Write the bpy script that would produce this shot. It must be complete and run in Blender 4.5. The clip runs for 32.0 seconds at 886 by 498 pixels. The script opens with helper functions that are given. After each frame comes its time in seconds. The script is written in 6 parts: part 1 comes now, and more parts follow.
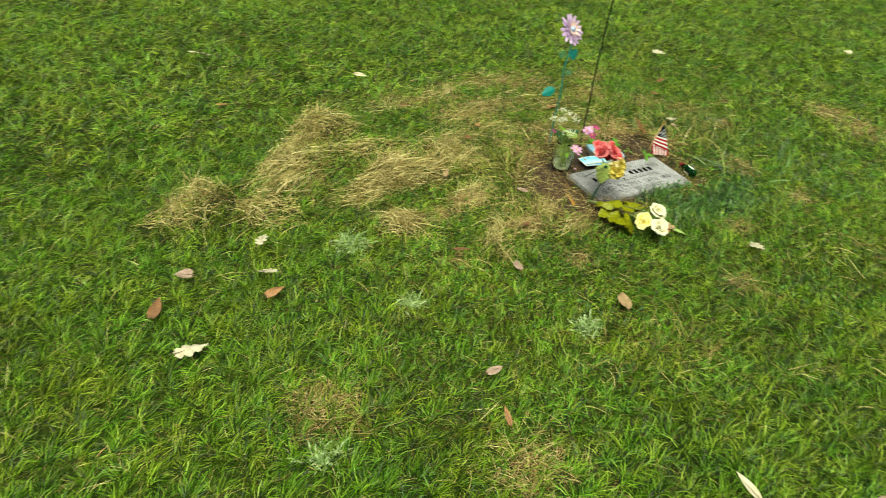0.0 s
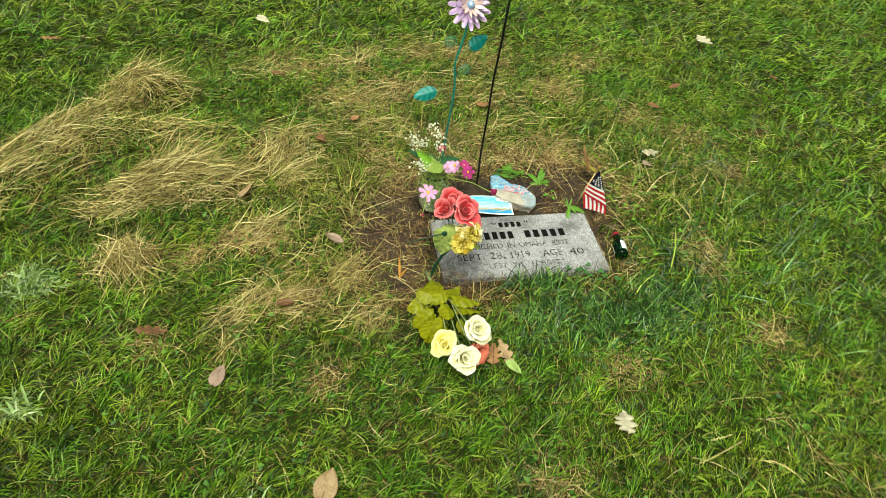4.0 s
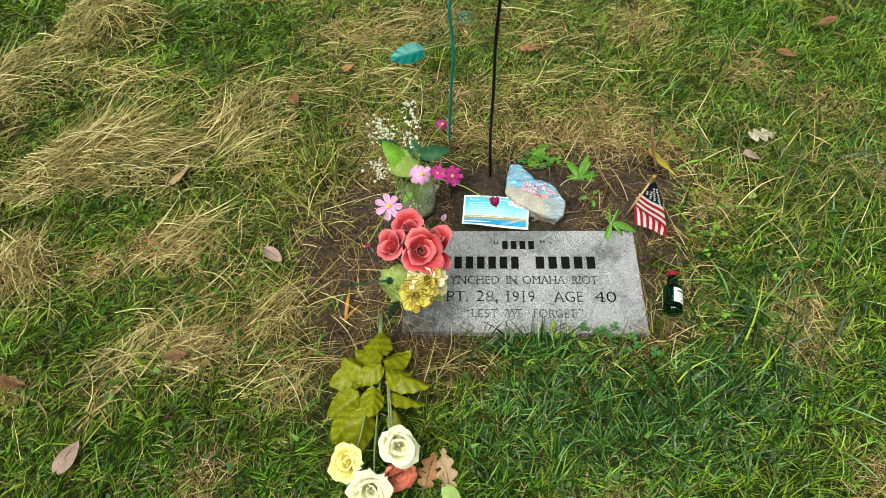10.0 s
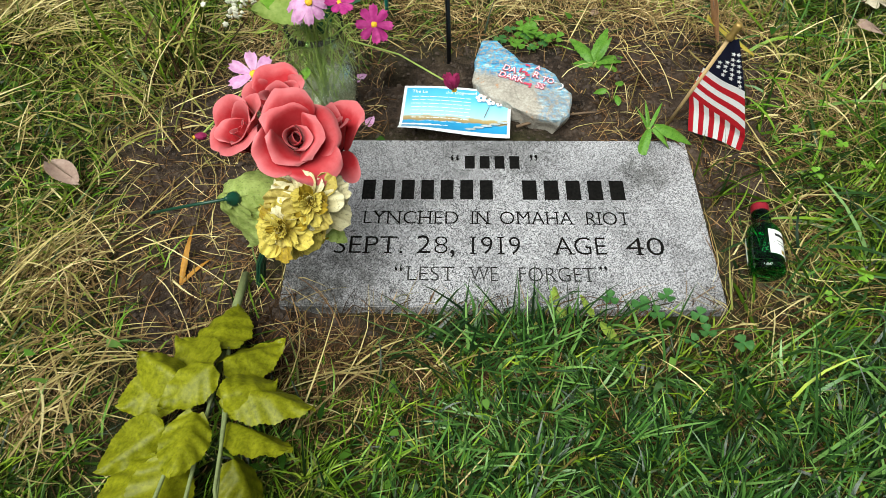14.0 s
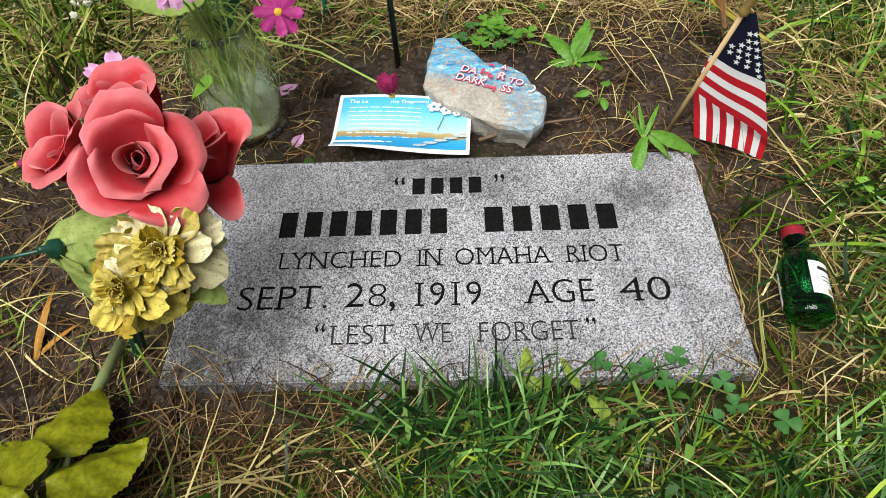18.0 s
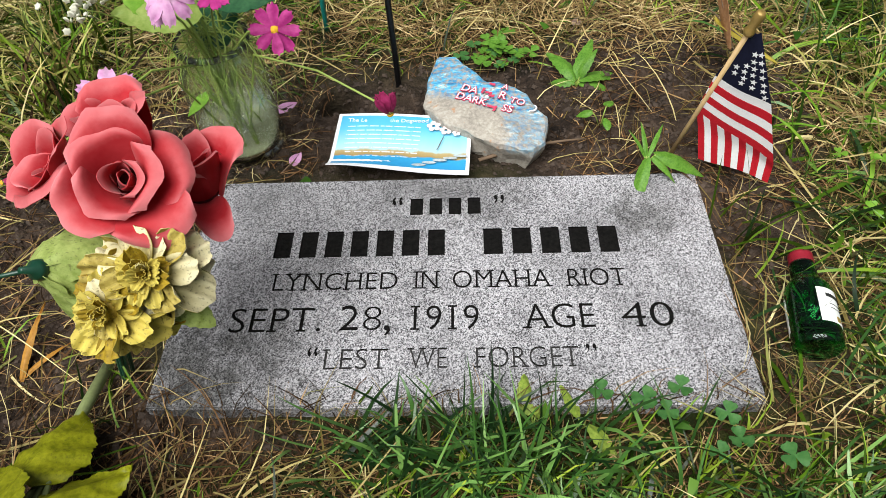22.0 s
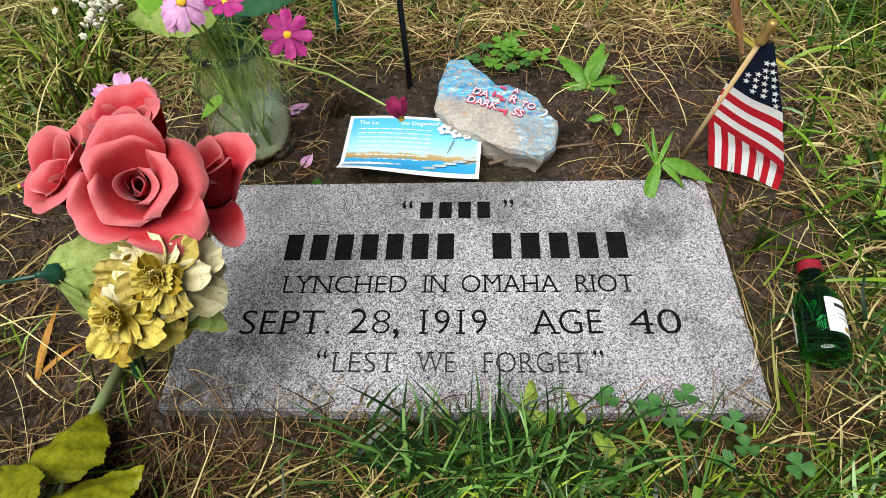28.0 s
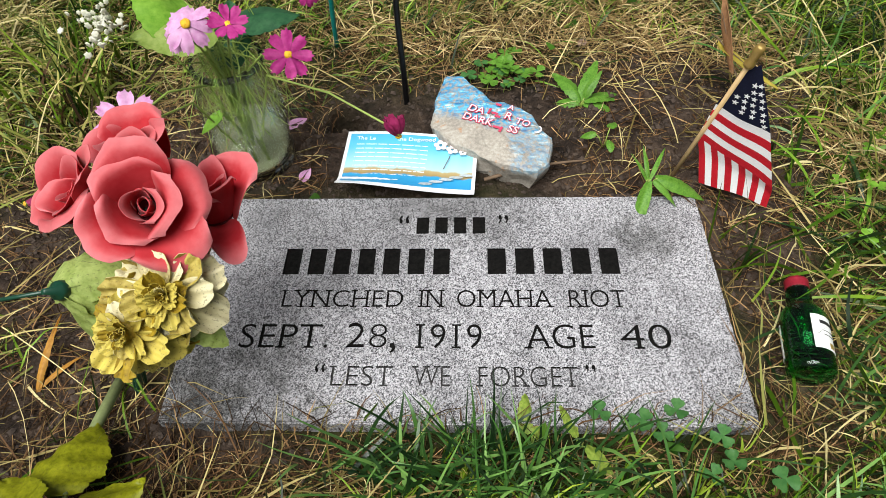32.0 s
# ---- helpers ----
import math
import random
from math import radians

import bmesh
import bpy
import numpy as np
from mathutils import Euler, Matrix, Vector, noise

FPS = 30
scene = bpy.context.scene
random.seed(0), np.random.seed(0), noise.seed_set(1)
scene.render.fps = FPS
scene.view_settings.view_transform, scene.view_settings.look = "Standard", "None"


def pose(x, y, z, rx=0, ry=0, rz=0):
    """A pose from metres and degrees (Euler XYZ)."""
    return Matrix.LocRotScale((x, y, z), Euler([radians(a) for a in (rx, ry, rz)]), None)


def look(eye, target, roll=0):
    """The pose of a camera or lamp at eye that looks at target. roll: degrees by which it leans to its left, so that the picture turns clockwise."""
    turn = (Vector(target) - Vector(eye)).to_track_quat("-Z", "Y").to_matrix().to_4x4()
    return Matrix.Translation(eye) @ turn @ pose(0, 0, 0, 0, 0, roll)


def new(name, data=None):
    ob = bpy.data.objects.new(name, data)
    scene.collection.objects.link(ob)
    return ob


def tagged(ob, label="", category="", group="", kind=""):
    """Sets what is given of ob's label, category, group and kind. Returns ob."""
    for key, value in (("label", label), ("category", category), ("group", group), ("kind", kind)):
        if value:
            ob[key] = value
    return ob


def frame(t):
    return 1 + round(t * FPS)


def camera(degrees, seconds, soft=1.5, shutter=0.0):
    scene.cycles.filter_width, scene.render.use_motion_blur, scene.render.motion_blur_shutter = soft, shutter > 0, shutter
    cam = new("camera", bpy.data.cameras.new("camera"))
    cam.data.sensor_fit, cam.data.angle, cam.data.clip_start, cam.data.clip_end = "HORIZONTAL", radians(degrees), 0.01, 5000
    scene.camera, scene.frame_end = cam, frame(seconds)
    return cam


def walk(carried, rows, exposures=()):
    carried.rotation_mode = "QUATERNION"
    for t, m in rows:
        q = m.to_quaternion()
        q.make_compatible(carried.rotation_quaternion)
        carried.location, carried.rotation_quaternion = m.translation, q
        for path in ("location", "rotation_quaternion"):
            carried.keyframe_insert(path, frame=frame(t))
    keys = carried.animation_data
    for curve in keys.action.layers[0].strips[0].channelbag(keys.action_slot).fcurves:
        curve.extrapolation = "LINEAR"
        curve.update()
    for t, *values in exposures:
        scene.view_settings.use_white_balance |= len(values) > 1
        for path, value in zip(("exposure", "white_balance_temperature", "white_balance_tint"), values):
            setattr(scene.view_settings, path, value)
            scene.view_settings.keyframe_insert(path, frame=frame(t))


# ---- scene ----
cam = camera(67.0, 32.0, 0.35, 0.4)
PATH = [
    (0, (-2.0262, -1.8663, 1.4840), (-1.3833, -0.6779, 0.5097), 4.2),
    (0.5, (-2.0520, -1.8413, 1.4849), (-1.2567, -0.7703, 0.4880), 6.5),
    (1, (-1.9870, -1.8438, 1.4982), (-1.1542, -0.8561, 0.4472), 8.4),
    (1.5, (-1.7397, -1.8813, 1.4715), (-0.9752, -0.8403, 0.4197), 8.5),
    (2, (-1.5282, -1.8138, 1.4366), (-0.8728, -0.6995, 0.3872), 7.0),
    (2.5, (-1.3541, -1.5998, 1.4324), (-0.6454, -0.5430, 0.3581), 11.0),
    (3, (-1.1626, -1.4799, 1.4116), (-0.4997, -0.4272, 0.3040), 10.7),
    (3.5, (-0.8544, -1.3874, 1.4041), (-0.3698, -0.2490, 0.2890), 8.6),
    (5.5, (-0.2632, -0.9702, 1.2983), (-0.2490, 0.1574, 0.0725), 1.5),
    (6, (-0.2565, -0.8919, 1.2833), (-0.2382, 0.2365, 0.0591), 2.5),
    (6.5, (-0.2132, -0.8011, 1.3041), (-0.2032, 0.3248, 0.0766), 2.1),
    (7, (-0.0766, -0.7795, 1.2917), (-0.1790, 0.3273, 0.0508), -0.2),
    (7.5, (-0.0700, -0.8061, 1.2925), (-0.1807, 0.2690, 0.0250), -2.5),
    (8, (-0.1016, -0.8178, 1.2983), (-0.1907, 0.2640, 0.0350), -2.1),
    (8.5, (-0.0849, -0.7870, 1.2858), (-0.1874, 0.2790, 0.0100), -2.2),
    (9, (-0.0550, -0.7578, 1.2792), (-0.1682, 0.2923, -0.0083), -3.2),
    (9.5, (0.0033, -0.7428, 1.2683), (-0.1332, 0.2790, -0.0391), -4.6),
    (10, (-0.0983, -0.6604, 1.2300), (-0.1824, 0.3006, -0.1274), -4.1),
    (10.5, (-0.1466, -0.5830, 1.2017), (-0.1599, 0.3414, -0.1832), -1.2),
    (11, (-0.0783, -0.5513, 1.0818), (-0.1741, 0.3523, -0.3140), -3.1),
    (11.5, (-0.0733, -0.4897, 0.9527), (-0.1183, 0.4164, -0.4439), -3.5),
    (12, (-0.0475, -0.4464, 0.8836), (-0.1307, 0.4505, -0.5180), -4.2),
    (12.5, (-0.0841, -0.4239, 0.7712), (-0.1682, 0.4639, -0.6354), -4.4),
    (13, (-0.0758, -0.4156, 0.7204), (-0.1174, 0.4997, -0.6712), -1.2),
    (13.5, (-0.0633, -0.4064, 0.6879), (-0.0933, 0.5446, -0.6787), -0.8),
    (15.5, (-0.0167, -0.3006, 0.5530), (-0.1066, 0.6687, -0.7986), -4.7),
    (16, (-0.0133, -0.2923, 0.5205), (-0.0766, 0.6587, -0.8453), -3.9),
    (16.5, (-0.0075, -0.2898, 0.5163), (-0.0625, 0.6762, -0.8394), -3.6),
    (17, (-0.0017, -0.2723, 0.5180), (-0.0391, 0.7162, -0.8220), -2.7),
    (17.5, (0.0100, -0.2590, 0.5113), (-0.0433, 0.7428, -0.8186), -3.7),
    (18, (0.0100, -0.2557, 0.5122), (-0.0416, 0.7587, -0.8078), -3.9),
    (18.5, (0.0133, -0.2540, 0.5097), (-0.0333, 0.7853, -0.7911), -3.9),
    (19, (0.0158, -0.2473, 0.5097), (-0.0316, 0.7878, -0.7936), -3.8),
    (19.5, (0.0142, -0.2490, 0.5047), (-0.0375, 0.7770, -0.8053), -3.6),
    (20, (0.0133, -0.2498, 0.5072), (-0.0433, 0.7837, -0.7978), -3.6),
    (20.5, (0.0158, -0.2490, 0.5072), (-0.0450, 0.7911, -0.7928), -3.7),
    (21, (0.0150, -0.2465, 0.5063), (-0.0516, 0.7945, -0.7920), -4.1),
    (21.5, (0.0167, -0.2457, 0.5038), (-0.0483, 0.7995, -0.7911), -3.8),
    (22, (0.0175, -0.2432, 0.5030), (-0.0475, 0.8053, -0.7895), -3.9),
    (22.5, (0.0167, -0.2423, 0.5030), (-0.0466, 0.8078, -0.7886), -3.9),
    (23, (0.0158, -0.2440, 0.5130), (-0.0541, 0.8070, -0.7770), -4.3),
    (23.5, (0.0150, -0.2465, 0.5097), (-0.0616, 0.7986, -0.7845), -4.6),
    (24, (0.0150, -0.2448, 0.5072), (-0.0658, 0.7936, -0.7920), -4.8),
    (24.5, (0.0192, -0.2440, 0.5055), (-0.0650, 0.7895, -0.7978), -4.8),
    (25, (0.0183, -0.2432, 0.5072), (-0.0583, 0.7911, -0.7970), -4.4),
    (25.5, (0.0175, -0.2448, 0.5097), (-0.0533, 0.7978, -0.7878), -3.8),
    (27.5, (0.0150, -0.2382, 0.5147), (-0.0691, 0.8061, -0.7795), -4.0),
    (28, (0.0183, -0.2382, 0.5130), (-0.0708, 0.7978, -0.7886), -4.3),
    (28.5, (0.0217, -0.2357, 0.5138), (-0.0658, 0.7961, -0.7903), -4.2),
    (29, (0.0250, -0.2323, 0.5163), (-0.0616, 0.7895, -0.7961), -4.5),
    (29.5, (0.0217, -0.2332, 0.5163), (-0.0583, 0.7886, -0.7970), -4.2),
    (30, (0.0200, -0.2340, 0.5180), (-0.0608, 0.7945, -0.7886), -3.9),
    (30.5, (0.0167, -0.2340, 0.5230), (-0.0666, 0.8128, -0.7695), -3.8),
    (31, (0.0150, -0.2357, 0.5263), (-0.0641, 0.8220, -0.7578), -3.5),
    (31.5, (0.0183, -0.2373, 0.5305), (-0.0591, 0.8103, -0.7620), -3.5),
    (32, (0.0167, -0.2390, 0.5288), (-0.0566, 0.8086, -0.7645), -3.3),
]
EXPOSURES = [(0, 0.95, 7400, -12), (3.5, 0.93, 7150, -9), (8, 0.80, 6700, -4), (14, 0.73, 6350, 2), (20, 0.70, 6350, 9), (32, 0.71, 6350, 9)]
walk(cam, [(t, look(eye, target, roll)) for t, eye, target, roll in PATH], EXPOSURES)

# ---- world and light ----
world = bpy.data.worlds.new("sky")
scene.world = world
world.use_nodes = True
wt = world.node_tree
sky = wt.nodes.new("ShaderNodeTexSky")
sky.sky_type, sky.sun_disc = "NISHITA", False
sky.sun_elevation, sky.sun_rotation = radians(64), radians(-150)
sky.air_density, sky.dust_density, sky.ozone_density = 1.0, 4.0, 1.0
haze = wt.nodes.new("ShaderNodeHueSaturation")
haze.inputs["Saturation"].default_value = 0.25
bg = wt.nodes["Background"]
bg.inputs["Strength"].default_value = 0.030
wt.links.new(sky.outputs[0], haze.inputs["Color"])
wt.links.new(haze.outputs[0], bg.inputs["Color"])

sun = new("sun", bpy.data.lights.new("sun", "SUN"))
sun.data.energy, sun.data.angle, sun.data.color = 3.6, radians(54), (1.0, 0.97, 0.92)
sun.matrix_world = look((-0.8, -1.4, 3.3), (0, 0, 0))


# ---- materials ----
class Mat:
    """A node material with its Principled shader and a few short ways to add nodes."""

    def __init__(self, name, rough=0.6, metal=0.0, spec=0.5):
        self.m = bpy.data.materials.new(name)
        self.m.use_nodes = True
        self.t = self.m.node_tree
        self.b = self.t.nodes["Principled BSDF"]
        self.b.inputs["Roughness"].default_value = rough
        self.b.inputs["Metallic"].default_value = metal
        self.b.inputs["Specular IOR Level"].default_value = spec
        self.co = self.t.nodes.new("ShaderNodeTexCoord").outputs["Object"]

    def put(self, value, socket):
        if isinstance(value, bpy.types.NodeSocket):
            self.t.links.new(value, socket)
        elif isinstance(value, tuple) and len(value) == 3 and socket.type == "RGBA":
            socket.default_value = (*value, 1)
        else:
            socket.default_value = value

    def noise(self, scale, detail=4, rough=0.6, stretch=None):
        n = self.t.nodes.new("ShaderNodeTexNoise")
        n.inputs["Scale"].default_value, n.inputs["Detail"].default_value = scale, detail
        n.inputs["Roughness"].default_value = rough
        co = self.co
        if stretch:
            mp = self.t.nodes.new("ShaderNodeMapping")
            mp.inputs["Scale"].default_value = stretch
            self.t.links.new(co, mp.inputs[0])
            co = mp.outputs[0]
        self.t.links.new(co, n.inputs["Vector"])
        return n.outputs["Fac"]

    def ramp(self, fac, *stops):
        r = self.t.nodes.new("ShaderNodeValToRGB")
        while len(r.color_ramp.elements) < len(stops):
            r.color_ramp.elements.new(0.5)
        for e, (p, c) in zip(r.color_ramp.elements, stops):
            e.position = p
            e.color = (*c, 1) if isinstance(c, tuple) else (c, c, c, 1)
        self.t.links.new(fac, r.inputs[0])
        return r.outputs[0]

    def mix(self, fac, a, b, how="MIX"):
        n = self.t.nodes.new("ShaderNodeMix")
        n.data_type, n.blend_type = "RGBA", how
        self.put(fac, n.inputs[0]), self.put(a, n.inputs[6]), self.put(b, n.inputs[7])
        return n.outputs[2]

    def math(self, how, a, b=0.0):
        n = self.t.nodes.new("ShaderNodeMath")
        n.operation = how
        self.put(a, n.inputs[0]), self.put(b, n.inputs[1])
        return n.outputs[0]

    def island(self):
        return self.t.nodes.new("ShaderNodeNewGeometry").outputs["Random Per Island"]

    def each(self):
        return self.t.nodes.new("ShaderNodeObjectInfo").outputs["Random"]

    def attr(self, name):
        n = self.t.nodes.new("ShaderNodeAttribute")
        n.attribute_name = name
        return n.outputs["Fac"]

    def color(self, value):
        self.put(value, self.b.inputs["Base Color"])
        return self

    def rough(self, value):
        self.put(value, self.b.inputs["Roughness"])
        return self

    def bump(self, height, strength=0.4, distance=0.002):
        n = self.t.nodes.new("ShaderNodeBump")
        n.inputs["Strength"].default_value, n.inputs["Distance"].default_value = strength, distance
        self.t.links.new(height, n.inputs["Height"])
        self.t.links.new(n.outputs[0], self.b.inputs["Normal"])
        return self

    def thin(self, amount, color):
        """Lets light through a leaf: part of it is scattered out on the far side."""
        tr = self.t.nodes.new("ShaderNodeBsdfTranslucent")
        self.put(color, tr.inputs["Color"])
        mx = self.t.nodes.new("ShaderNodeMixShader")
        mx.inputs[0].default_value = amount
        self.t.links.new(self.b.outputs[0], mx.inputs[1])
        self.t.links.new(tr.outputs[0], mx.inputs[2])
        self.t.links.new(mx.outputs[0], self.t.nodes["Material Output"].inputs["Surface"])
        return self


def leafy(name, lo, mid, hi, rough=0.45, through_light=0.15, scale=2.2, patch=0.75, gloss=0.15, olive=0.0):
    """Blades and leaves: one tone each, with wide patches over the ground, some of them olive."""
    m = Mat(name, rough, 0.0, gloss)
    low = tuple(0.7 * a + 0.3 * b for a, b in zip(lo, mid))
    c = m.ramp(m.island(), (0.14, lo), (0.40, low), (0.70, mid), (1.0, hi))
    if olive:
        c = m.mix(m.ramp(m.mix(0.5, m.noise(scale * 1.7, 3), m.noise(scale * 6, 3)), (0.42, 0.0), (0.62, olive)), c, m.mix(1.0, c, (1.75, 1.12, 1.1), "MULTIPLY"))
    p = m.ramp(m.mix(0.5, m.noise(scale, 3), m.noise(scale * 4, 3)), (0.34, 0.5), (0.66, 1.35))
    c = m.mix(patch, c, p, "MULTIPLY")
    m.color(c)
    return m.thin(through_light, c).m


def plain(name, color, rough=0.5, metal=0.0, vary=0.15, scale=60.0, bump=0.0, distance=0.001):
    """A plain surface with fine and wide variation and a little relief."""
    m = Mat(name, rough, metal)
    dark = tuple(v * (1 - vary) for v in color)
    lite = tuple(min(1, v * (1 + vary)) for v in color)
    f = m.mix(0.5, m.noise(scale), m.noise(scale * 0.15), "MIX")
    m.color(m.ramp(f, (0.3, dark), (0.7, lite)))
    if bump:
        m.bump(m.noise(scale * 2), bump, distance)
    return m.m


GRASS = leafy("lawn_green", (0.005, 0.020, 0.001), (0.083, 0.200, 0.010), (0.20, 0.37, 0.040), 0.36, 0.06, gloss=0.22, olive=0.95)
LUSH = leafy("lush_green", (0.006, 0.022, 0.005), (0.055, 0.150, 0.025), (0.18, 0.33, 0.080), 0.32, 0.08, patch=0.6, gloss=0.45)
STRAW = leafy("dry_straw", (0.16, 0.12, 0.035), (0.47, 0.39, 0.155), (0.68, 0.59, 0.30), 0.5, 0.1, patch=0.4)
THATCH = leafy("brown_thatch", (0.026, 0.014, 0.006), (0.155, 0.082, 0.034), (0.42, 0.27, 0.12), 0.7, 0.08, patch=0.6)
CLIPPINGS = leafy("tan_clippings", (0.17, 0.105, 0.04), (0.40, 0.29, 0.125), (0.66, 0.53, 0.28), 0.6, 0.08, patch=0.4)
YELLOWED = leafy("yellowing_green", (0.09, 0.11, 0.02), (0.24, 0.25, 0.055), (0.44, 0.39, 0.13), 0.5, 0.1)


def soil_material():
    m = Mat("soil", 0.9, 0.0, 0.2)
    soil = m.ramp(m.mix(0.5, m.noise(90, 6), m.noise(14, 4)), (0.34, (0.005, 0.0035, 0.0025)), (0.50, (0.040, 0.027, 0.019)), (0.70, (0.105, 0.073, 0.052)))
    # ground under the blades kept dark: shade of the gaps painted into its colour
    shaded_turf = m.ramp(m.noise(40, 5), (0.3, (0.006, 0.010, 0.001)), (0.5, (0.018, 0.026, 0.003)), (0.75, (0.05, 0.05, 0.012)))
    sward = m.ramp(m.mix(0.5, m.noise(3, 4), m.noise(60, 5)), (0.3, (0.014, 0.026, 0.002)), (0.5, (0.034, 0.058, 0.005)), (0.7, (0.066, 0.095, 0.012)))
    m.color(m.mix(m.attr("bare"), m.mix(m.attr("open"), shaded_turf, sward), soil))
    m.bump(m.mix(0.4, m.noise(160, 6), m.noise(45, 4)), 1.0, 0.012)
    return m.m


# ---- helpers for meshes ----
def part(name, bm, material, parent=None, label=""):
    me = bpy.data.meshes.new(name)
    bm.to_mesh(me)
    bm.free()
    return piece(name, me, material, parent, label)


def piece(name, me, material, parent=None, label=""):
    if material and not me.materials:
        me.materials.append(material)
    ob = new(name, me)
    ob.parent = parent
    return tagged(ob, label)


def thing(name, label, category, m=None, group="", kind=""):
    ob = new(name)
    ob.empty_display_size = 0.02
    if m is not None:
        ob.matrix_basis = m
    return tagged(ob, label, category, group, kind)


def smooth(bm):
    for f in bm.faces:
        f.smooth = True
    return bm


def tube(points, radii, sides=8, caps=True):
    """A round rod along the points."""
    bm = bmesh.new()
    pts = [Vector(p) for p in points]
    radii = [radii] * len(pts) if isinstance(radii, (int, float)) else radii
    rings, side = [], None
    for i, p in enumerate(pts):
        d = (pts[min(i + 1, len(pts) - 1)] - pts[max(i - 1, 0)]).normalized()
        if side is None:
            side = d.orthogonal().normalized()
        side = (side - d * side.dot(d)).normalized()
        up = d.cross(side)
        rings.append([bm.verts.new(p + radii[i] * (math.cos(a) * side + math.sin(a) * up)) for a in [2 * math.pi * k / sides for k in range(sides)]])
    for a, b in zip(rings, rings[1:]):
        for k in range(sides):
            bm.faces.new((a[k], a[(k + 1) % sides], b[(k + 1) % sides], b[k]))
    if caps:
        bm.faces.new(rings[0][::-1]), bm.faces.new(rings[-1])
    return smooth(bm)


def lathe(profile, sides=24):
    """Turns (radius, height) pairs round the z axis."""
    bm = bmesh.new()
    rings = []
    for r, z in profile:
        if r < 1e-6:
            rings.append([bm.verts.new((0, 0, z))])
        else:
            rings.append([bm.verts.new((r * math.cos(2 * math.pi * k / sides), r * math.sin(2 * math.pi * k / sides), z)) for k in range(sides)])
    for a, b in zip(rings, rings[1:]):
        for k in range(sides):
            q = [a[k % len(a)], a[(k + 1) % len(a)], b[(k + 1) % len(b)], b[k % len(b)]]
            q = list(dict.fromkeys(q))
            if len(q) > 2:
                bm.faces.new(q)
    return smooth(bm)


def slab(bm, thickness):
    """Gives a sheet its thickness, downwards along its normals, with a crisp rim."""
    bmesh.ops.recalc_face_normals(bm, faces=bm.faces)
    bm.normal_update()
    front, rim = bm.faces[:], [e for e in bm.edges if e.is_boundary]
    ends = [(e.verts[0], e.verts[1], e.link_loops[0].vert) for e in rim]
    under = {v: bm.verts.new(v.co - v.normal * thickness) for v in bm.verts[:]}
    for f in front:
        g = bm.faces.new([under[v] for v in reversed(f.verts)])
        g.smooth = f.smooth
    for a, b, first in ends:
        if first is not a:
            a, b = b, a
        bm.faces.new((b, a, under[a], under[b])).smooth = True
        for p, q in ((a, b), (under[a], under[b])):
            bm.edges.get((p, q)).smooth = False
    return bm


def words(name, text, size, material, parent, m, deep=0.0004, squeeze=1.0, thin=0.0, align="CENTER", label=""):
    """Lettering in the built-in font, as a mesh in the xy plane of m."""
    cu = bpy.data.curves.new(name, "FONT")
    cu.body, cu.size, cu.extrude, cu.align_x, cu.resolution_u, cu.offset = text, size, deep, align, 3, thin * size
    ob = bpy.data.objects.new(name, cu)
    scene.collection.objects.link(ob)
    me = bpy.data.meshes.new_from_object(ob.evaluated_get(bpy.context.evaluated_depsgraph_get()))
    bpy.data.objects.remove(ob), bpy.data.curves.remove(cu)
    me.name = name
    me.transform(m @ Matrix.Diagonal((squeeze, 1, 1, 1)))
    me.materials.clear()
    return piece(name, me, material, parent, label)


# ---- the lie of the land ----
def bumps(x, y, seed, scale):
    """Cheap smooth noise over arrays, about -1 to 1."""
    out = np.zeros_like(x)
    for k in range(5):
        a = seed * 1.7 + k * 2.399
        f = scale * (0.7 + 0.45 * k)
        out = out + np.sin(f * (x * math.cos(a) + y * math.sin(a)) + 3.1 * k + seed) * np.cos(f * 0.8 * (-x * math.sin(a) + y * math.cos(a)) + 1.7 * seed)
    return out / 2.6


# x, y, radius x, radius y, turn in degrees, height: heaps of dry mown grass
HEAPS = [
    (-1.19, 1.03, 0.15, 0.09, -10, 0.055),
    (-1.86, 0.52, 0.13, 0.11, -20, 0.032),
    (-1.50, 0.50, 0.15, 0.14, 20, 0.042),
    (-1.72, 0.58, 0.14, 0.07, 35, 0.030),
    (-1.62, 0.40, 0.16, 0.06, -25, 0.028),
    (-1.84, 0.44, 0.10, 0.08, 60, 0.026),
    (-1.40, 0.74, 0.17, 0.08, -15, 0.036),
    (-1.05, 0.77, 0.24, 0.06, -15, 0.026),
    (-0.69, 0.64, 0.20, 0.14, -15, 0.022),
    (-1.05, 0.48, 0.17, 0.09, 10, 0.048),
    (-0.80, 0.44, 0.18, 0.05, 0, 0.020),
    (-0.80, 0.18, 0.11, 0.10, 20, 0.017),
    (-0.70, -0.06, 0.11, 0.07, 15, 0.015),
    (-0.45, -0.10, 0.08, 0.055, 0, 0.010),
    (-0.53, 0.03, 0.06, 0.05, 20, 0.008),
    (-1.14, 0.16, 0.11, 0.06, 10, 0.018),
    (-0.37, 1.22, 0.15, 0.10, 0, 0.010),
    (1.14, 0.60, 0.14, 0.08, -20, 0.008),
    (1.59, 0.44, 0.12, 0.07, -20, 0.008),
    (0.56, 0.02, 0.08, 0.10, 0, 0.006),
]


def blob(x, y, cx, cy, rx, ry, turn):
    a = radians(turn)
    u = ((x - cx) * math.cos(a) + (y - cy) * math.sin(a)) / rx
    v = (-(x - cx) * math.sin(a) + (y - cy) * math.cos(a)) / ry
    return np.exp(-(u * u + v * v))


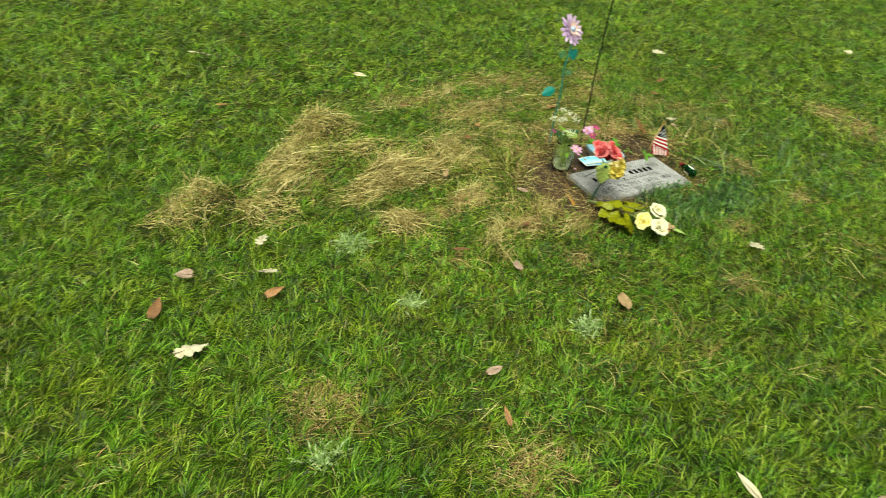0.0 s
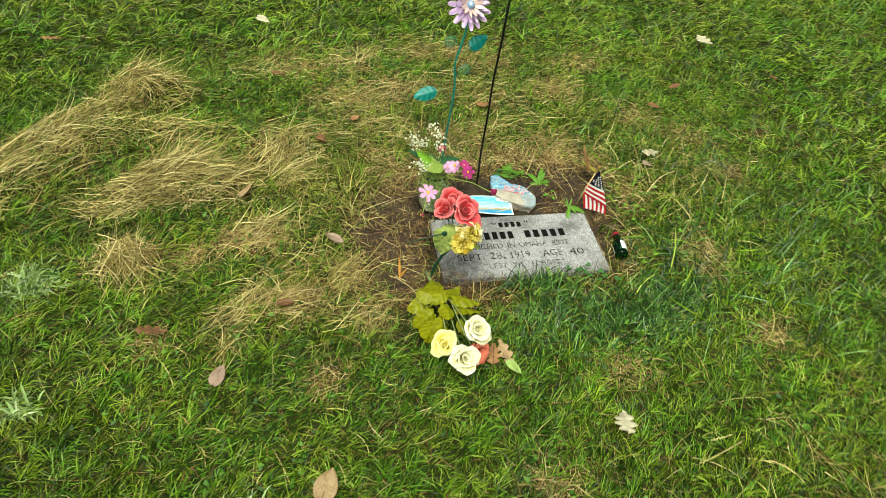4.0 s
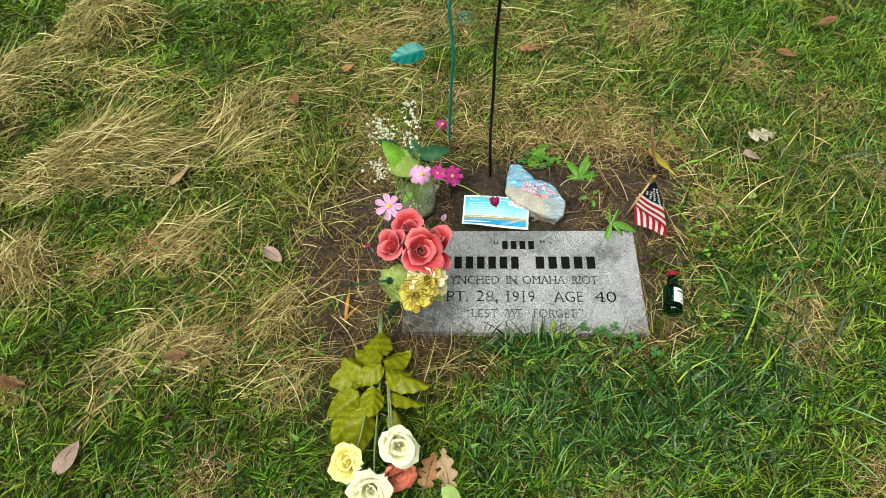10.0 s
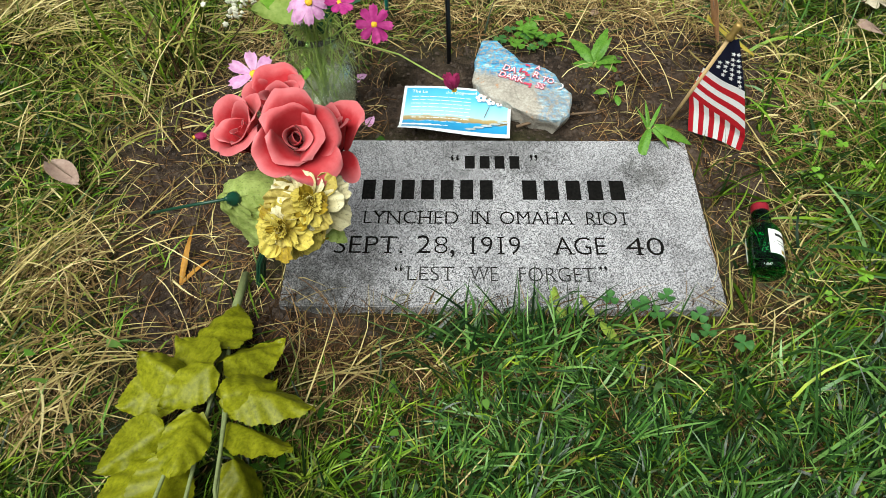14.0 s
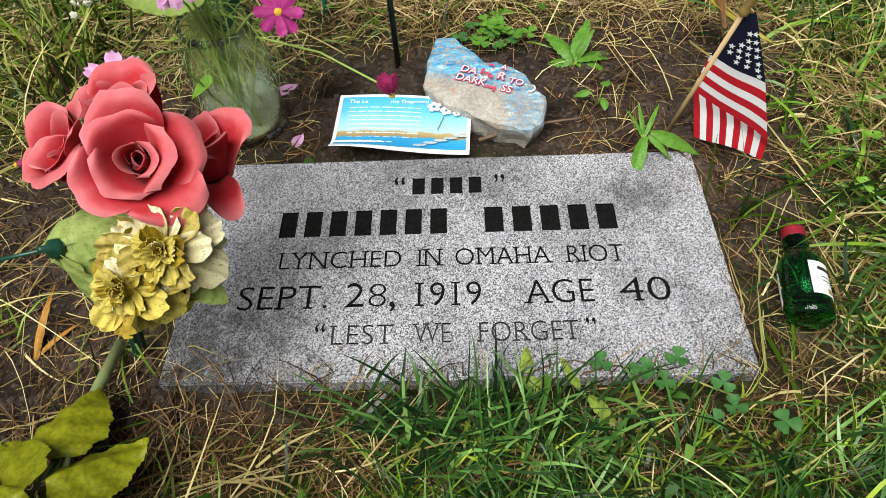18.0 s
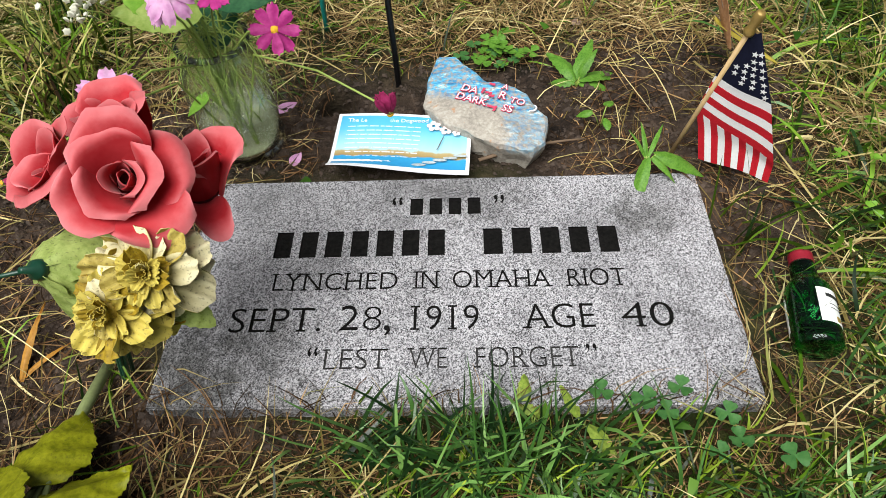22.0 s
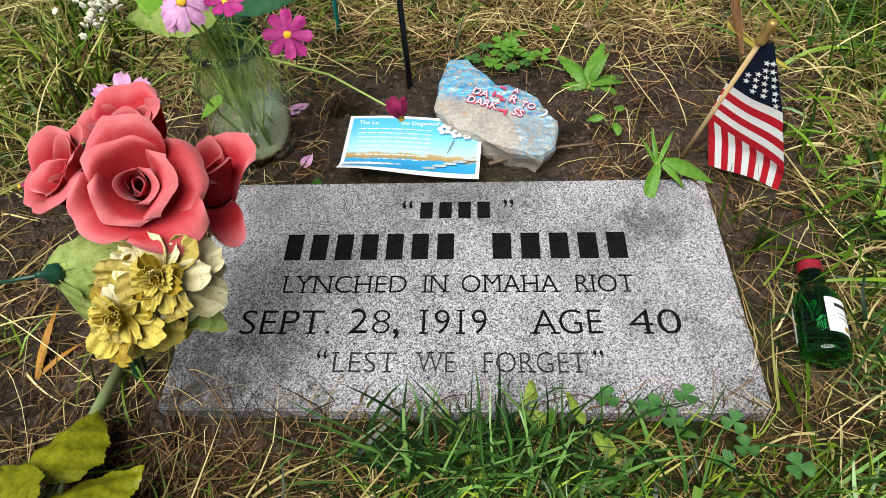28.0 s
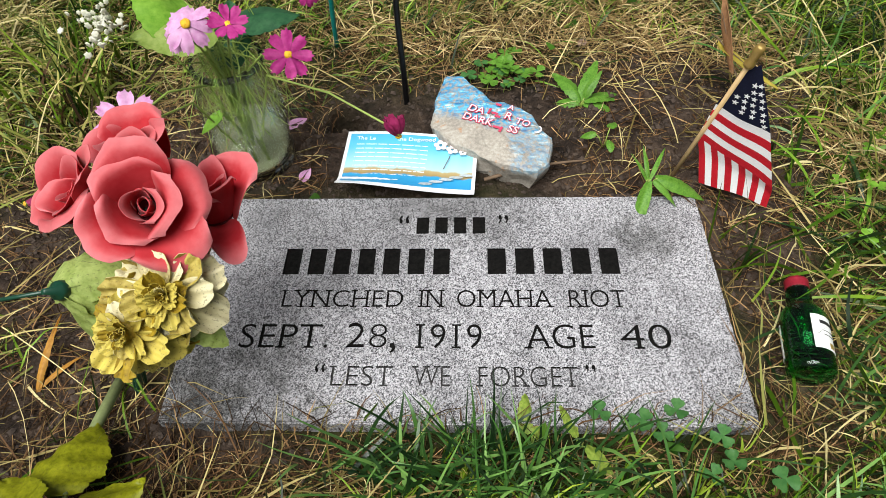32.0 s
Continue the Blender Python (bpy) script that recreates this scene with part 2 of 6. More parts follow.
def height(x, y):
    """The ground's height under a place; arrays or numbers."""
    x, y = np.asarray(x, float), np.asarray(y, float)
    near = np.exp(-((x / 0.46) ** 4 + ((y - 0.17) / 0.36) ** 4))
    h = -0.018 + (0.02 + 0.012 * bumps(x, y, 1, 2.2) + 0.006 * bumps(x, y, 5, 7.0)) * (1 - near)
    for cx, cy, rx, ry, turn, up in HEAPS:
        h = h + 1.4 * up * blob(x, y, cx, cy, rx, ry, turn)
    return h


def soil_top(x, y):
    """The ground with the clods and holes of its bare places."""
    z = height(x, y) + bare(x, y) * (0.0045 * bumps(x, y, 4, 60.0) + 0.0032 * bumps(x, y, 6, 130.0) + 0.0022 * bumps(x, y, 8, 260.0))
    return z - 0.075 * np.clip(2.2 * blob(x, y, -0.140, 0.412, 0.022, 0.016, 20) - 0.5, 0, 1) - 0.02 * blob(x, y, -0.12, 0.402, 0.014, 0.010, 0)


def bare(x, y):
    """Where the soil lies open: round the marker, most of all behind it and at one end."""
    e = blob(x, y, 0.0, 0.37, 0.36, 0.12, 0) + 1.15 * blob(x, y, -0.39, 0.21, 0.125, 0.22, 0) + 0.9 * blob(x, y, 0.26, 0.40, 0.15, 0.13, 0)
    e = e + 0.9 * blob(x, y, -0.31, -0.03, 0.09, 0.07, 0) + 0.6 * blob(x, y, 0.31, 0.15, 0.05, 0.16, 0) + 0.7 * blob(x, y, 0.30, 0.24, 0.05, 0.08, 0) + 0.8 * blob(x, y, -0.20, -0.02, 0.11, 0.03, 0)
    return np.clip(e * 1.3 + 0.25 * bumps(x, y, 3, 16.0) * (e > 0.12), 0, 1)


# x, y, radius x, radius y: where the mower scalped the lawn down to pale clippings
SCALPED = [
    (-0.77, 0.22, 0.10, 0.075), (-0.48, -0.13, 0.04, 0.04), (-0.69, -0.05, 0.075, 0.05), (-0.53, 0.03, 0.06, 0.05), (-0.96, 0.15, 0.06, 0.04), (-1.03, -0.14, 0.05, 0.04),
    (0.56, 0.02, 0.06, 0.10), (0.62, 0.80, 0.09, 0.07), (0.15, 1.22, 0.12, 0.08), (-0.12, -0.65, 0.05, 0.06), (1.62, 0.33, 0.10, 0.08), (1.58, 0.10, 0.09, 0.13), (-1.70, -0.64, 0.09, 0.10),
    (0.00, 0.57, 0.22, 0.06), (0.24, 0.55, 0.10, 0.05), (-0.36, 0.50, 0.08, 0.07), (-0.12, 0.72, 0.16, 0.06), (0.46, 0.34, 0.05, 0.08), (0.25, 0.66, 0.10, 0.05),
    (-0.46, 0.95, 0.13, 0.10), (-0.22, 1.02, 0.11, 0.08), (0.08, 0.92, 0.11, 0.07), (0.34, 1.00, 0.11, 0.08), (-0.62, 1.20, 0.10, 0.08), (-0.05, 1.32, 0.14, 0.07), (0.55, 1.22, 0.10, 0.07), (0.80, 0.66, 0.08, 0.06),
    (-1.26, -1.04, 0.09, 0.08), (0.40, 0.52, 0.05, 0.06), (-0.60, -0.30, 0.04, 0.05), (0.16, -0.36, 0.07, 0.05), (0.62, -0.30, 0.06, 0.06), (-0.42, 0.62, 0.06, 0.05), (0.85, 0.42, 0.06, 0.05), (-1.12, 0.16, 0.06, 0.05), (-0.79, 0.20, 0.06, 0.05), (-0.66, -0.04, 0.06, 0.04),
]


def dry(x, y):
    """Where dead grass lies."""
    d = 0.02 + 0.16 * bumps(x, y, 9, 3.4) + 0.14 * bumps(x, y, 2, 8.0) + 0.12 * bumps(x, y, 14, 19.0)
    for cx, cy, rx, ry in SCALPED:
        d = d + (0.62 + 0.6 * bumps(x, y, cx * 5, 21.0)) * blob(x, y, cx, cy, rx * 1.1, ry * 1.1, 0)
    for cx, cy, rx, ry, turn, up in HEAPS:
        d = d + (0.42 + 0.75 * bumps(x, y, cx * 7, 13.0)) * blob(x, y, cx, cy, rx * 1.0, ry * 1.1, turn)
    return np.clip(d, 0, 1)


def edge(x, y):
    """A strip round the marker where little grass grows."""
    e = np.exp(-((np.maximum(np.abs(x) - 0.254, 0) / 0.10) ** 2 + (np.maximum(np.abs(y - 0.131) - 0.131, 0) / 0.075) ** 2))
    return np.clip(1.3 * e, 0, 1) * (1 - 0.8 * lush(x, y))


def litter(x, y):
    """Where dead grass covers the soil and little green grows."""
    e = 1.25 * blob(x, y, 0.02, 0.40, 0.42, 0.19, 0) + 0.9 * blob(x, y, -0.39, 0.14, 0.11, 0.24, 0) + 0.4 * blob(x, y, 0.42, 0.33, 0.10, 0.16, 0) + 0.75 * blob(x, y, 0.34, 0.08, 0.07, 0.16, 0) + 1.2 * blob(x, y, -0.22, -0.07, 0.16, 0.08, 0)
    return np.clip(e, 0, 1)


def lush(x, y):
    """The dark green tuft before the marker."""
    e = blob(x, y, 0.10, -0.14, 0.20, 0.09, 0) + 0.8 * blob(x, y, 0.34, -0.14, 0.12, 0.09, 0) + 0.5 * blob(x, y, 0.15, -0.24, 0.22, 0.07, 0) + 0.5 * blob(x, y, 0.43, -0.09, 0.09, 0.07, 0)
    return np.clip(e * 1.4 - 0.9 * blob(x, y, 0.23, -0.035, 0.12, 0.045, 0) - 1.0 * blob(x, y, -0.17, -0.06, 0.12, 0.08, 0), 0, 1)


def ribbons(name, root, heading, length, width, rise, droop, segs, material, label, category, lift=0.0, twist=0.8):
    """Many thin blades in one mesh: each bends over from its root and rests on the ground."""
    n = len(root)
    pos = root.copy()
    ring = np.zeros((n, 2 * segs + 1, 3))
    turn = np.random.normal(0, twist, n)
    clear = np.ones(n, bool)
    roll = np.random.uniform(-1.15, 1.15, n)
    for k in range(segs + 1):
        f = k / segs
        h = heading + turn * f
        e = rise - droop * f
        if k:
            step = (length / segs)[:, None] * np.stack([np.cos(e) * np.cos(h), np.cos(e) * np.sin(h), np.sin(e)], 1)
            pos = pos + step
            x, y = pos[:, 0], pos[:, 1]
            on_stone = (np.abs(x) < 0.256) & (y > -0.002) & (y < 0.264)
            floor_z = np.where(on_stone, 0.003, height(x, y) + 0.002 + lift)
            clear &= ~((np.abs(x) < 0.24) & (y > 0.035) & (y < 0.25)) | (np.random.random(n) < 0.04)
            clear &= ~((x > -0.15) & (x < 0.11) & (y > 0.262) & (y < 0.45) & (pos[:, 2] < 0.06))
            clear &= ~((x > 0.245) & (x < 0.335) & (y > 0.225) & (y < 0.305) & (pos[:, 2] > 0.004))
            pos[:, 2] = np.maximum(pos[:, 2], floor_z)
        if k == segs:
            ring[:, 2 * segs] = pos
        else:
            w = (width * (1 - 0.6 * f * f) * (0.75 + 0.25 * math.sin(math.pi * min(1, f + 0.25))) / 2)[:, None]
            side = np.stack([-np.sin(h) * np.cos(roll), np.cos(h) * np.cos(roll), np.sin(roll)], 1)
            ring[:, 2 * k], ring[:, 2 * k + 1] = pos - w * side, pos + w * side
    ring = ring[clear]
    n = len(ring)
    faces = [(2 * k, 2 * k + 1, 2 * k + 3, 2 * k + 2) for k in range(segs - 1)] + [(2 * segs - 2, 2 * segs - 1, 2 * segs)]
    one = np.concatenate([np.array(f) for f in faces])
    base = np.arange(n)[:, None] * (2 * segs + 1)
    loops = (base + one[None, :]).ravel()
    sizes = np.tile([len(f) for f in faces], n)
    starts = np.concatenate([[0], np.cumsum(sizes)[:-1]])
    me = bpy.data.meshes.new(name)
    me.vertices.add(n * (2 * segs + 1))
    me.vertices.foreach_set("co", ring.ravel())
    me.loops.add(len(loops))
    me.loops.foreach_set("vertex_index", loops.astype(np.int32))
    me.polygons.add(len(sizes))
    me.polygons.foreach_set("loop_start", starts.astype(np.int32))
    me.update(calc_edges=True)
    me.polygons.foreach_set("use_smooth", np.ones(len(sizes), bool))
    me.materials.append(material)
    return tagged(new(name, me), label, category, kind="stuff")


def scatter(n, x0, x1, y0, y1, keep):
    """Places on the ground, kept with the chance that keep gives; none under the marker."""
    x, y = np.random.uniform(x0, x1, n), np.random.uniform(y0, y1, n)
    ok = (np.random.random(n) < keep(x, y)) & ~((np.abs(x) < 0.257) & (y > -0.003) & (y < 0.265))
    x, y = x[ok], y[ok]
    return np.stack([x, y, height(x, y) - 0.003], 1)


def clumps(root, size, keep=0.8):
    """Draws blades together into tufts; gives the drawn places and the way out of each tuft."""
    n = len(root)
    cell = np.round(root[:, :2] / (size * 2.2))
    jit = np.stack([np.sin(cell[:, 0] * 12.99 + cell[:, 1] * 78.23) * 43758.5, np.sin(cell[:, 0] * 39.3 + cell[:, 1] * 11.1) * 24634.6], 1) % 1.0 - 0.5
    centre = (cell + jit * 0.9) * size * 2.2
    away = root[:, :2] - centre
    out = root.copy()
    pull = np.random.random(n) < keep
    out[:, :2] = np.where(pull[:, None], centre + away * 0.45, root[:, :2])
    out[:, 2] = height(out[:, 0], out[:, 1]) - 0.003
    ok = ~((np.abs(out[:, 0]) < 0.257) & (out[:, 1] > -0.003) & (out[:, 1] < 0.265))
    return out[ok], np.arctan2(away[:, 1], away[:, 0])[ok]


def grow(name, root, lengths, widths, rises, droops, segs, material, label, category, comb=None, lift=0.0, tuft=0.0, twist=0.8, swirl=0.6):
    way = None
    if tuft:
        root, way = clumps(root, tuft)
    n = len(root)
    u = np.random.uniform
    heading = u(0, 2 * math.pi, n) if way is None else way + np.random.normal(0, 0.5, n)
    if comb is not None:
        lean = comb[0] + swirl * bumps(root[:, 0], root[:, 1], 7, 2.5)
        heading = np.where(u(0, 1, n) < comb[1], lean + np.random.normal(0, 0.5, n), heading)
    return ribbons(name, root, heading, u(*lengths, n), u(*widths, n), np.radians(u(*rises, n)), np.radians(u(*droops, n)), segs, material, label, category, lift, twist)


# ---- ground ----
def ground_mesh():
    xs = np.concatenate([-np.geomspace(2000, 7, 14), np.linspace(-6, -1.5, 40)[:-1], np.linspace(-1.5, -0.6, 60)[:-1], np.linspace(-0.6, 0.5, 221), np.linspace(0.5, 1.2, 45)[1:], np.linspace(1.2, 6, 44)[1:], np.geomspace(7, 2000, 14)])
    ys = np.concatenate([-np.geomspace(2000, 6, 14), np.linspace(-5, -0.9, 40)[:-1], np.linspace(-0.9, -0.1, 50)[:-1], np.linspace(-0.1, 0.65, 151), np.linspace(0.65, 1.4, 48)[1:], np.linspace(1.4, 7, 48)[1:], np.geomspace(8, 2000, 14)])
    gx, gy = np.meshgrid(xs, ys)
    x, y = gx.ravel(), gy.ravel()
    z = soil_top(x, y)
    w = len(xs)
    faces = [(j * w + i, j * w + i + 1, (j + 1) * w + i + 1, (j + 1) * w + i) for j in range(len(ys) - 1) for i in range(w - 1)]
    me = bpy.data.meshes.new("ground")
    me.from_pydata(np.stack([x, y, z], 1).tolist(), [], faces)
    a = me.attributes.new("bare", "FLOAT", "POINT")
    a.data.foreach_set("value", bare(x, y).astype(np.float32))
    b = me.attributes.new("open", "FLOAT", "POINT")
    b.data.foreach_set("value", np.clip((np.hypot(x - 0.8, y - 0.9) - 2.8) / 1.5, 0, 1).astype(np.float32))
    me.polygons.foreach_set("use_smooth", np.ones(len(faces), bool))
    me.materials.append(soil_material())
    return tagged(new("ground", me), "brown soil under mown grass, bare round the marker", "ground", kind="structure")


ground_mesh()


# ---- grass, straw and thatch ----
def lawn():
    np.random.seed(11)
    wear = lambda x, y: (1 - bare(x, y)) * (1 - 0.88 * dry(x, y)) * (1 - 0.85 * edge(x, y)) * (1 - 0.9 * litter(x, y))
    comb = (0.5, 0.45)
    green_side = lambda x, y: np.clip((x - 0.24) / 0.08, 0, 1) * np.clip((1.3 - x) / 0.3, 0, 1) * np.clip((y + 0.5) / 0.2, 0, 1) * np.clip((0.75 - y) / 0.2, 0, 1)
    inside = lambda x, y: (x > -1.40) & (x < 1.20) & (y > -1.05) & (y < 1.35)
    near = scatter(205000, -1.40, 1.20, -1.05, 1.35, lambda x, y: wear(x, y) * (1 - 0.75 * lush(x, y)))
    grow("lawn_grass", near, (0.020, 0.070), (0.0013, 0.0030), (20, 82), (15, 110), 3, GRASS, "short green lawn grass, combed over and damp", "grass", comb, tuft=0.028, twist=0.45)
    # the stretch of lawn that the way crosses, then what lies further off, then the rest
    ahead = lambda x, y: (y > -2.2 - 0.61 * x) & (y > -1.90 + 0.5 * x)
    close = lambda x, y: ahead(x, y) & (np.hypot(x + 1.3, y + 1.6) < 2.5 + 0.4 * np.random.random(x.shape)) & ~inside(x, y)
    mid = scatter(520000, -2.9, 1.6, -2.2, 1.4, lambda x, y: wear(x, y) * close(x, y))
    grow("lawn_grass", mid, (0.025, 0.080), (0.0016, 0.0034), (15, 80), (10, 85), 2, GRASS, "short green lawn grass, combed over and damp", "grass", comb, tuft=0.035, twist=0.35)
    out_to = lambda x, y: np.clip((4.4 - np.hypot((x - 0.85) * 0.92, y - 0.85)) / 0.9, 0, 1)
    further = scatter(640000, -3.2, 5.2, -2.2, 4.4, lambda x, y: wear(x, y) * out_to(x, y) * ahead(x, y) * ~inside(x, y) * ~close(x, y))
    grow("lawn_grass", further, (0.03, 0.095), (0.0026, 0.0048), (15, 75), (15, 90), 2, GRASS, "short green lawn grass, combed over and damp", "grass", comb, tuft=0.04, twist=0.35)
    rest = lambda x, y: (1 - 0.4 * dry(x, y)) * (1 - out_to(x, y) * ahead(x, y)) * np.clip(6.2 - np.hypot(x - 0.8, y - 0.9), 0, 1) * ~inside(x, y)
    far = scatter(130000, -5.5, 7, -5.3, 7.1, rest)
    grow("lawn_grass", far, (0.05, 0.12), (0.007, 0.012), (15, 70), (30, 110), 2, GRASS, "short green lawn grass, mown", "grass", comb)
    behind = scatter(75000, -3.2, 4.8, -3.4, 1.2, lambda x, y: rest(x, y) * ~ahead(x, y) * np.clip(4.4 - np.hypot(x - 0.8, y - 0.9), 0, 1))
    grow("lawn_grass", behind, (0.05, 0.11), (0.005, 0.010), (15, 70), (30, 110), 2, GRASS, "short green lawn grass, mown", "grass", comb)
    old = scatter(230000, -2.8, 4.5, -2.1, 3.7, lambda x, y: (1 - bare(x, y)) * (np.clip(0.46 + 0.38 * bumps(x, y, 17, 7.0), 0.06, 1) + 0.45 * dry(x, y)) * (1 - 0.6 * litter(x, y)) * (1 - 0.6 * (dry(x, y) > 0.65)) * (1 - 0.6 * green_side(x, y)))
    grow("yellowed_grass", old, (0.03, 0.09), (0.0014, 0.0032), (10, 60), (20, 90), 2, YELLOWED, "yellowing blades among the green grass", "grass", comb, twist=0.5)
    deep = scatter(30000, -0.5, 0.75, -0.5, 0.15, lush)
    grow("grass_tuft", deep, (0.02, 0.065), (0.0017, 0.0040), (30, 88), (5, 70), 4, LUSH, "dark green tuft of longer damp grass", "grass", tuft=0.020, twist=0.4)
    tall = scatter(3200, 0.24, 1.3, -0.4, 0.75, lambda x, y: green_side(x, y) * np.clip(0.35 + 0.7 * bumps(x, y, 23, 9.0), 0.03, 1) * (1 - bare(x, y)))
    grow("long_grass", tall, (0.05, 0.15), (0.0018, 0.0042), (30, 80), (30, 110), 5, LUSH, "longer broad green blades standing over the lawn", "grass", comb, twist=0.4)
    bits = scatter(150000, -1.5, 1.3, -0.9, 1.5, lambda x, y: 0.16 + 0.5 * dry(x, y) + 0.8 * edge(x, y) * (1 - 0.7 * bare(x, y)) + 0.8 * litter(x, y) * (1 - 0.9 * bare(x, y)) + 0.35 * lush(x, y) + 0.12 * bare(x, y))
    grow("dead_grass", bits, (0.02, 0.09), (0.0008, 0.0018), (-5, 30), (5, 50), 3, THATCH, "brown dead grass lying on the soil", "dead grass")
    dull = scatter(130000, -2.8, 4.5, -2.1, 3.7, lambda x, y: np.clip(dry(x, y) * 1.1 + 0.12 + 0.15 * bumps(x, y, 17, 7.0), 0, 1) * (1 - bare(x, y)) * ~((x > -0.6) & (x < 0.6) & (y > -0.3) & (y < 0.7)))
    grow("dead_grass", dull, (0.03, 0.09), (0.0016, 0.0034), (0, 40), (10, 70), 2, THATCH, "brown dead grass among the green", "dead grass")
    rim = scatter(11000, -0.5, 0.5, -0.16, 0.6, lambda x, y: 0.20 * edge(x, y) * (1 - 0.7 * bare(x, y)) + 0.08 * bare(x, y) + 0.20 * litter(x, y) * (1 - 0.65 * bare(x, y)))
    grow("straw", rim, (0.02, 0.10), (0.0006, 0.0015), (0, 25), (5, 40), 4, STRAW, "thin pale straw strewn over soil round the marker", "straw", None, 0.003)
    loose = scatter(60000, -2.7, 1.9, -1.6, 2.0, lambda x, y: (0.06 + 0.75 * np.clip(dry(x, y) * 1.4 - 0.30, 0, 1)) * (1 - bare(x, y)) * (1 - 0.65 * green_side(x, y)))
    grow("straw", loose, (0.03, 0.13), (0.0009, 0.0022), (0, 35), (5, 50), 4, STRAW, "pale dry straw strewn through the lawn", "straw", None, 0.006, twist=0.9)


lawn()


# x, y, half length, half width, heading and bend in degrees, strands, height: mats of combed straw
MATS = [
    (-1.22, 1.02, 0.15, 0.07, 55, 40, 900, 0.07), (-1.10, 1.00, 0.10, 0.06, -25, 30, 500, 0.06), (-1.36, 0.86, 0.16, 0.05, 50, -20, 600, 0.04), (-1.48, 0.70, 0.16, 0.06, 55, 20, 700, 0.04),
    (-1.84, 0.55, 0.13, 0.08, 60, 120, 600, 0.04), (-1.92, 0.46, 0.10, 0.07, -50, -110, 400, 0.03), (-1.52, 0.47, 0.16, 0.07, 35, 50, 900, 0.05), (-1.60, 0.36, 0.12, 0.05, -35, 50, 500, 0.035), (-1.37, 0.68, 0.14, 0.05, 20, -30, 500, 0.04),
    (-1.08, 0.46, 0.20, 0.055, 20, 15, 1500, 0.055), (-1.04, 0.54, 0.15, 0.05, 40, 25, 900, 0.05), (-0.98, 0.40, 0.24, 0.03, 6, 10, 800, 0.04), (-0.86, 0.50, 0.17, 0.05, 14, -10, 800, 0.03), (-1.05, 0.76, 0.20, 0.05, -12, 20, 500, 0.03),
    (-0.70, 0.60, 0.11, 0.07, 72, 35, 800, 0.035), (-0.60, 0.52, 0.10, 0.06, 25, 20, 420, 0.025), (-0.60, 0.70, 0.14, 0.06, 5, -25, 420, 0.02), (-0.42, 1.25, 0.13, 0.08, 20, 140, 420, 0.02),
    (-0.74, 0.26, 0.12, 0.05, 35, 30, 420, 0.025), (-0.79, -0.03, 0.13, 0.03, 48, 30, 420, 0.02), (-0.83, -0.15, 0.09, 0.02, 75, 25, 140, 0.015), (-0.52, 0.05, 0.09, 0.03, 60, 20, 240, 0.02), (-0.62, 0.12, 0.16, 0.03, 28, 25, 260, 0.02), (-0.38, -0.03, 0.10, 0.05, 15, 30, 150, 0.02),
    (-0.48, -0.10, 0.08, 0.05, 30, 60, 140, 0.02), (-0.16, -0.085, 0.12, 0.03, 18, 15, 110, 0.012), (-1.12, 0.16, 0.10, 0.05, -60, 30, 420, 0.03), (-1.13, 0.12, 0.08, 0.03, -75, 30, 260, 0.03), (-0.66, -0.04, 0.10, 0.05, 25, 60, 300, 0.02),
    (0.04, -1.31, 0.14, 0.06, -62, 45, 80, 0.03), (0.00, -1.42, 0.12, 0.05, -20, -60, 50, 0.03), (0.54, -0.70, 0.20, 0.03, -70, 30, 90, 0.02), (0.70, -0.92, 0.18, 0.03, -55, 30, 110, 0.02), (0.55, 0.02, 0.10, 0.06, 70, 40, 240, 0.012), (-0.52, -0.90, 0.14, 0.02, 25, 60, 45, 0.02), (-0.26, -1.06, 0.16, 0.03, -8, 40, 40, 0.02),
    (-0.32, 0.98, 0.20, 0.10, 15, 60, 700, 0.02), (0.04, 1.02, 0.18, 0.09, -20, 50, 520, 0.02), (0.40, 0.95, 0.16, 0.09, 30, 50, 320, 0.02), (-0.10, 1.35, 0.20, 0.08, 5, 40, 420, 0.02), (-0.75, 1.25, 0.16, 0.08, 30, 60, 380, 0.02), (-0.35, 0.76, 0.16, 0.07, -10, 50, 520, 0.02), (0.10, 0.76, 0.20, 0.05, 10, 40, 380, 0.02),
    (0.78, 0.40, 0.14, 0.10, -50, 50, 110, 0.03), (0.90, 0.55, 0.14, 0.08, -30, 40, 90, 0.03), (1.60, 0.25, 0.16, 0.05, -70, 20, 200, 0.02),
]


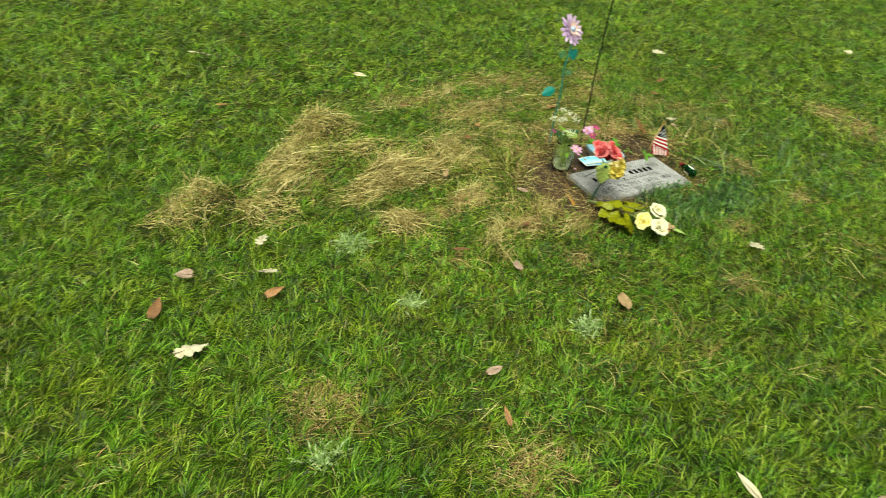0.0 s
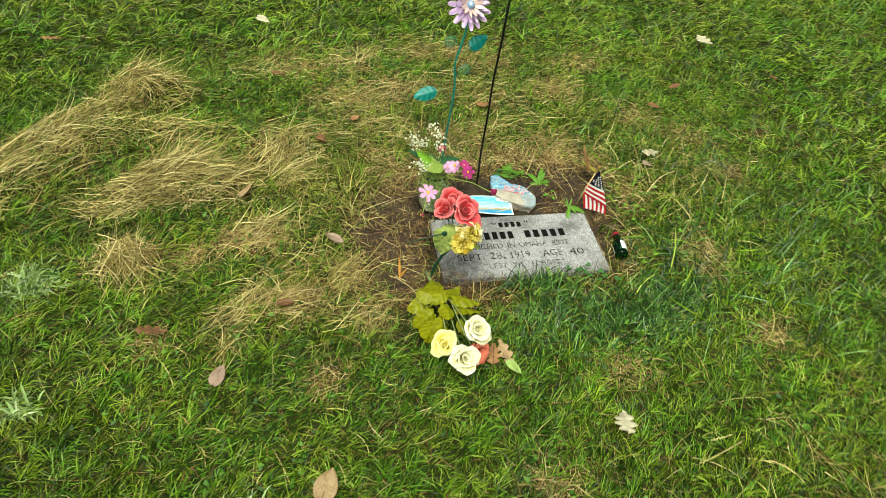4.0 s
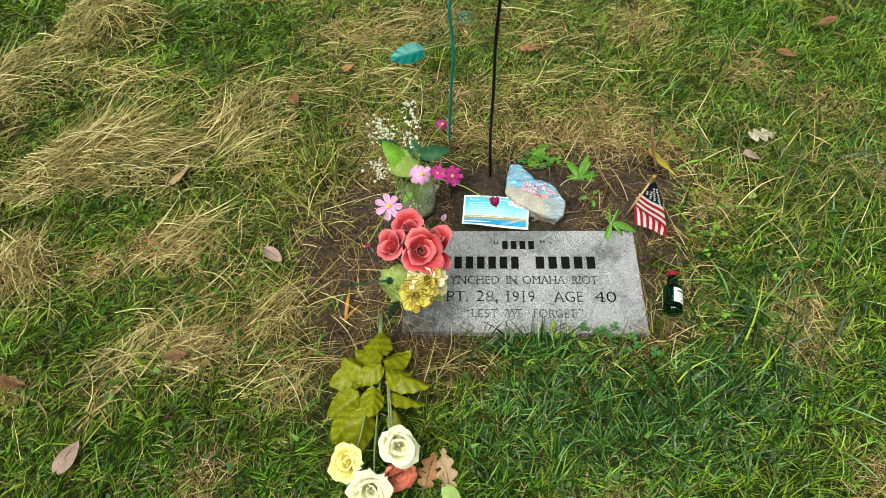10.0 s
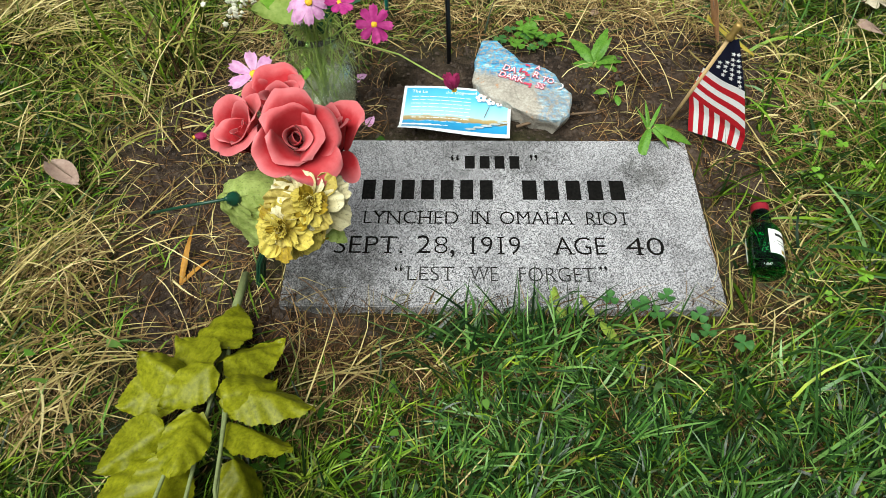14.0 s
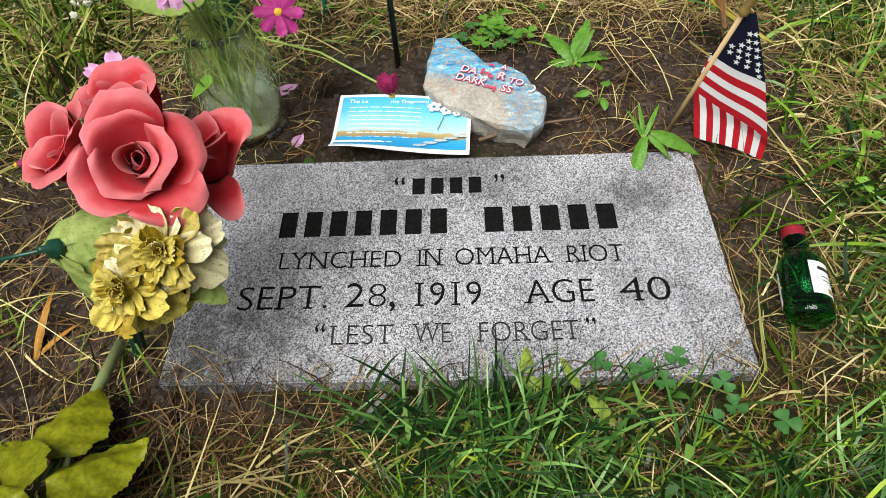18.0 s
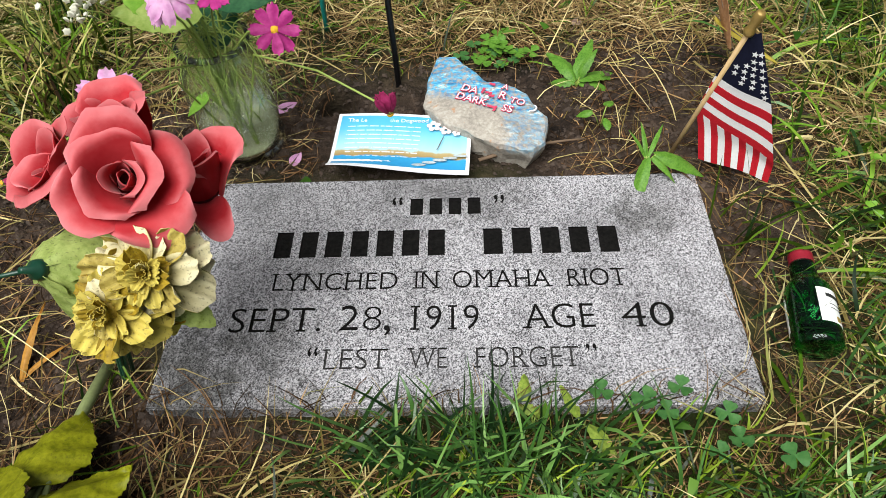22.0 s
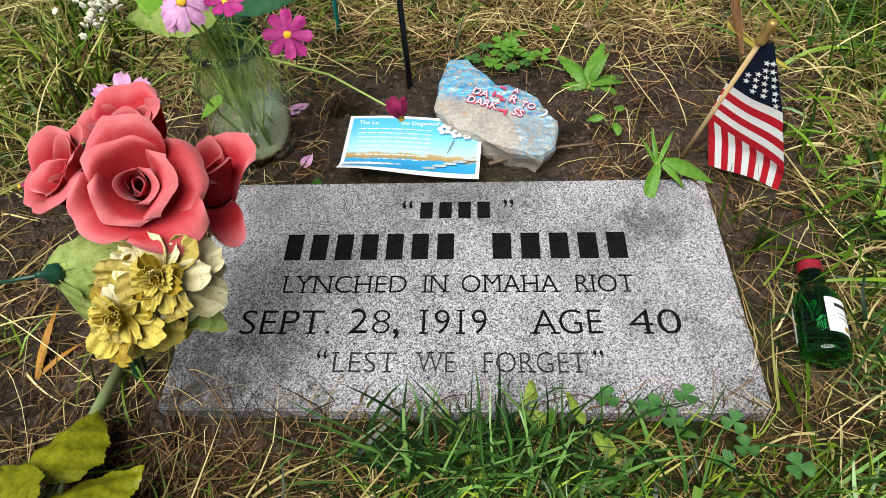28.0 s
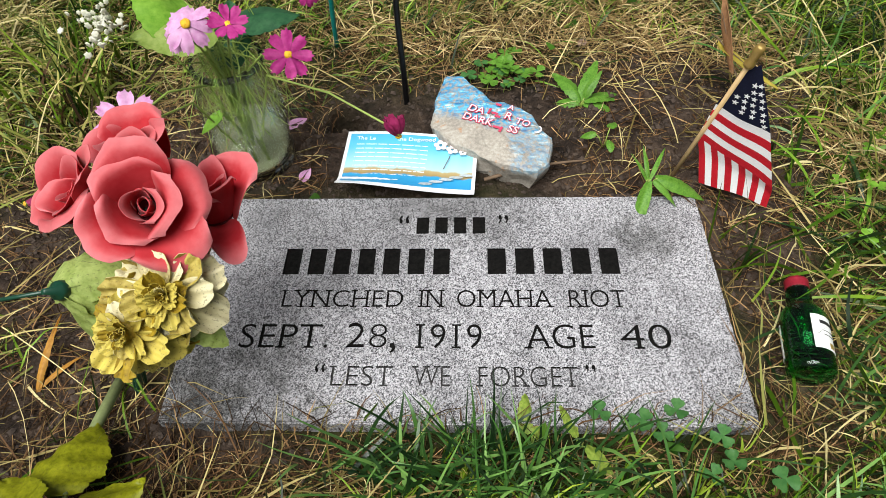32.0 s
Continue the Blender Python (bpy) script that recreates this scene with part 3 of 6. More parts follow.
def straw_mats():
    np.random.seed(41)
    u, g = np.random.uniform, np.random.normal
    for cx, cy, long, wide, turn, bend, n, up in MATS:
        n = int(n * 0.5)
        along, across = g(0, 0.6, n), g(0, 0.7, n)
        a = radians(turn)
        heading = a + radians(bend) * np.clip(along, -1.2, 1.2) * 0.5 + g(0, 0.38, n) + np.where(u(0, 1, n) < 0.25, g(0, 1.2, n), 0)
        length = u(0.04, 0.17, n)
        x = cx + long * along * math.cos(a) - wide * across * math.sin(a) - 0.5 * length * np.cos(heading)
        y = cy + long * along * math.sin(a) + wide * across * math.cos(a) - 0.5 * length * np.sin(heading)
        deep = np.exp(-(along ** 2 + across ** 2)) * up
        ok = ~((np.abs(x) < 0.27) & (y > -0.02) & (y < 0.29)) & (u(0, 1, n) > 1.3 * bare(cx + (x - cx) * 0.8, y))
        root = np.stack([x, y, height(x, y) + 0.004 + u(0, 1, n) * deep], 1)[ok]
        n = len(root)
        ribbons("straw", root, heading[ok], length[ok], u(0.0011, 0.0026, n), np.radians(u(-6, 30, n)), np.radians(u(5, 60, n)), 5, STRAW, "mat of combed pale straw left by mowing", "straw", 0.006, 0.7)
    for cx, cy, rx, ry in SCALPED:
        n = int(85000 * rx * ry) + 60
        x, y = cx + g(0, 0.7, n) * rx, cy + g(0, 0.7, n) * ry
        root = np.stack([x, y, height(x, y) + u(0.002, 0.012, n)], 1)
        ribbons("dry_clippings", root, u(0, 6.283, n), u(0.015, 0.06, n), u(0.0008, 0.0018, n), np.radians(u(-5, 28, n)), np.radians(u(0, 40, n)), 2, CLIPPINGS, "short tan clippings on a scalped patch of lawn", "dead grass", 0.003, 0.3)


straw_mats()


def broadleaf():
    """Small oval leaves of weeds among the grass."""
    np.random.seed(19)
    spots = scatter(9000, -1.3, 1.2, -1.0, 1.3, lambda x, y: (1 - bare(x, y)) * (1 - 0.7 * dry(x, y)) * (1 - 0.8 * litter(x, y)) * np.clip(0.35 + 0.6 * bumps(x, y, 12, 6.0), 0, 1))
    spots[:, 2] += np.random.uniform(0.008, 0.03, len(spots))
    grow("broadleaf_weeds", spots, (0.009, 0.02), (0.007, 0.012), (-10, 45), (10, 50), 3, BROADLEAF, "small round green leaves of weeds among the grass", "weed", twist=0.2)


BROADLEAF = leafy("broadleaf_green", (0.02, 0.06, 0.006), (0.06, 0.15, 0.015), (0.13, 0.25, 0.04), 0.4)
broadleaf()


def soil_crumbs():
    """Small lumps of earth on the bare places, joined."""
    np.random.seed(77)
    rng = random.Random(6)
    me = bpy.data.meshes.new("soil_crumbs")
    verts, faces = [], []
    spots = scatter(15000, -0.55, 0.5, -0.05, 0.62, lambda x, y: bare(x, y))
    spots[:, 2] = soil_top(spots[:, 0], spots[:, 1])
    shape = [(1, 0, 0), (-0.5, 0.87, 0), (-0.5, -0.87, 0), (0.25, 0.1, 0.8), (0.1, 0.9, 0.35), (0.2, -0.8, 0.4), (-0.8, 0.0, 0.45)]
    skin = [(0, 4, 3), (4, 1, 6), (4, 6, 3), (6, 2, 5), (6, 5, 3), (5, 0, 3), (0, 1, 4), (1, 2, 6), (2, 0, 5)]
    for x, y, z in spots.tolist():
        s, a = rng.choice((0.001, 0.0014, 0.0018, 0.0022, 0.0028, 0.004)) * rng.uniform(0.7, 1.2), rng.uniform(0, 6.28)
        i = len(verts)
        for px, py, pz in shape:
            k = s * rng.uniform(0.7, 1.3)
            verts.append((x + k * (px * math.cos(a) - py * math.sin(a)), y + k * (px * math.sin(a) + py * math.cos(a)), z - 0.0004 + k * pz))
        faces += [(i + p, i + q, i + r) for p, q, r in skin]
    me.from_pydata(verts, [], faces)
    me.materials.append(plain("soil_lump", (0.050, 0.034, 0.024), 0.9, vary=0.6, scale=90, bump=0.8))
    tagged(new("soil_crumbs", me), "crumbly dark brown soil lumps round the marker", "soil", kind="stuff")


soil_crumbs()


# ---- the granite marker ----
def granite_material(name, wet=1.0):
    m = Mat(name, 0.6, 0.0, 0.35)

    def cells(scale):
        v = m.t.nodes.new("ShaderNodeTexVoronoi")
        v.inputs["Scale"].default_value = scale
        m.t.links.new(m.co, v.inputs["Vector"])
        bw = m.t.nodes.new("ShaderNodeRGBToBW")
        m.t.links.new(v.outputs["Color"], bw.inputs[0])
        return bw.outputs[0]

    grain = m.ramp(m.mix(0.5, cells(960), m.mix(0.55, cells(1800), m.noise(300, 5, 0.75))), (0.32, (0.030, 0.030, 0.033)), (0.42, (0.150, 0.149, 0.159)), (0.52, (0.325, 0.322, 0.340)), (0.68, (0.545, 0.54, 0.565)))
    cloud = m.noise(9, 6, 0.7)
    stain = m.ramp(cloud, (0.36, (0.45, 0.45, 0.45)), (0.54, (1.0, 1.0, 1.0)))
    c = m.mix(0.7 * wet, grain, stain, "MULTIPLY")
    # lichen and rain stains: x, y, reach, strength
    for x, y, r, k in [(-0.21, 0.015, 0.12, 0.5), (-0.235, 0.03, 0.07, 0.75), (-0.22, 0.0, 0.05, 0.7), (-0.16, 0.06, 0.04, 0.4), (0.20, 0.215, 0.05, 0.4), (-0.13, 0.0, 0.03, 0.5), (-0.10, 0.25, 0.16, 0.3), (0.185, 0.195, 0.04, 0.6), (0.02, 0.262, 0.09, 0.5), (0.245, 0.004, 0.05, 0.4)]:
        d = m.t.nodes.new("ShaderNodeVectorMath")
        d.operation = "DISTANCE"
        m.t.links.new(m.co, d.inputs[0])
        d.inputs[1].default_value = (x, y, 0)
        f = m.math("SUBTRACT", m.math("ADD", 1.0, m.math("MULTIPLY", m.math("SUBTRACT", m.noise(55, 6, 0.85), 0.5), 3.6)), m.math("DIVIDE", d.outputs["Value"], r))
        f = m.ramp(f, (0.0, 0.0), (0.7, k))
        c = m.mix(f, c, m.mix(1.0, c, (0.36, 0.36, 0.34), "MULTIPLY"))
    m.color(c)
    m.rough(m.ramp(cloud, (0.36, 0.5), (0.55, 0.72)))
    m.bump(m.noise(420, 4), 0.3, 0.0006)
    return m.m


GRANITE = granite_material("granite")
CUT_MAT = Mat("engraved_cut", 0.95, 0.0, 0.05)
CUT = CUT_MAT.color(CUT_MAT.ramp(CUT_MAT.noise(300), (0.3, (0.003, 0.003, 0.003)), (0.7, (0.010, 0.0095, 0.009)))).m
W, D = 0.508, 0.262
# the name's bars, word by word: x0, x1, y0, y1, count
BARS = [(-0.050, 0.044, 0.252, 0.279, 4), (-0.208, 0.003, 0.189, 0.228, 7), (0.038, 0.205, 0.189, 0.228, 5)]
WORN_CUT_MAT = Mat("worn_engraved_cut", 0.95, 0.0, 0.05)
WORN_CUT = WORN_CUT_MAT.color(WORN_CUT_MAT.ramp(WORN_CUT_MAT.noise(300), (0.3, (0.018, 0.018, 0.018)), (0.7, (0.055, 0.054, 0.052)))).m
FEET, HEADS = "YNHIMRTPFA14", "LYNHIMRPEFDW1"


def letters(text, x0, x1, y0, y1, thin=0.0):
    """Lettering that fills a box, from z = -1 to 1, and the serifs of its stems as merged (x0, x1, y0, y1)."""
    cu = bpy.data.curves.new("cut", "FONT")
    cu.body, cu.size, cu.extrude, cu.resolution_u, cu.offset = text, 1.0, 1.0, 4, thin
    ob = new("cut", cu)
    me = bpy.data.meshes.new_from_object(ob.evaluated_get(bpy.context.evaluated_depsgraph_get()))
    bpy.data.objects.remove(ob), bpy.data.curves.remove(cu)
    bm = bmesh.new()
    bm.from_mesh(me)
    bpy.data.meshes.remove(me)
    bmesh.ops.remove_doubles(bm, verts=bm.verts, dist=1e-4)
    lo = [min(v.co[k] for v in bm.verts) for k in (0, 1)]
    hi = [max(v.co[k] for v in bm.verts) for k in (0, 1)]
    for v in bm.verts:
        v.co.x = x0 + (v.co.x - lo[0]) / (hi[0] - lo[0]) * (x1 - x0)
        v.co.y = y0 + (v.co.y - lo[1]) / (hi[1] - lo[1]) * (y1 - y0)
    # the letters one by one
    left, groups = set(bm.verts), []
    while left:
        heap, seen = [left.pop()], []
        while heap:
            v = heap.pop()
            seen.append(v)
            for e in v.link_edges:
                o = e.other_vert(v)
                if o in left:
                    left.discard(o)
                    heap.append(o)
        groups.append(seen)
    groups.sort(key=lambda g: min(v.co.x for v in g))
    tall, serifs = y1 - y0, []
    if len(groups) == len(text):
        for c, g in zip(text, groups):
            rim = {e for v in g for e in v.link_edges if e.verts[0].co.z > 0.5 and e.verts[1].co.z > 0.5}
            for y, base, wanted in ((y0 + 0.06 * tall, y0, FEET), (y1 - 0.06 * tall, y1 - 0.075 * tall, HEADS)):
                if c not in wanted:
                    continue
                xs = sorted({round(p.co.x + (y - p.co.y) / (q.co.y - p.co.y) * (q.co.x - p.co.x), 6) for p, q in (e.verts for e in rim if abs(e.calc_face_angle(0)) > 1.0) if (p.co.y - y) * (q.co.y - y) < 0})
                for a, b in zip(xs[::2], xs[1::2]):
                    if b - a < 0.26 * tall:
                        serifs.append([a - 0.11 * tall, b + 0.11 * tall, base, base + 0.075 * tall])
    merged = []
    for r in sorted(serifs, key=lambda r: (r[2], r[0])):
        if merged and merged[-1][2] == r[2] and r[0] < merged[-1][1] + 0.0002:
            merged[-1][1] = max(merged[-1][1], r[1])
        else:
            merged.append(r)
    return bm, merged


def deepened(bm, deep, sink=0.0):
    for v in bm.verts:
        v.co.z = v.co.z * deep - sink
    return bm


def box(x0, x1, y0, y1, z0, z1):
    bm = bmesh.new()
    bmesh.ops.create_cube(bm, size=1)
    for v in bm.verts:
        v.co = Vector((x0 + (v.co.x + 0.5) * (x1 - x0), y0 + (v.co.y + 0.5) * (y1 - y0), z0 + (v.co.z + 0.5) * (z1 - z0)))
    return bm


def joined(bms):
    out = bmesh.new()
    for bm in bms:
        me = bpy.data.meshes.new("join")
        bm.to_mesh(me)
        bm.free()
        out.from_mesh(me)
        bpy.data.meshes.remove(me)
    return out


def marker():
    bm = box(-W / 2, W / 2, 0, D, -0.09, 0)
    bmesh.ops.bevel(bm, geom=bm.edges[:], offset=0.0016, segments=2, affect="EDGES")
    stone = part("grave_marker", bm, GRANITE)
    tagged(stone, "flat grey granite grave marker with engraved lettering, set in soil", "grave marker")
    K = 0.8328
    lines = [
        ("LYNCHED", -0.201, -0.060, 0.142, 0.166), ("IN", -0.040, -0.015, 0.142, 0.166), ("OMAHA", 0.002, 0.110, 0.142, 0.166), ("RIOT", 0.130, 0.194, 0.142, 0.166),
        ("SEPT.", -0.240, -0.140, 0.088, 0.119), ("28", -0.119, -0.075, 0.088, 0.119), (",", -0.071, -0.065, 0.082, 0.093), ("1919", -0.040, 0.030, 0.088, 0.119), ("AGE", 0.079, 0.153, 0.088, 0.119), ("40", 0.181, 0.236, 0.088, 0.119),
        ("LEST", -0.131, -0.065, 0.042, 0.066), ("WE", -0.043, -0.004, 0.042, 0.066), ("FORGET", 0.026, 0.131, 0.042, 0.066),
        ("\u201c", -0.149, -0.139, 0.058, 0.067), ("\u201d", 0.139, 0.149, 0.058, 0.067), ("\u201c", -0.072, -0.060, 0.269, 0.280), ("\u201d", 0.053, 0.065, 0.269, 0.280),
    ]
    made = [letters(t, *(v * K for v in where), thin=-0.014 if where[2] < 0.07 else -0.022 if t == "28" else -0.010) for t, *where in lines]
    beds = [bm.copy() for bm, _ in made]
    bars = []
    for x0, x1, y0, y1, n in BARS:
        step = (x1 - x0) / n
        bars += [(K * (x0 + k * step), K * (x0 + (k + 0.66) * step), K * y0, K * y1) for k in range(n)]
    # the name stands as plain bars, one for each letter
    first = joined([deepened(bm, 0.0022) for bm, _ in made] + [box(*r, -0.0022, 0.0022) for r in bars])
    second = joined([box(*r, -0.0016, 0.0020) for _, serifs in made for r in serifs])
    for cutter_bm in (first, second):
        cutter = part("cutter", cutter_bm, CUT)
        mod = stone.modifiers.new("engraving", "BOOLEAN")
        mod.operation, mod.object, mod.solver, mod.material_mode = "DIFFERENCE", cutter, "EXACT", "TRANSFER"
        me = bpy.data.meshes.new_from_object(stone.evaluated_get(bpy.context.evaluated_depsgraph_get()))
        stone.modifiers.clear()
        old, stone.data = stone.data, me
        bpy.data.meshes.remove(old)
        used = cutter.data
        bpy.data.objects.remove(cutter), bpy.data.meshes.remove(used)
    # the darkened beds of the letters, word by word
    for (t, *where), bed, (_, serifs) in zip(lines, beds, made):
        ink = WORN_CUT if where[2] < 0.07 else CUT
        part("inscription", joined([deepened(bed, 0.00012, 0.0019)] + [box(*r, -0.0015, -0.0013) for r in serifs]), ink, stone, "black engraved letters")
    for r in bars:
        part("inscription_bar", box(*r, -0.0021, -0.0018), CUT, stone, "black engraved bar")
    return stone


marker()


# ---- shapes of petals and leaves ----
def aim(where, axis, spin=0.0):
    """A pose at where whose z axis points along axis, turned about it by spin degrees."""
    q = Vector(axis).normalized().to_track_quat("Z", "Y").to_matrix().to_4x4()
    return Matrix.Translation(where) @ q @ pose(0, 0, 0, 0, 0, spin)


def sheet(nu, nv, place):
    """A grid of faces; place(u, v) with u from -1 to 1 and v from 0 to 1."""
    bm = bmesh.new()
    g = [[bm.verts.new(place(-1 + 2 * i / nu, j / nv)) for i in range(nu + 1)] for j in range(nv + 1)]
    for j in range(nv):
        for i in range(nu):
            bm.faces.new((g[j][i], g[j][i + 1], g[j + 1][i + 1], g[j + 1][i]))
    bmesh.ops.remove_doubles(bm, verts=bm.verts, dist=1e-6)
    return smooth(bm)


def rose_petal(length, wide, near, a0, a1, cup, roll, rng, nu=12, nv=12):
    """A rose petal leaning out from the z axis: a0 and a1 are its lean at foot and tip, in degrees; "tip" grows towards its rim."""
    a0, a1 = radians(a0), radians(a1)
    ph, skew, dent = rng.uniform(0, 6.28), rng.uniform(-0.2, 0.2), rng.uniform(-0.17, 0.05)

    def spine(v):
        r, z, n = near, 0.0, 12
        for k in range(n):
            a = a0 + (a1 - a0) * (v * (k + 0.5) / n) ** 1.4
            r, z = r + length * v / n * math.sin(a), z + length * v / n * math.cos(a)
        return r, z, a0 + (a1 - a0) * v ** 1.4

    def place(u, v):
        vv = v * (1 - 0.24 * abs(u + skew * v) ** 2.4 - dent * math.exp(-((u - skew) / 0.22) ** 2) * v)
        r, z, a = spine(vv)
        half = wide * (0.34 + 0.66 * math.sin(math.pi * min(0.5, 0.12 + 0.55 * v)) ** 1.1) * (1 - 0.16 * max(0, v - 0.75) / 0.25)
        s = u * half
        k = cup / wide
        y, d = math.sin(k * s) / k, (1 - math.cos(k * s)) / k
        d -= roll * wide * (max(0, abs(u) - 0.66) / 0.34) ** 2 * (0.3 + 0.7 * v) + roll * 1.3 * wide * (max(0, v - 0.80) / 0.20) ** 2
        d += 0.055 * wide * math.sin(2.6 * u + ph + 2 * v) * v + 0.02 * wide * math.sin(6.0 * u + 2 * ph) * v * v
        return (r - d * math.cos(a), y, z + d * math.sin(a))

    bm = bmesh.new()
    lay = bm.verts.layers.float.new("tip")
    grid = []
    for j in range(nv + 1):
        row = []
        for i in range(nu + 1):
            u, v = -1 + 2 * i / nu, j / nv
            p = bm.verts.new(place(u, v))
            p[lay] = min(1.0, max(0.0, 0.72 * v ** 3.0 + 0.40 * abs(u) ** 6 * v))
            row.append(p)
        grid.append(row)
    for a, b in zip(grid, grid[1:]):
        for i in range(nu):
            bm.faces.new((a[i], a[i + 1], b[i + 1], b[i]))
    return slab(smooth(bm), 0.0005)


def leaf_sheet(length, width, fold=0.25, droop=0.2, teeth=0.0, veins=0.0, lobes=0, rng=None, nu=8, nv=14, thick=0.0005, curl=0.0):
    """A leaf from the origin along +x, facing +z."""
    p = rng.uniform(0, 6.28) if rng else 0.0

    def place(u, v):
        w = width * math.sin(math.pi * min(1.0, (0.03 + 0.97 * v)) ** 0.8) ** 0.75 / 2
        if lobes:
            w *= 0.38 + 0.62 * abs(math.sin(math.pi * lobes * v + 0.4)) if 0.08 < v < 0.97 else 0.3
        w += teeth * width * 0.5 * (1 if round(v * nv) % 2 else -1) * (abs(u) > 0.9) * (0.05 < v < 0.95)
        x = length * v + 0.12 * length * abs(u) * (v - 0.5)
        y = u * w
        z = -fold * abs(y) - droop * length * v * v + veins * width * math.sin(26 * v - 5 * abs(u)) * (1 - abs(u) * 0.4) * abs(u)
        z += curl * width * math.sin(3 * v + p + 1.5 * u)
        return (x, y, z)

    return slab(sheet(nu, nv, place), thick)


def flat_petal(length, width, notch=0.1, lift=0.1, wave=0.05, rng=random, nu=5, nv=7, base=0.12, thick=0.0004, taper=1.6):
    """A daisy's petal along +x with a broad, notched end."""
    p = rng.uniform(0, 6.28)

    def place(u, v):
        w = width / 2 * (base + (1 - base) * math.sin(math.pi * 0.5 * min(1, v * 1.25)) ** 1.1) * (1 if v < 0.8 else 1 - taper * (v - 0.8))
        x = length * v * (1 - notch * (abs(math.sin(2.6 * u * 1.2)) if v > 0.8 else 0) - 0.08 * u * u * v)
        return (x, u * w, lift * length * v * v + wave * width * math.cos(3.1 * u + p) * v)

    return slab(sheet(nu, nv, place), thick)


def fluted_petal(length, width, lift, rng, nu=12, nv=8):
    """A marigold's petal along +x: a spoon with lengthwise folds and a frilled end; "tip" runs from foot to end."""
    p, q = rng.uniform(0, 6.28), rng.uniform(0.06, 0.12)

    def place(u, v):
        w = width / 2 * (0.24 + 0.76 * math.sin(math.pi * 0.5 * min(1, v * 1.25)) ** 1.2) * (1 if v < 0.8 else 1 - 0.35 * (v - 0.8))
        x = length * v * (1 - 0.16 * u * u * v + 0.02 * math.sin(7 * u + p) * (v > 0.8))
        z = lift * length * v * v + q * width * math.cos(8.5 * u + p) * v ** 0.7 + 0.20 * width * u * u * v
        return (x, u * w, z + 0.03 * length * math.sin(11 * u + p) * max(0, v - 0.7) * 2.5)

    bm = sheet(nu, nv, place)
    lay = bm.verts.layers.float.new("tip")
    for vert in bm.verts:
        vert[lay] = max(0.0, min(1.0, vert.co.x / length))
    return slab(bm, 0.0005)


def dome(r, h, sides=14, rough_by=0.0, rng=random):
    bm = lathe([(r * math.sin(a), h * math.cos(a)) for a in [math.pi * k / 14 for k in range(0, 8)]][::-1], sides)
    for v in bm.verts:
        v.co += Vector((rng.uniform(-1, 1), rng.uniform(-1, 1), rng.uniform(-1, 1))) * rough_by
    return bm


def arc(a, b, rise=0.0, side=(0, 0, 0), n=9):
    """Points of a bent stem from a to b."""
    a, b, side = Vector(a), Vector(b), Vector(side)
    return [a.lerp(b, k / (n - 1)) + (Vector((0, 0, rise)) + side) * math.sin(math.pi * k / (n - 1)) for k in range(n)]


# ---- materials of the things ----
def petal_material(name, deep, pale, rough=0.5, through_light=0.2, specks=0.0, scale=45, sheen=0.0, tip=None):
    m = Mat(name, rough, 0.0, 0.22)
    c = m.ramp(m.mix(0.5, m.noise(scale, 4), m.noise(scale * 4, 3)), (0.32, deep), (0.68, pale))
    if tip:
        c = m.mix(m.ramp(m.math("ADD", m.attr("tip"), m.math("MULTIPLY", m.noise(120), 0.3)), (0.35, 0.0), (1.0, 0.9)), c, tip)
    if specks:
        c = m.mix(m.ramp(m.noise(420, 2), (0.58, 0.0), (0.68, specks)), c, (0.05, 0.035, 0.02))
    tone = m.ramp(m.each(), (0.0, 0.86), (1.0, 1.08))
    c = m.mix(0.7, c, tone, "MULTIPLY")
    m.color(c).bump(m.noise(scale * 8), 0.2, 0.0005)
    if sheen:
        m.b.inputs["Sheen Weight"].default_value, m.b.inputs["Sheen Roughness"].default_value = sheen, 0.35
        m.b.inputs["Sheen Tint"].default_value = (1.0, 0.8, 0.8, 1)
    return m.thin(through_light, c).m


ROSE_RED = petal_material("red_rose_cloth", (0.50, 0.018, 0.028), (0.67, 0.060, 0.074), 0.46, 0.34, 0, 14, 0.3, tip=(0.82, 0.28, 0.30))
# much darker red for the cores: shade of the rose's hollow put into colour
ROSE_CORE_SHADE = petal_material("shaded_red_rose_core", (0.06, 0.004, 0.006), (0.13, 0.010, 0.014), 0.7, 0.0)
ROSE_CREAM = petal_material("cream_rose_cloth", (0.66, 0.62, 0.27), (0.80, 0.76, 0.46), 0.55, 0.2, 0.3, tip=(0.86, 0.84, 0.70))
ROSE_YELLOW = petal_material("yellow_rose_cloth", (0.66, 0.54, 0.06), (0.82, 0.74, 0.20), 0.55, 0.2, 0.3, tip=(0.87, 0.82, 0.45))
ROSE_CORAL = petal_material("coral_rose_cloth", (0.60, 0.12, 0.07), (0.72, 0.24, 0.16), 0.55, 0.2)
MARIGOLD = petal_material("faded_marigold_cloth", (0.15, 0.09, 0.006), (0.44, 0.31, 0.022), 0.6, 0.12, 0.55, 60, tip=(0.60, 0.50, 0.10))
MARIGOLD_PALE = petal_material("bleached_marigold_cloth", (0.26, 0.19, 0.025), (0.56, 0.46, 0.12), 0.6, 0.14, 0.5, 60, tip=(0.78, 0.72, 0.46))
SEPAL = petal_material("pale_green_cloth", (0.19, 0.26, 0.05), (0.40, 0.48, 0.15), 0.6, 0.14, 0.45)
OLIVE_LEAF = petal_material("olive_leaf_cloth", (0.12, 0.135, 0.002), (0.30, 0.31, 0.012), 0.42, 0.2, 0.3, 70)
PLASTIC_GREEN = plain("dark_green_plastic", (0.006, 0.045, 0.025), 0.35, vary=0.3)
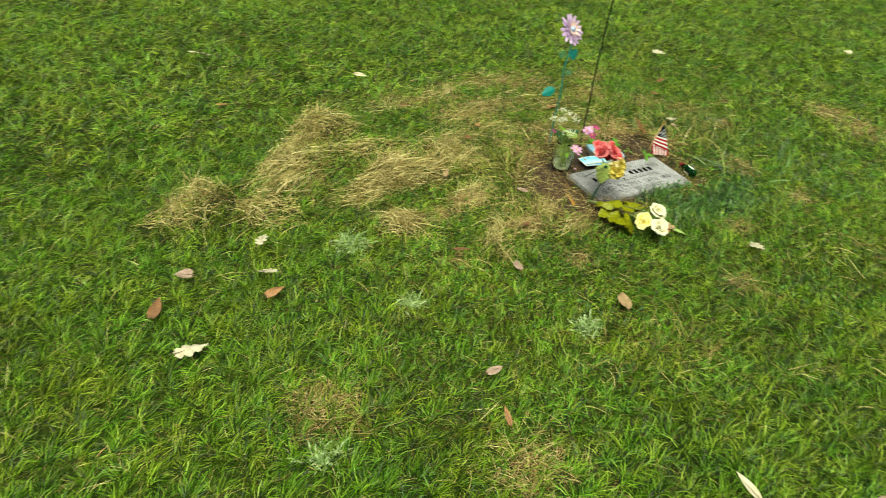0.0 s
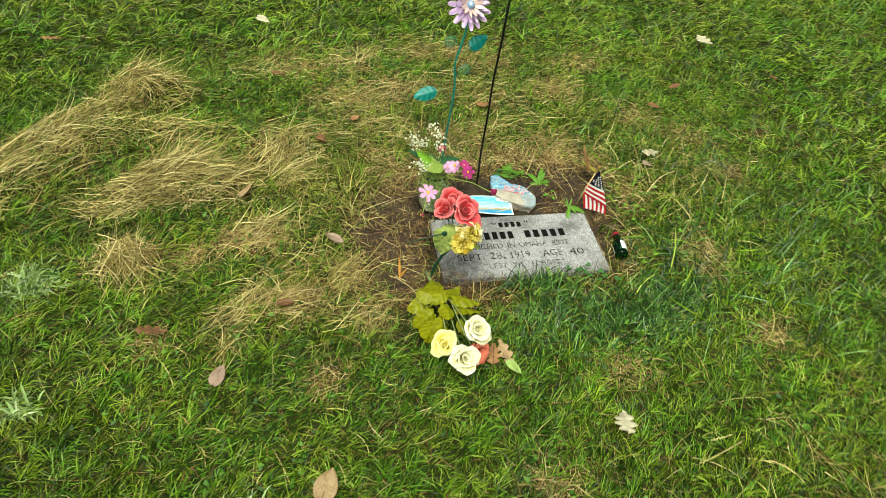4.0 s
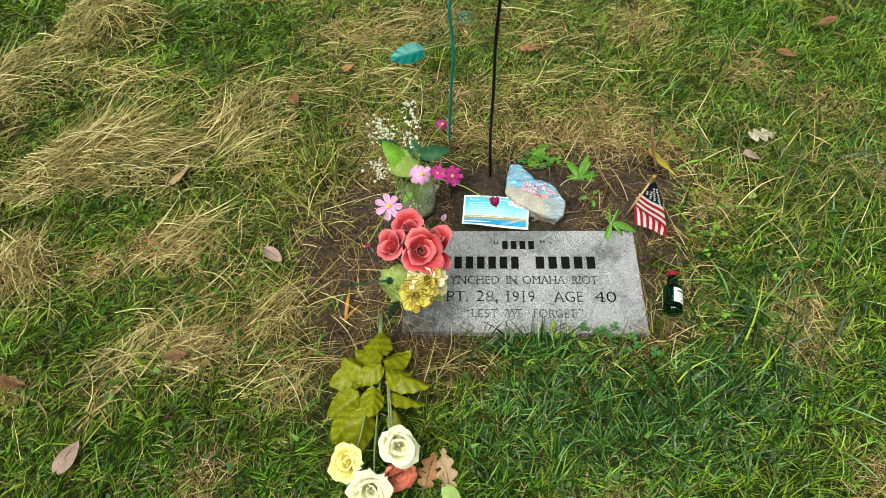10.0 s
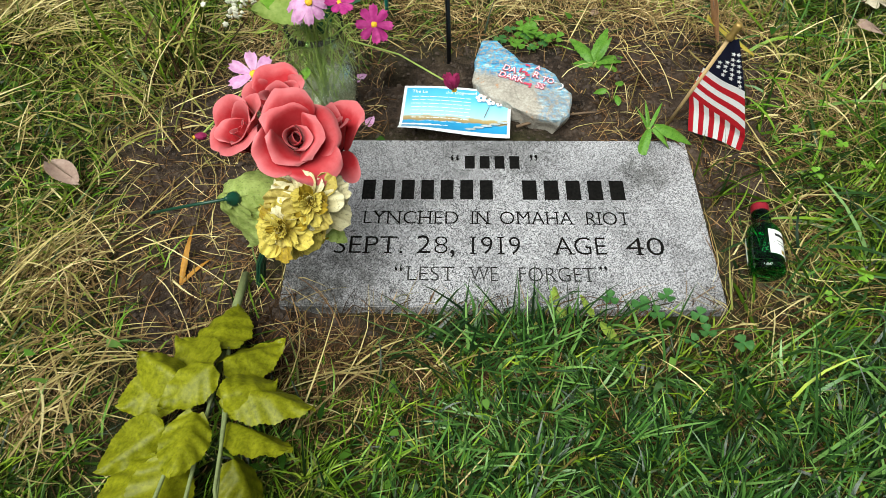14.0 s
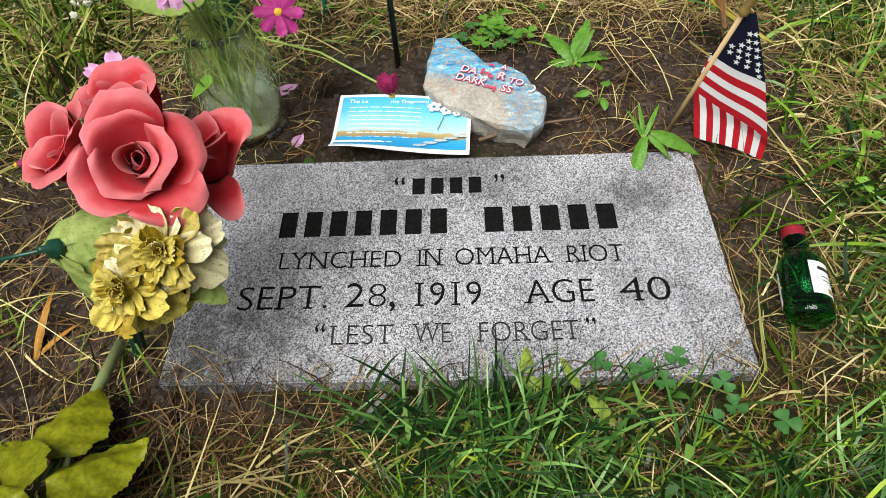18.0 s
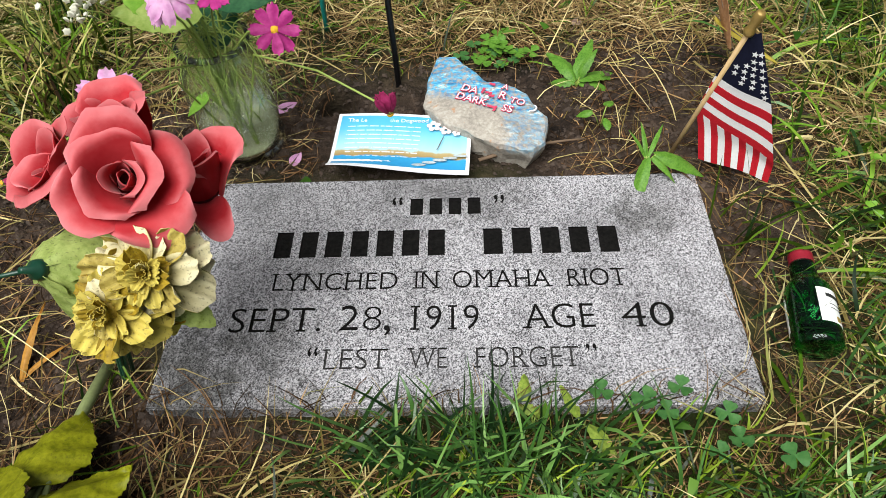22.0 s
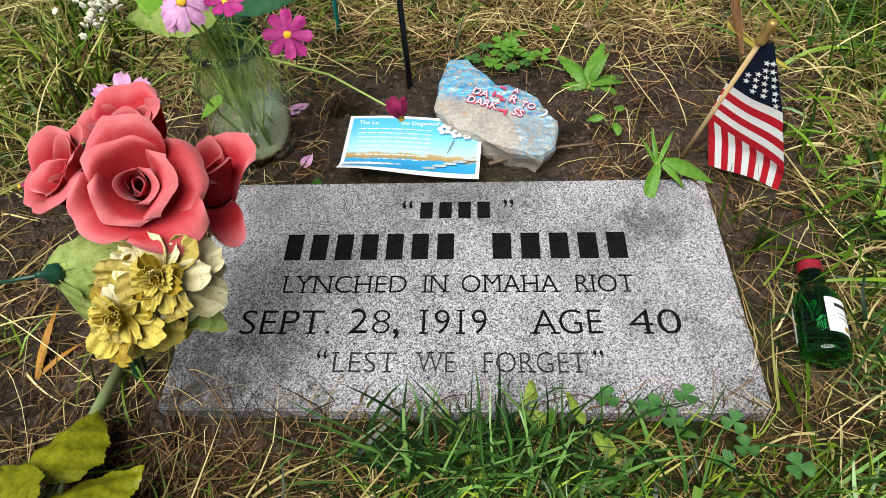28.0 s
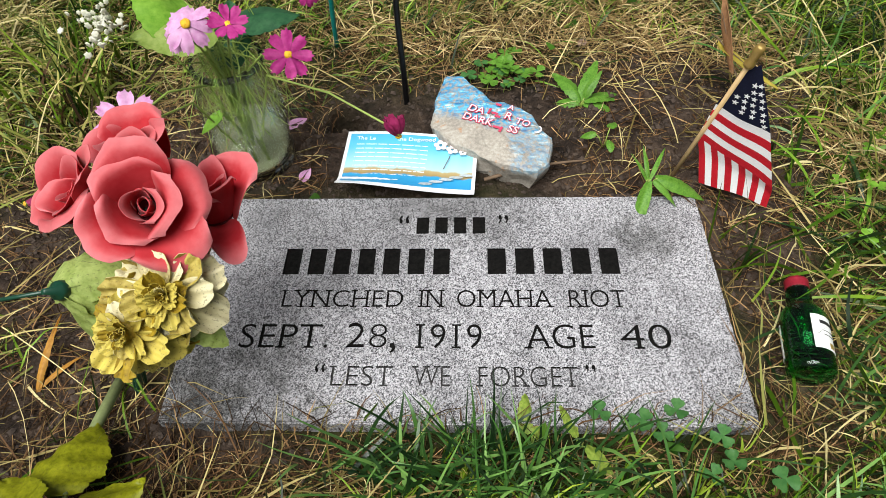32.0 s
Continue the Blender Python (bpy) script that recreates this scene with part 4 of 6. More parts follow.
PALE_STEM = plain("pale_green_stem", (0.19, 0.23, 0.09), 0.6, vary=0.45, scale=150, bump=0.3)
COSMOS_PINK = petal_material("pink_cosmos", (0.60, 0.25, 0.52), (0.80, 0.52, 0.74), 0.5, 0.3)
COSMOS_DEEP = petal_material("magenta_cosmos", (0.36, 0.02, 0.17), (0.60, 0.06, 0.32), 0.5, 0.3)
COSMOS_DRY = petal_material("withered_cosmos", (0.17, 0.008, 0.045), (0.38, 0.03, 0.13), 0.6, 0.2)
POLLEN = plain("yellow_pollen", (0.75, 0.42, 0.02), 0.8, vary=0.4, scale=400, bump=0.6)
STEM = plain("green_stem", (0.27, 0.37, 0.07), 0.5, vary=0.3)
FRESH_LEAF = petal_material("fresh_green_leaf", (0.12, 0.30, 0.02), (0.26, 0.46, 0.06), 0.4, 0.3)
LIME_LEAF = petal_material("pale_lime_leaf", (0.24, 0.36, 0.06), (0.42, 0.52, 0.15), 0.4, 0.35)
WEED_LEAF = petal_material("weed_leaf", (0.055, 0.165, 0.013), (0.15, 0.31, 0.042), 0.4, 0.15, 0, 120)
MID_LEAF = petal_material("mid_green_leaf", (0.035, 0.13, 0.03), (0.09, 0.22, 0.06), 0.45, 0.25)
DARK_LEAF = petal_material("dark_green_leaf", (0.012, 0.06, 0.025), (0.04, 0.12, 0.05), 0.35, 0.1)
WHITE_BLOOM = petal_material("small_white_blossom", (0.70, 0.70, 0.52), (0.88, 0.88, 0.80), 0.7, 0.3, 0.0, 200)
TEAL = plain("teal_enamel", (0.004, 0.165, 0.14), 0.45, 0.1, vary=0.6, scale=55, bump=0.2)
LILAC = plain("lilac_enamel", (0.52, 0.36, 0.60), 0.35, 0.1, vary=0.25, scale=60, bump=0.15)
LILAC_PALE = plain("peach_lilac_enamel", (0.66, 0.46, 0.44), 0.35, 0.1, vary=0.3, scale=60)
SKY_ENAMEL = plain("pale_blue_enamel", (0.28, 0.40, 0.62), 0.25, 0.2, vary=0.3, scale=60)
BLACK_IRON = plain("black_painted_iron", (0.006, 0.006, 0.007), 0.38, 0.4, vary=0.4, scale=90, bump=0.5, distance=0.002)
BRASS = plain("gold_painted_plastic", (0.36, 0.24, 0.07), 0.38, 0.5, vary=0.3, scale=200)
DOWEL = plain("pale_wood_dowel", (0.52, 0.36, 0.17), 0.55, vary=0.25, scale=60)
FLAG_RED = petal_material("red_cloth", (0.42, 0.008, 0.016), (0.56, 0.016, 0.03), 0.75, 0.15, 0, 260)
FLAG_WHITE = petal_material("white_cloth", (0.80, 0.80, 0.81), (0.90, 0.90, 0.90), 0.75, 0.2, 0, 260)
FLAG_BLUE = petal_material("navy_cloth", (0.002, 0.003, 0.013), (0.004, 0.006, 0.024), 0.95, 0.0, 0, 260)
PAPER = plain("white_card", (0.80, 0.81, 0.82), 0.35, vary=0.05)
INK_WHITE = plain("white_print", (0.80, 0.84, 0.88), 0.4, vary=0.05)
TWIG = plain("brown_twig", (0.13, 0.085, 0.05), 0.8, vary=0.4, scale=120, bump=0.6)


# ---- roses ----
def bloom_of(name, parent, m, size, material, rng, rings, core=None, label=""):
    """A rose: a small core under parent, and each petal under the core."""
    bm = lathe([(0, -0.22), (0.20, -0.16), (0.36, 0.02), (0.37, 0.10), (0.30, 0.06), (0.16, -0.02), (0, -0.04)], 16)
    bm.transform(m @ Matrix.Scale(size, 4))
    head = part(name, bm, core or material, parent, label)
    for n, length, wide, near, a0, a1, cup, roll in rings:
        first = rng.uniform(0, 360)
        for k in range(n):
            lean = rng.uniform(-11, 11)
            bm = rose_petal(length * size * rng.uniform(0.84, 1.10), wide * size * rng.uniform(0.86, 1.10), near * size, a0 + lean, a1 + lean * 1.5, cup, roll * rng.uniform(0.6, 1.4), rng)
            bm.transform(m @ pose(0, 0, 0, rng.uniform(-4, 4), rng.uniform(-4, 4), first + 360 * k / n + rng.uniform(-10, 10)))
            part("petal", bm, material, head)
    return head


# count, length, half width, distance from the middle, lean at foot and tip, cupping, rolled edge
ROSE_OPEN = [(3, 0.70, 0.50, 0.22, 4, -2, 2.2, 0.06), (2, 0.98, 0.74, 0.26, 8, 24, 1.6, 0.13), (3, 1.30, 1.02, 0.32, 24, 52, 1.0, 0.16), (4, 1.66, 1.12, 0.32, 50, 88, 0.6, 0.16)]
ROSE_HALF = [(3, 0.86, 0.38, 0.12, 3, -4, 2.6, 0.05), (3, 1.12, 0.62, 0.20, 8, 20, 1.6, 0.11), (4, 1.34, 0.86, 0.28, 16, 46, 1.15, 0.15)]
ROSE_BUD = [(3, 1.06, 0.36, 0.11, 3, -4, 2.6, 0.05), (3, 1.34, 0.58, 0.18, 5, 10, 1.6, 0.10), (3, 1.36, 0.78, 0.26, 12, 34, 1.2, 0.14), (2, 1.55, 0.46, 0.26, 60, 118, 0.9, 0.12)]
ROSE_SMALL = [(3, 0.46, 0.24, 0.05, 2, -10, 2.8, 0.05), (3, 0.60, 0.36, 0.10, 4, 2, 2.3, 0.10), (4, 0.78, 0.48, 0.15, 8, 18, 1.7, 0.15), (4, 0.98, 0.64, 0.19, 10, 24, 1.3, 0.20), (4, 1.16, 0.82, 0.22, 16, 40, 1.1, 0.22), (3, 1.16, 0.86, 0.21, 20, 48, 1.0, 0.22)]


def ruffled_bloom(name, parent, m, size, rng, label="", faded=0.5):
    """A marigold: many short crumpled petals, bleached at the rim."""
    bm = lathe([(0, -0.2), (0.3, -0.1), (0.34, 0.1), (0.2, 0.3), (0, 0.34)], 12)
    bm.transform(m @ Matrix.Scale(size, 4))
    head = part(name, bm, MARIGOLD, parent, label)
    for ring, (n, lift, reach, wide) in enumerate([(7, -36, 1.38, 0.92), (7, -14, 1.24, 0.86), (7, 8, 0.98, 0.66), (8, 32, 0.66, 0.42), (9, 56, 0.52, 0.26), (8, 78, 0.44, 0.18)]):
        for k in range(n):
            bm = fluted_petal(reach * size * rng.uniform(0.85, 1.1), wide * size, rng.uniform(-0.35, 0.1), rng)
            bm.transform(m @ Matrix.Translation((0, 0, 0.05 * ring * size)) @ pose(0, 0, 0, rng.uniform(-20, 20), -lift + rng.uniform(-12, 12), 360 * k / n + ring * 17 + rng.uniform(-8, 8)))
            part("petal", bm, MARIGOLD_PALE if rng.random() < (faded if ring < 3 else 0.1) else MARIGOLD, head)
    return head


def standing_bouquet():
    rng = random.Random(4)
    t = thing("artificial_bouquet", "faded red cloth roses with yellow marigolds on green stems", "artificial flowers", pose(-0.288, 0.034, -0.02))
    inv = Matrix.Translation((0.288, -0.034, 0.02))
    base = Vector((-0.288, 0.034, -0.045))

    def stalk(where, r):
        """Stems run together up to a collar and part there."""
        k = Vector((rng.uniform(-0.005, 0.005), rng.uniform(-0.005, 0.005), 0))
        foot, collar = base + k, Vector((-0.236, 0.030, 0.105)) + k
        pts = [foot.lerp(collar, f) + Vector((-0.012, 0.008, 0)) * math.sin(math.pi * f) for f in (0, 0.25, 0.5, 0.75)] + [collar, collar.lerp(Vector(where), 0.55) + Vector((0, 0, 0.004)), Vector(where)]
        part("stem", tube([p - t.location for p in pts], r, 7), PLASTIC_GREEN, t, "dark green plastic stem")

    roses = [((-0.206, 0.066, 0.198), (0.30, -0.56, 0.76), 0.0258, ROSE_OPEN), ((-0.247, 0.076, 0.186), (-0.42, -0.20, 0.86), 0.034, ROSE_HALF), ((-0.224, 0.116, 0.186), (-0.10, -0.04, 0.95), 0.034, ROSE_HALF), ((-0.183, 0.106, 0.144), (0.10, 0.08, 0.98), 0.034, ROSE_BUD)]
    for where, axis, size, rings in roses:
        stalk(where, 0.0015)
        bloom_of("rose_bloom", t, inv @ aim(where, axis, rng.uniform(0, 360)), size, ROSE_RED, rng, rings, ROSE_CORE_SHADE, "faded red cloth rose")
    # marigolds
    for where, axis, size, faded in [((-0.191, 0.018, 0.164), (0.22, -0.62, 0.74), 0.033, 1.0), ((-0.215, 0.000, 0.148), (-0.1, -0.7, 0.7), 0.033, 0.1)]:
        stalk(where, 0.0017)
        ruffled_bloom("marigold_bloom", t, inv @ aim(where, axis), size, rng, "bleached yellow cloth marigold", faded)
    # the flower that has lost its petals: pale sepals about a green hub
    hub = Vector((-0.264, 0.018, 0.168))
    face = aim(hub, (-0.25, -0.6, 0.75))
    bm = lathe([(0, 0.012), (0.002, 0.012), (0.003, 0.004), (0.0065, 0.002), (0.0075, -0.003), (0.004, -0.008), (0, -0.008)], 12)
    bm.transform(inv @ face)
    h = part("hub", bm, PLASTIC_GREEN, t, "dark green plastic flower hub")
    for turn, ln, wd, drop in [(62, 0.044, 0.036, 12), (175, 0.036, 0.026, 8), (240, 0.044, 0.040, 34), (264, 0.060, 0.054, 14), (300, 0.044, 0.036, 46), (345, 0.036, 0.024, 14)]:
        bm = leaf_sheet(ln * 1.02, wd * 1.1, 0.45, 0.75, 0.0, 0.06, 0, rng, 12, 26, curl=0.08)
        bm.transform(inv @ face @ pose(0, 0, -0.003, 0, drop, turn))
        part("sepal", bm, SEPAL, h)
    stalk(hub, 0.002)
    part("stem", tube([Vector(p) - t.location for p in [(-0.36, 0.03, 0.13), (-0.31, 0.02, 0.155), (-0.268, 0.018, 0.168)]], 0.0016, 7), PLASTIC_GREEN, t, "dark green plastic stem")
    for where, turn, tip in [((-0.190, 0.02, 0.132), -20, 20), ((-0.235, 0.04, 0.145), 100, 10)]:
        bm = leaf_sheet(0.034, 0.024, 0.2, 0.3, 0.04, 0.03, 0, rng)
        bm.transform(inv @ pose(*where, 0, tip, turn))
        part("leaf", bm, SEPAL, t)


def fallen_bouquet():
    rng = random.Random(9)
    t = thing("artificial_bouquet", "toppled bunch of cream and yellow cloth roses with olive leaves", "artificial flowers", pose(-0.306, 0.0, -0.02))
    o = t.location.copy()
    inv = Matrix.Translation(-o)
    trunk = [Vector((-0.3005, 0.044, -0.004)), Vector((-0.2965, -0.005, 0.013)), Vector((-0.292, -0.05, 0.030)), Vector((-0.285, -0.14, 0.058))]
    part("stem", tube([p - o for p in trunk], [0.005, 0.005, 0.004, 0.003], 9), PALE_STEM, t, "thick pale green stem")
    roses = [((-0.232, -0.272, 0.102), (0.12, -0.5, 0.85), 0.027, ROSE_CREAM), ((-0.309, -0.300, 0.090), (-0.35, -0.4, 0.85), 0.026, ROSE_YELLOW), ((-0.272, -0.338, 0.086), (0.02, -0.6, 0.8), 0.027, ROSE_CREAM), ((-0.238, -0.298, 0.066), (0.25, -0.8, 0.35), 0.024, ROSE_CORAL)]
    for where, axis, size, mat in roses:
        w = Vector(where)
        part("stem", tube([p - o for p in (trunk[2], trunk[3] + Vector(((w.x + 0.285) * 0.4, 0, 0.01)), w.lerp(trunk[3], 0.3) + Vector((0, 0, 0.008)), w)], 0.0018, 7), PALE_STEM, t)
        bloom_of("rose_bloom", t, inv @ aim(where, axis, rng.uniform(0, 360)), size * 1.34, mat, rng, ROSE_SMALL)
    # x, y, height, heading, length, width
    leaves = [
        (-0.299, -0.076, 0.052, 88, 0.056, 0.046), (-0.288, -0.112, 0.072, 138, 0.054, 0.046), (-0.276, -0.106, 0.066, 40, 0.054, 0.044), (-0.318, -0.124, 0.058, 215, 0.052, 0.040), (-0.304, -0.128, 0.074, 150, 0.050, 0.040),
        (-0.266, -0.138, 0.076, -8, 0.062, 0.040), (-0.258, -0.166, 0.066, -28, 0.066, 0.042), (-0.262, -0.150, 0.084, 28, 0.046, 0.036), (-0.316, -0.172, 0.070, 200, 0.060, 0.042), (-0.318, -0.196, 0.062, 224, 0.066, 0.044),
        (-0.300, -0.200, 0.074, 262, 0.060, 0.044), (-0.284, -0.160, 0.086, 255, 0.050, 0.036), (-0.252, -0.196, 0.056, -60, 0.048, 0.034), (-0.278, -0.118, 0.082, 200, 0.042, 0.034),
    ]
    for k, (x, y, z, turn, ln, wd) in enumerate(leaves):
        loose, down = (0.25, (22, 12, 16)[k]) if k < 3 else (1.0, 0)
        bm = leaf_sheet(ln * rng.uniform(1.05, 1.3), wd * rng.uniform(1.05, 1.3), rng.uniform(0.3, 0.9), rng.uniform(0.05, 0.5), 0.022, 0.062, 0, rng, 10, 34, curl=rng.uniform(0.06, 0.16))
        bm.transform(inv @ pose(x, y, z, loose * rng.uniform(-42, 42), down + loose * rng.uniform(-24, 14), turn + loose * rng.uniform(-18, 18)))
        part("leaf", bm, OLIVE_LEAF, t)


standing_bouquet()
fallen_bouquet()


# ---- the jar and what stands in it ----
def glass_material(name, color, rough=0.02):
    m = bpy.data.materials.new(name)
    m.use_nodes = True
    b = m.node_tree.nodes["Principled BSDF"]
    b.inputs["Base Color"].default_value = (*color, 1)
    b.inputs["Roughness"].default_value = rough
    b.inputs["Transmission Weight"].default_value = 1.0
    b.inputs["IOR"].default_value = 1.45
    return m


def beaded_glass():
    m = Mat("beaded_glass", 0.1)
    m.color((0.90, 0.96, 0.92))
    m.b.inputs["Transmission Weight"].default_value, m.b.inputs["IOR"].default_value = 1.0, 1.45
    m.rough(m.ramp(m.noise(50, 4), (0.38, 0.02), (0.70, 0.24)))
    m.bump(m.ramp(m.noise(600, 2), (0.58, 0.0), (0.68, 1.0)), 0.12, 0.0006)
    return m.m


CLEAR = beaded_glass()
WATER = glass_material("water", (0.90, 0.95, 0.84))
WATER.node_tree.nodes["Principled BSDF"].inputs["IOR"].default_value = 1.33
JAR = Vector((-0.237, 0.341, -0.017))


def jar():
    t = thing("glass_jar", "clear glass jar of water holding cut flowers, standing on soil", "jar", Matrix.Translation(JAR))
    k = 1.14
    out = [(0, 0), (0.034, 0), (0.039, 0.004), (0.040, 0.012), (0.0385, 0.03), (0.040, 0.05), (0.040, 0.082), (0.037, 0.096), (0.031, 0.106), (0.0305, 0.118), (0.0335, 0.120), (0.0335, 0.125)]
    inner = [(0.0295, 0.125), (0.0285, 0.106), (0.034, 0.095), (0.0372, 0.081), (0.0372, 0.05), (0.0358, 0.03), (0.0365, 0.016), (0.034, 0.012), (0, 0.010)]
    g = part("glass", lathe([(r * k, z * k) for r, z in out + inner], 40), CLEAR, t, "clear glass wall beaded with drops")
    g.visible_shadow = False
    w = part("water", lathe([(r * k, z * k) for r, z in [(0, 0.0102), (0.0335, 0.0122), (0.0362, 0.017), (0.0355, 0.03), (0.0366, 0.042), (0, 0.042)]], 40), WATER, t, "clear water")
    w.visible_shadow = False
    part("sediment", lathe([(r * k, z * k) for r, z in [(0, 0.0103), (0.030, 0.0112), (0.0352, 0.0150), (0.0350, 0.0162), (0.028, 0.0138), (0, 0.0130)]], 32), plain("pale_sediment", (0.17, 0.175, 0.115), 0.85, vary=0.5, scale=160, bump=0.4), t, "pale grey-green sediment on the bottom")
    # drops on the glass
    rng, bm = random.Random(14), bmesh.new()
    for _ in range(260):
        a, z = rng.uniform(0, 6.283), rng.uniform(0.048, 0.094) * k
        r = (0.0400 if z < 0.082 * k else 0.0400 - (z / k - 0.082) * 0.21) * k
        s = rng.uniform(0.0004, 0.0009)
        bmesh.ops.create_icosphere(bm, subdivisions=1, radius=s, matrix=Matrix.Translation((r * math.cos(a), r * math.sin(a), z)))
    drop = Mat("water_drops", 0.1)
    drop.color((0.85, 0.9, 0.88)).b.inputs["Transmission Weight"].default_value = 0.5
    part("drops", smooth(bm), drop.m, t, "fine drops of condensation")


jar()


def cosmos(where, axis, size, material, n, label, rng, droop=0.0, from_jar=True, root=None):
    where = Vector(where)
    root = Vector(root) if root else JAR + Vector((rng.uniform(-0.015, 0.015), rng.uniform(-0.015, 0.015), 0.012))
    t = thing("cosmos_flower", label, "flower", Matrix.Translation(root))
    inv = Matrix.Translation(-root)
    neck = JAR + Vector(((where.x - JAR.x) * 0.25, (where.y - JAR.y) * 0.25, 0.135))
    face = inv @ aim(where, axis, rng.uniform(0, 60))
    back = where - Vector(axis).normalized() * 0.006
    pts = [root, neck, neck.lerp(back, 0.5) + Vector((0, 0, 0.012)), back] if from_jar else [root, root.lerp(back, 0.5) + Vector((0, 0, 0.02)), back]
    fine = []
    for a, b in zip(pts, pts[1:]):
        fine += [a.lerp(b, k / 4) for k in range(4)]
    fine.append(pts[-1])
    part("stem", tube([p - root for p in fine], 0.0011, 6), STEM, t)
    bm = dome(size * 0.17, size * 0.12, 14, size * 0.012, rng)
    bm.transform(face)
    part("flower_centre", bm, POLLEN, t, "yellow pollen centre")
    bm = lathe([(0, -0.22 * size), (0.1 * size, -0.16 * size), (0.14 * size, -0.02 * size), (0, 0)], 10)
    bm.transform(face)
    part("calyx", bm, STEM, t)
    for k in range(n):
        bm = flat_petal(size * rng.uniform(0.92, 1.05), size * 0.46, 0.10, 0.12 - droop + rng.uniform(-0.06, 0.06), 0.07, rng, 6, 8)
        bm.transform(face @ pose(0, 0, 0.0004 * (k % 2) * 3, rng.uniform(-10, 10), droop * 70 + rng.uniform(-7, 7), 360 * k / n + rng.uniform(-5, 5)))
        part("petal", bm, material, t)


def jar_flowers():
    rng = random.Random(21)
    cosmos((-0.206, 0.220, 0.242), (0.1, -0.55, 0.8), 0.024, COSMOS_PINK, 8, "pale pink cosmos with a yellow centre", rng, 0.25)
    cosmos((-0.222, 0.230, 0.232), (-0.5, -0.3, 0.7), 0.022, COSMOS_PINK, 8, "pale pink cosmos half hidden behind another", rng, 0.2)
    cosmos((-0.176, 0.228, 0.236), (0.3, -0.3, 0.9), 0.018, COSMOS_DEEP, 8, "small magenta cosmos with a yellow centre", rng, 0.0)
    cosmos((-0.149, 0.274, 0.175), (0.3, -0.7, 0.6), 0.023, COSMOS_DEEP, 8, "deep magenta cosmos with a yellow centre", rng, 0.05)
    cosmos((-0.280, 0.205, 0.160), (0.15, -0.45, 0.88), 0.031, COSMOS_PINK, 7, "pale pink cosmos leaning out of the jar", rng, 0.05)
    cosmos((-0.180, 0.50, 0.105), (0.1, -0.5, 0.6), 0.019, COSMOS_DEEP, 7, "small withered pink cosmos on a bent stem", rng, 0.4)
    cosmos((-0.056, 0.264, 0.086), (0.30, -0.45, -0.85), 0.022, COSMOS_DRY, 8, "withered dark red cosmos hanging over the card", rng, 0.55)
    cosmos((-0.318, 0.095, 0.172), (-0.6, -0.4, 0.3), 0.012, COSMOS_DRY, 6, "withered dark cosmos bud leaning beside the roses", rng, 0.7)
    # big leaves of the bunch
    for x, y, z, turn, tip, ln, wd, mat, words_ in [
        (-0.240, 0.292, 0.178, 140, -40, 0.075, 0.055, FRESH_LEAF, "broad fresh green leaf standing in the jar"), (-0.222, 0.300, 0.182, 200, -22, 0.066, 0.050, LIME_LEAF, "pale green leaf with a lime edge in the jar"),
        (-0.236, 0.296, 0.172, 118, -35, 0.050, 0.022, LIME_LEAF, "narrow pale green leaf in the jar"), (-0.222, 0.352, 0.160, 10, -12, 0.062, 0.044, DARK_LEAF, "dark green toothed leaf in the jar"),
        (-0.235, 0.335, 0.120, 95, -35, 0.075, 0.050, DARK_LEAF, "dark green leaf at the back of the jar"), (-0.268, 0.350, 0.178, 150, -25, 0.050, 0.036, DARK_LEAF, "dark green leaf leaning out of the jar"),
        (-0.245, 0.305, 0.085, 230, 10, 0.028, 0.014, FRESH_LEAF, "small fresh green leaf at the jar"),
    ]:
        lf = thing("leaf_sprig", words_, "leaf", pose(x, y, z))
        part("stem", tube([(JAR.x - x, JAR.y - y, JAR.z + 0.02 - z), (JAR.x * 0.3 + x * 0.7 - x, (JAR.y - y) * 0.3, -0.02), (0, 0, 0)], 0.0012, 6), STEM, lf)
        bm = leaf_sheet(ln, wd, 0.2, 0.25, 0.03, 0.02, 0, rng, 8, 16, curl=0.05)
        bm.transform(pose(0, 0, 0, rng.uniform(-10, 10), tip, turn))
        part("leaf", bm, mat, lf)
    # thready foliage of the cosmos
    fern = thing("cosmos_foliage", "thread-like green cosmos foliage spilling over the jar rim", "foliage", Matrix.Translation(JAR))
    for k in range(125):
        a, b = rng.uniform(0, 6.28), rng.uniform(0, 6.28)
        r, over = rng.uniform(0.0, 0.026), k % 4 > 0
        s = Vector((r * math.cos(a), r * math.sin(a), rng.uniform(0.03, 0.15)))
        reach = rng.uniform(0.035, 0.070) if over else rng.uniform(0.005, 0.05)
        e = Vector((reach * math.cos(b), reach * math.sin(b), rng.uniform(0.05, 0.15) if over else rng.uniform(0.10, 0.21)))
        if over:
            s.z = rng.uniform(0.13, 0.16)
        part("leaf_thread", tube(arc(s, e, rng.uniform(0.0, 0.03), (rng.uniform(-0.02, 0.02), rng.uniform(-0.02, 0.02), 0), 8), [0.0006, 0.0006, 0.0006, 0.0005, 0.0005, 0.0004, 0.0004, 0.0003], 4), STEM, fern)
    # sprays of small white flowers
    bud = lathe([(0, -0.35), (0.5, -0.25), (1.0, 0.12), (0.72, 0.32), (0.3, 0.25), (0, 0.40)], 12)
    for k, v in enumerate(bud.verts):
        v.co *= rng.uniform(0.8, 1.1)
        if k % 2:
            v.co.x, v.co.y = v.co.x * 0.72, v.co.y * 0.72
    bud_me = bpy.data.meshes.new("blossom")
    bud.to_mesh(bud_me)
    bud.free()
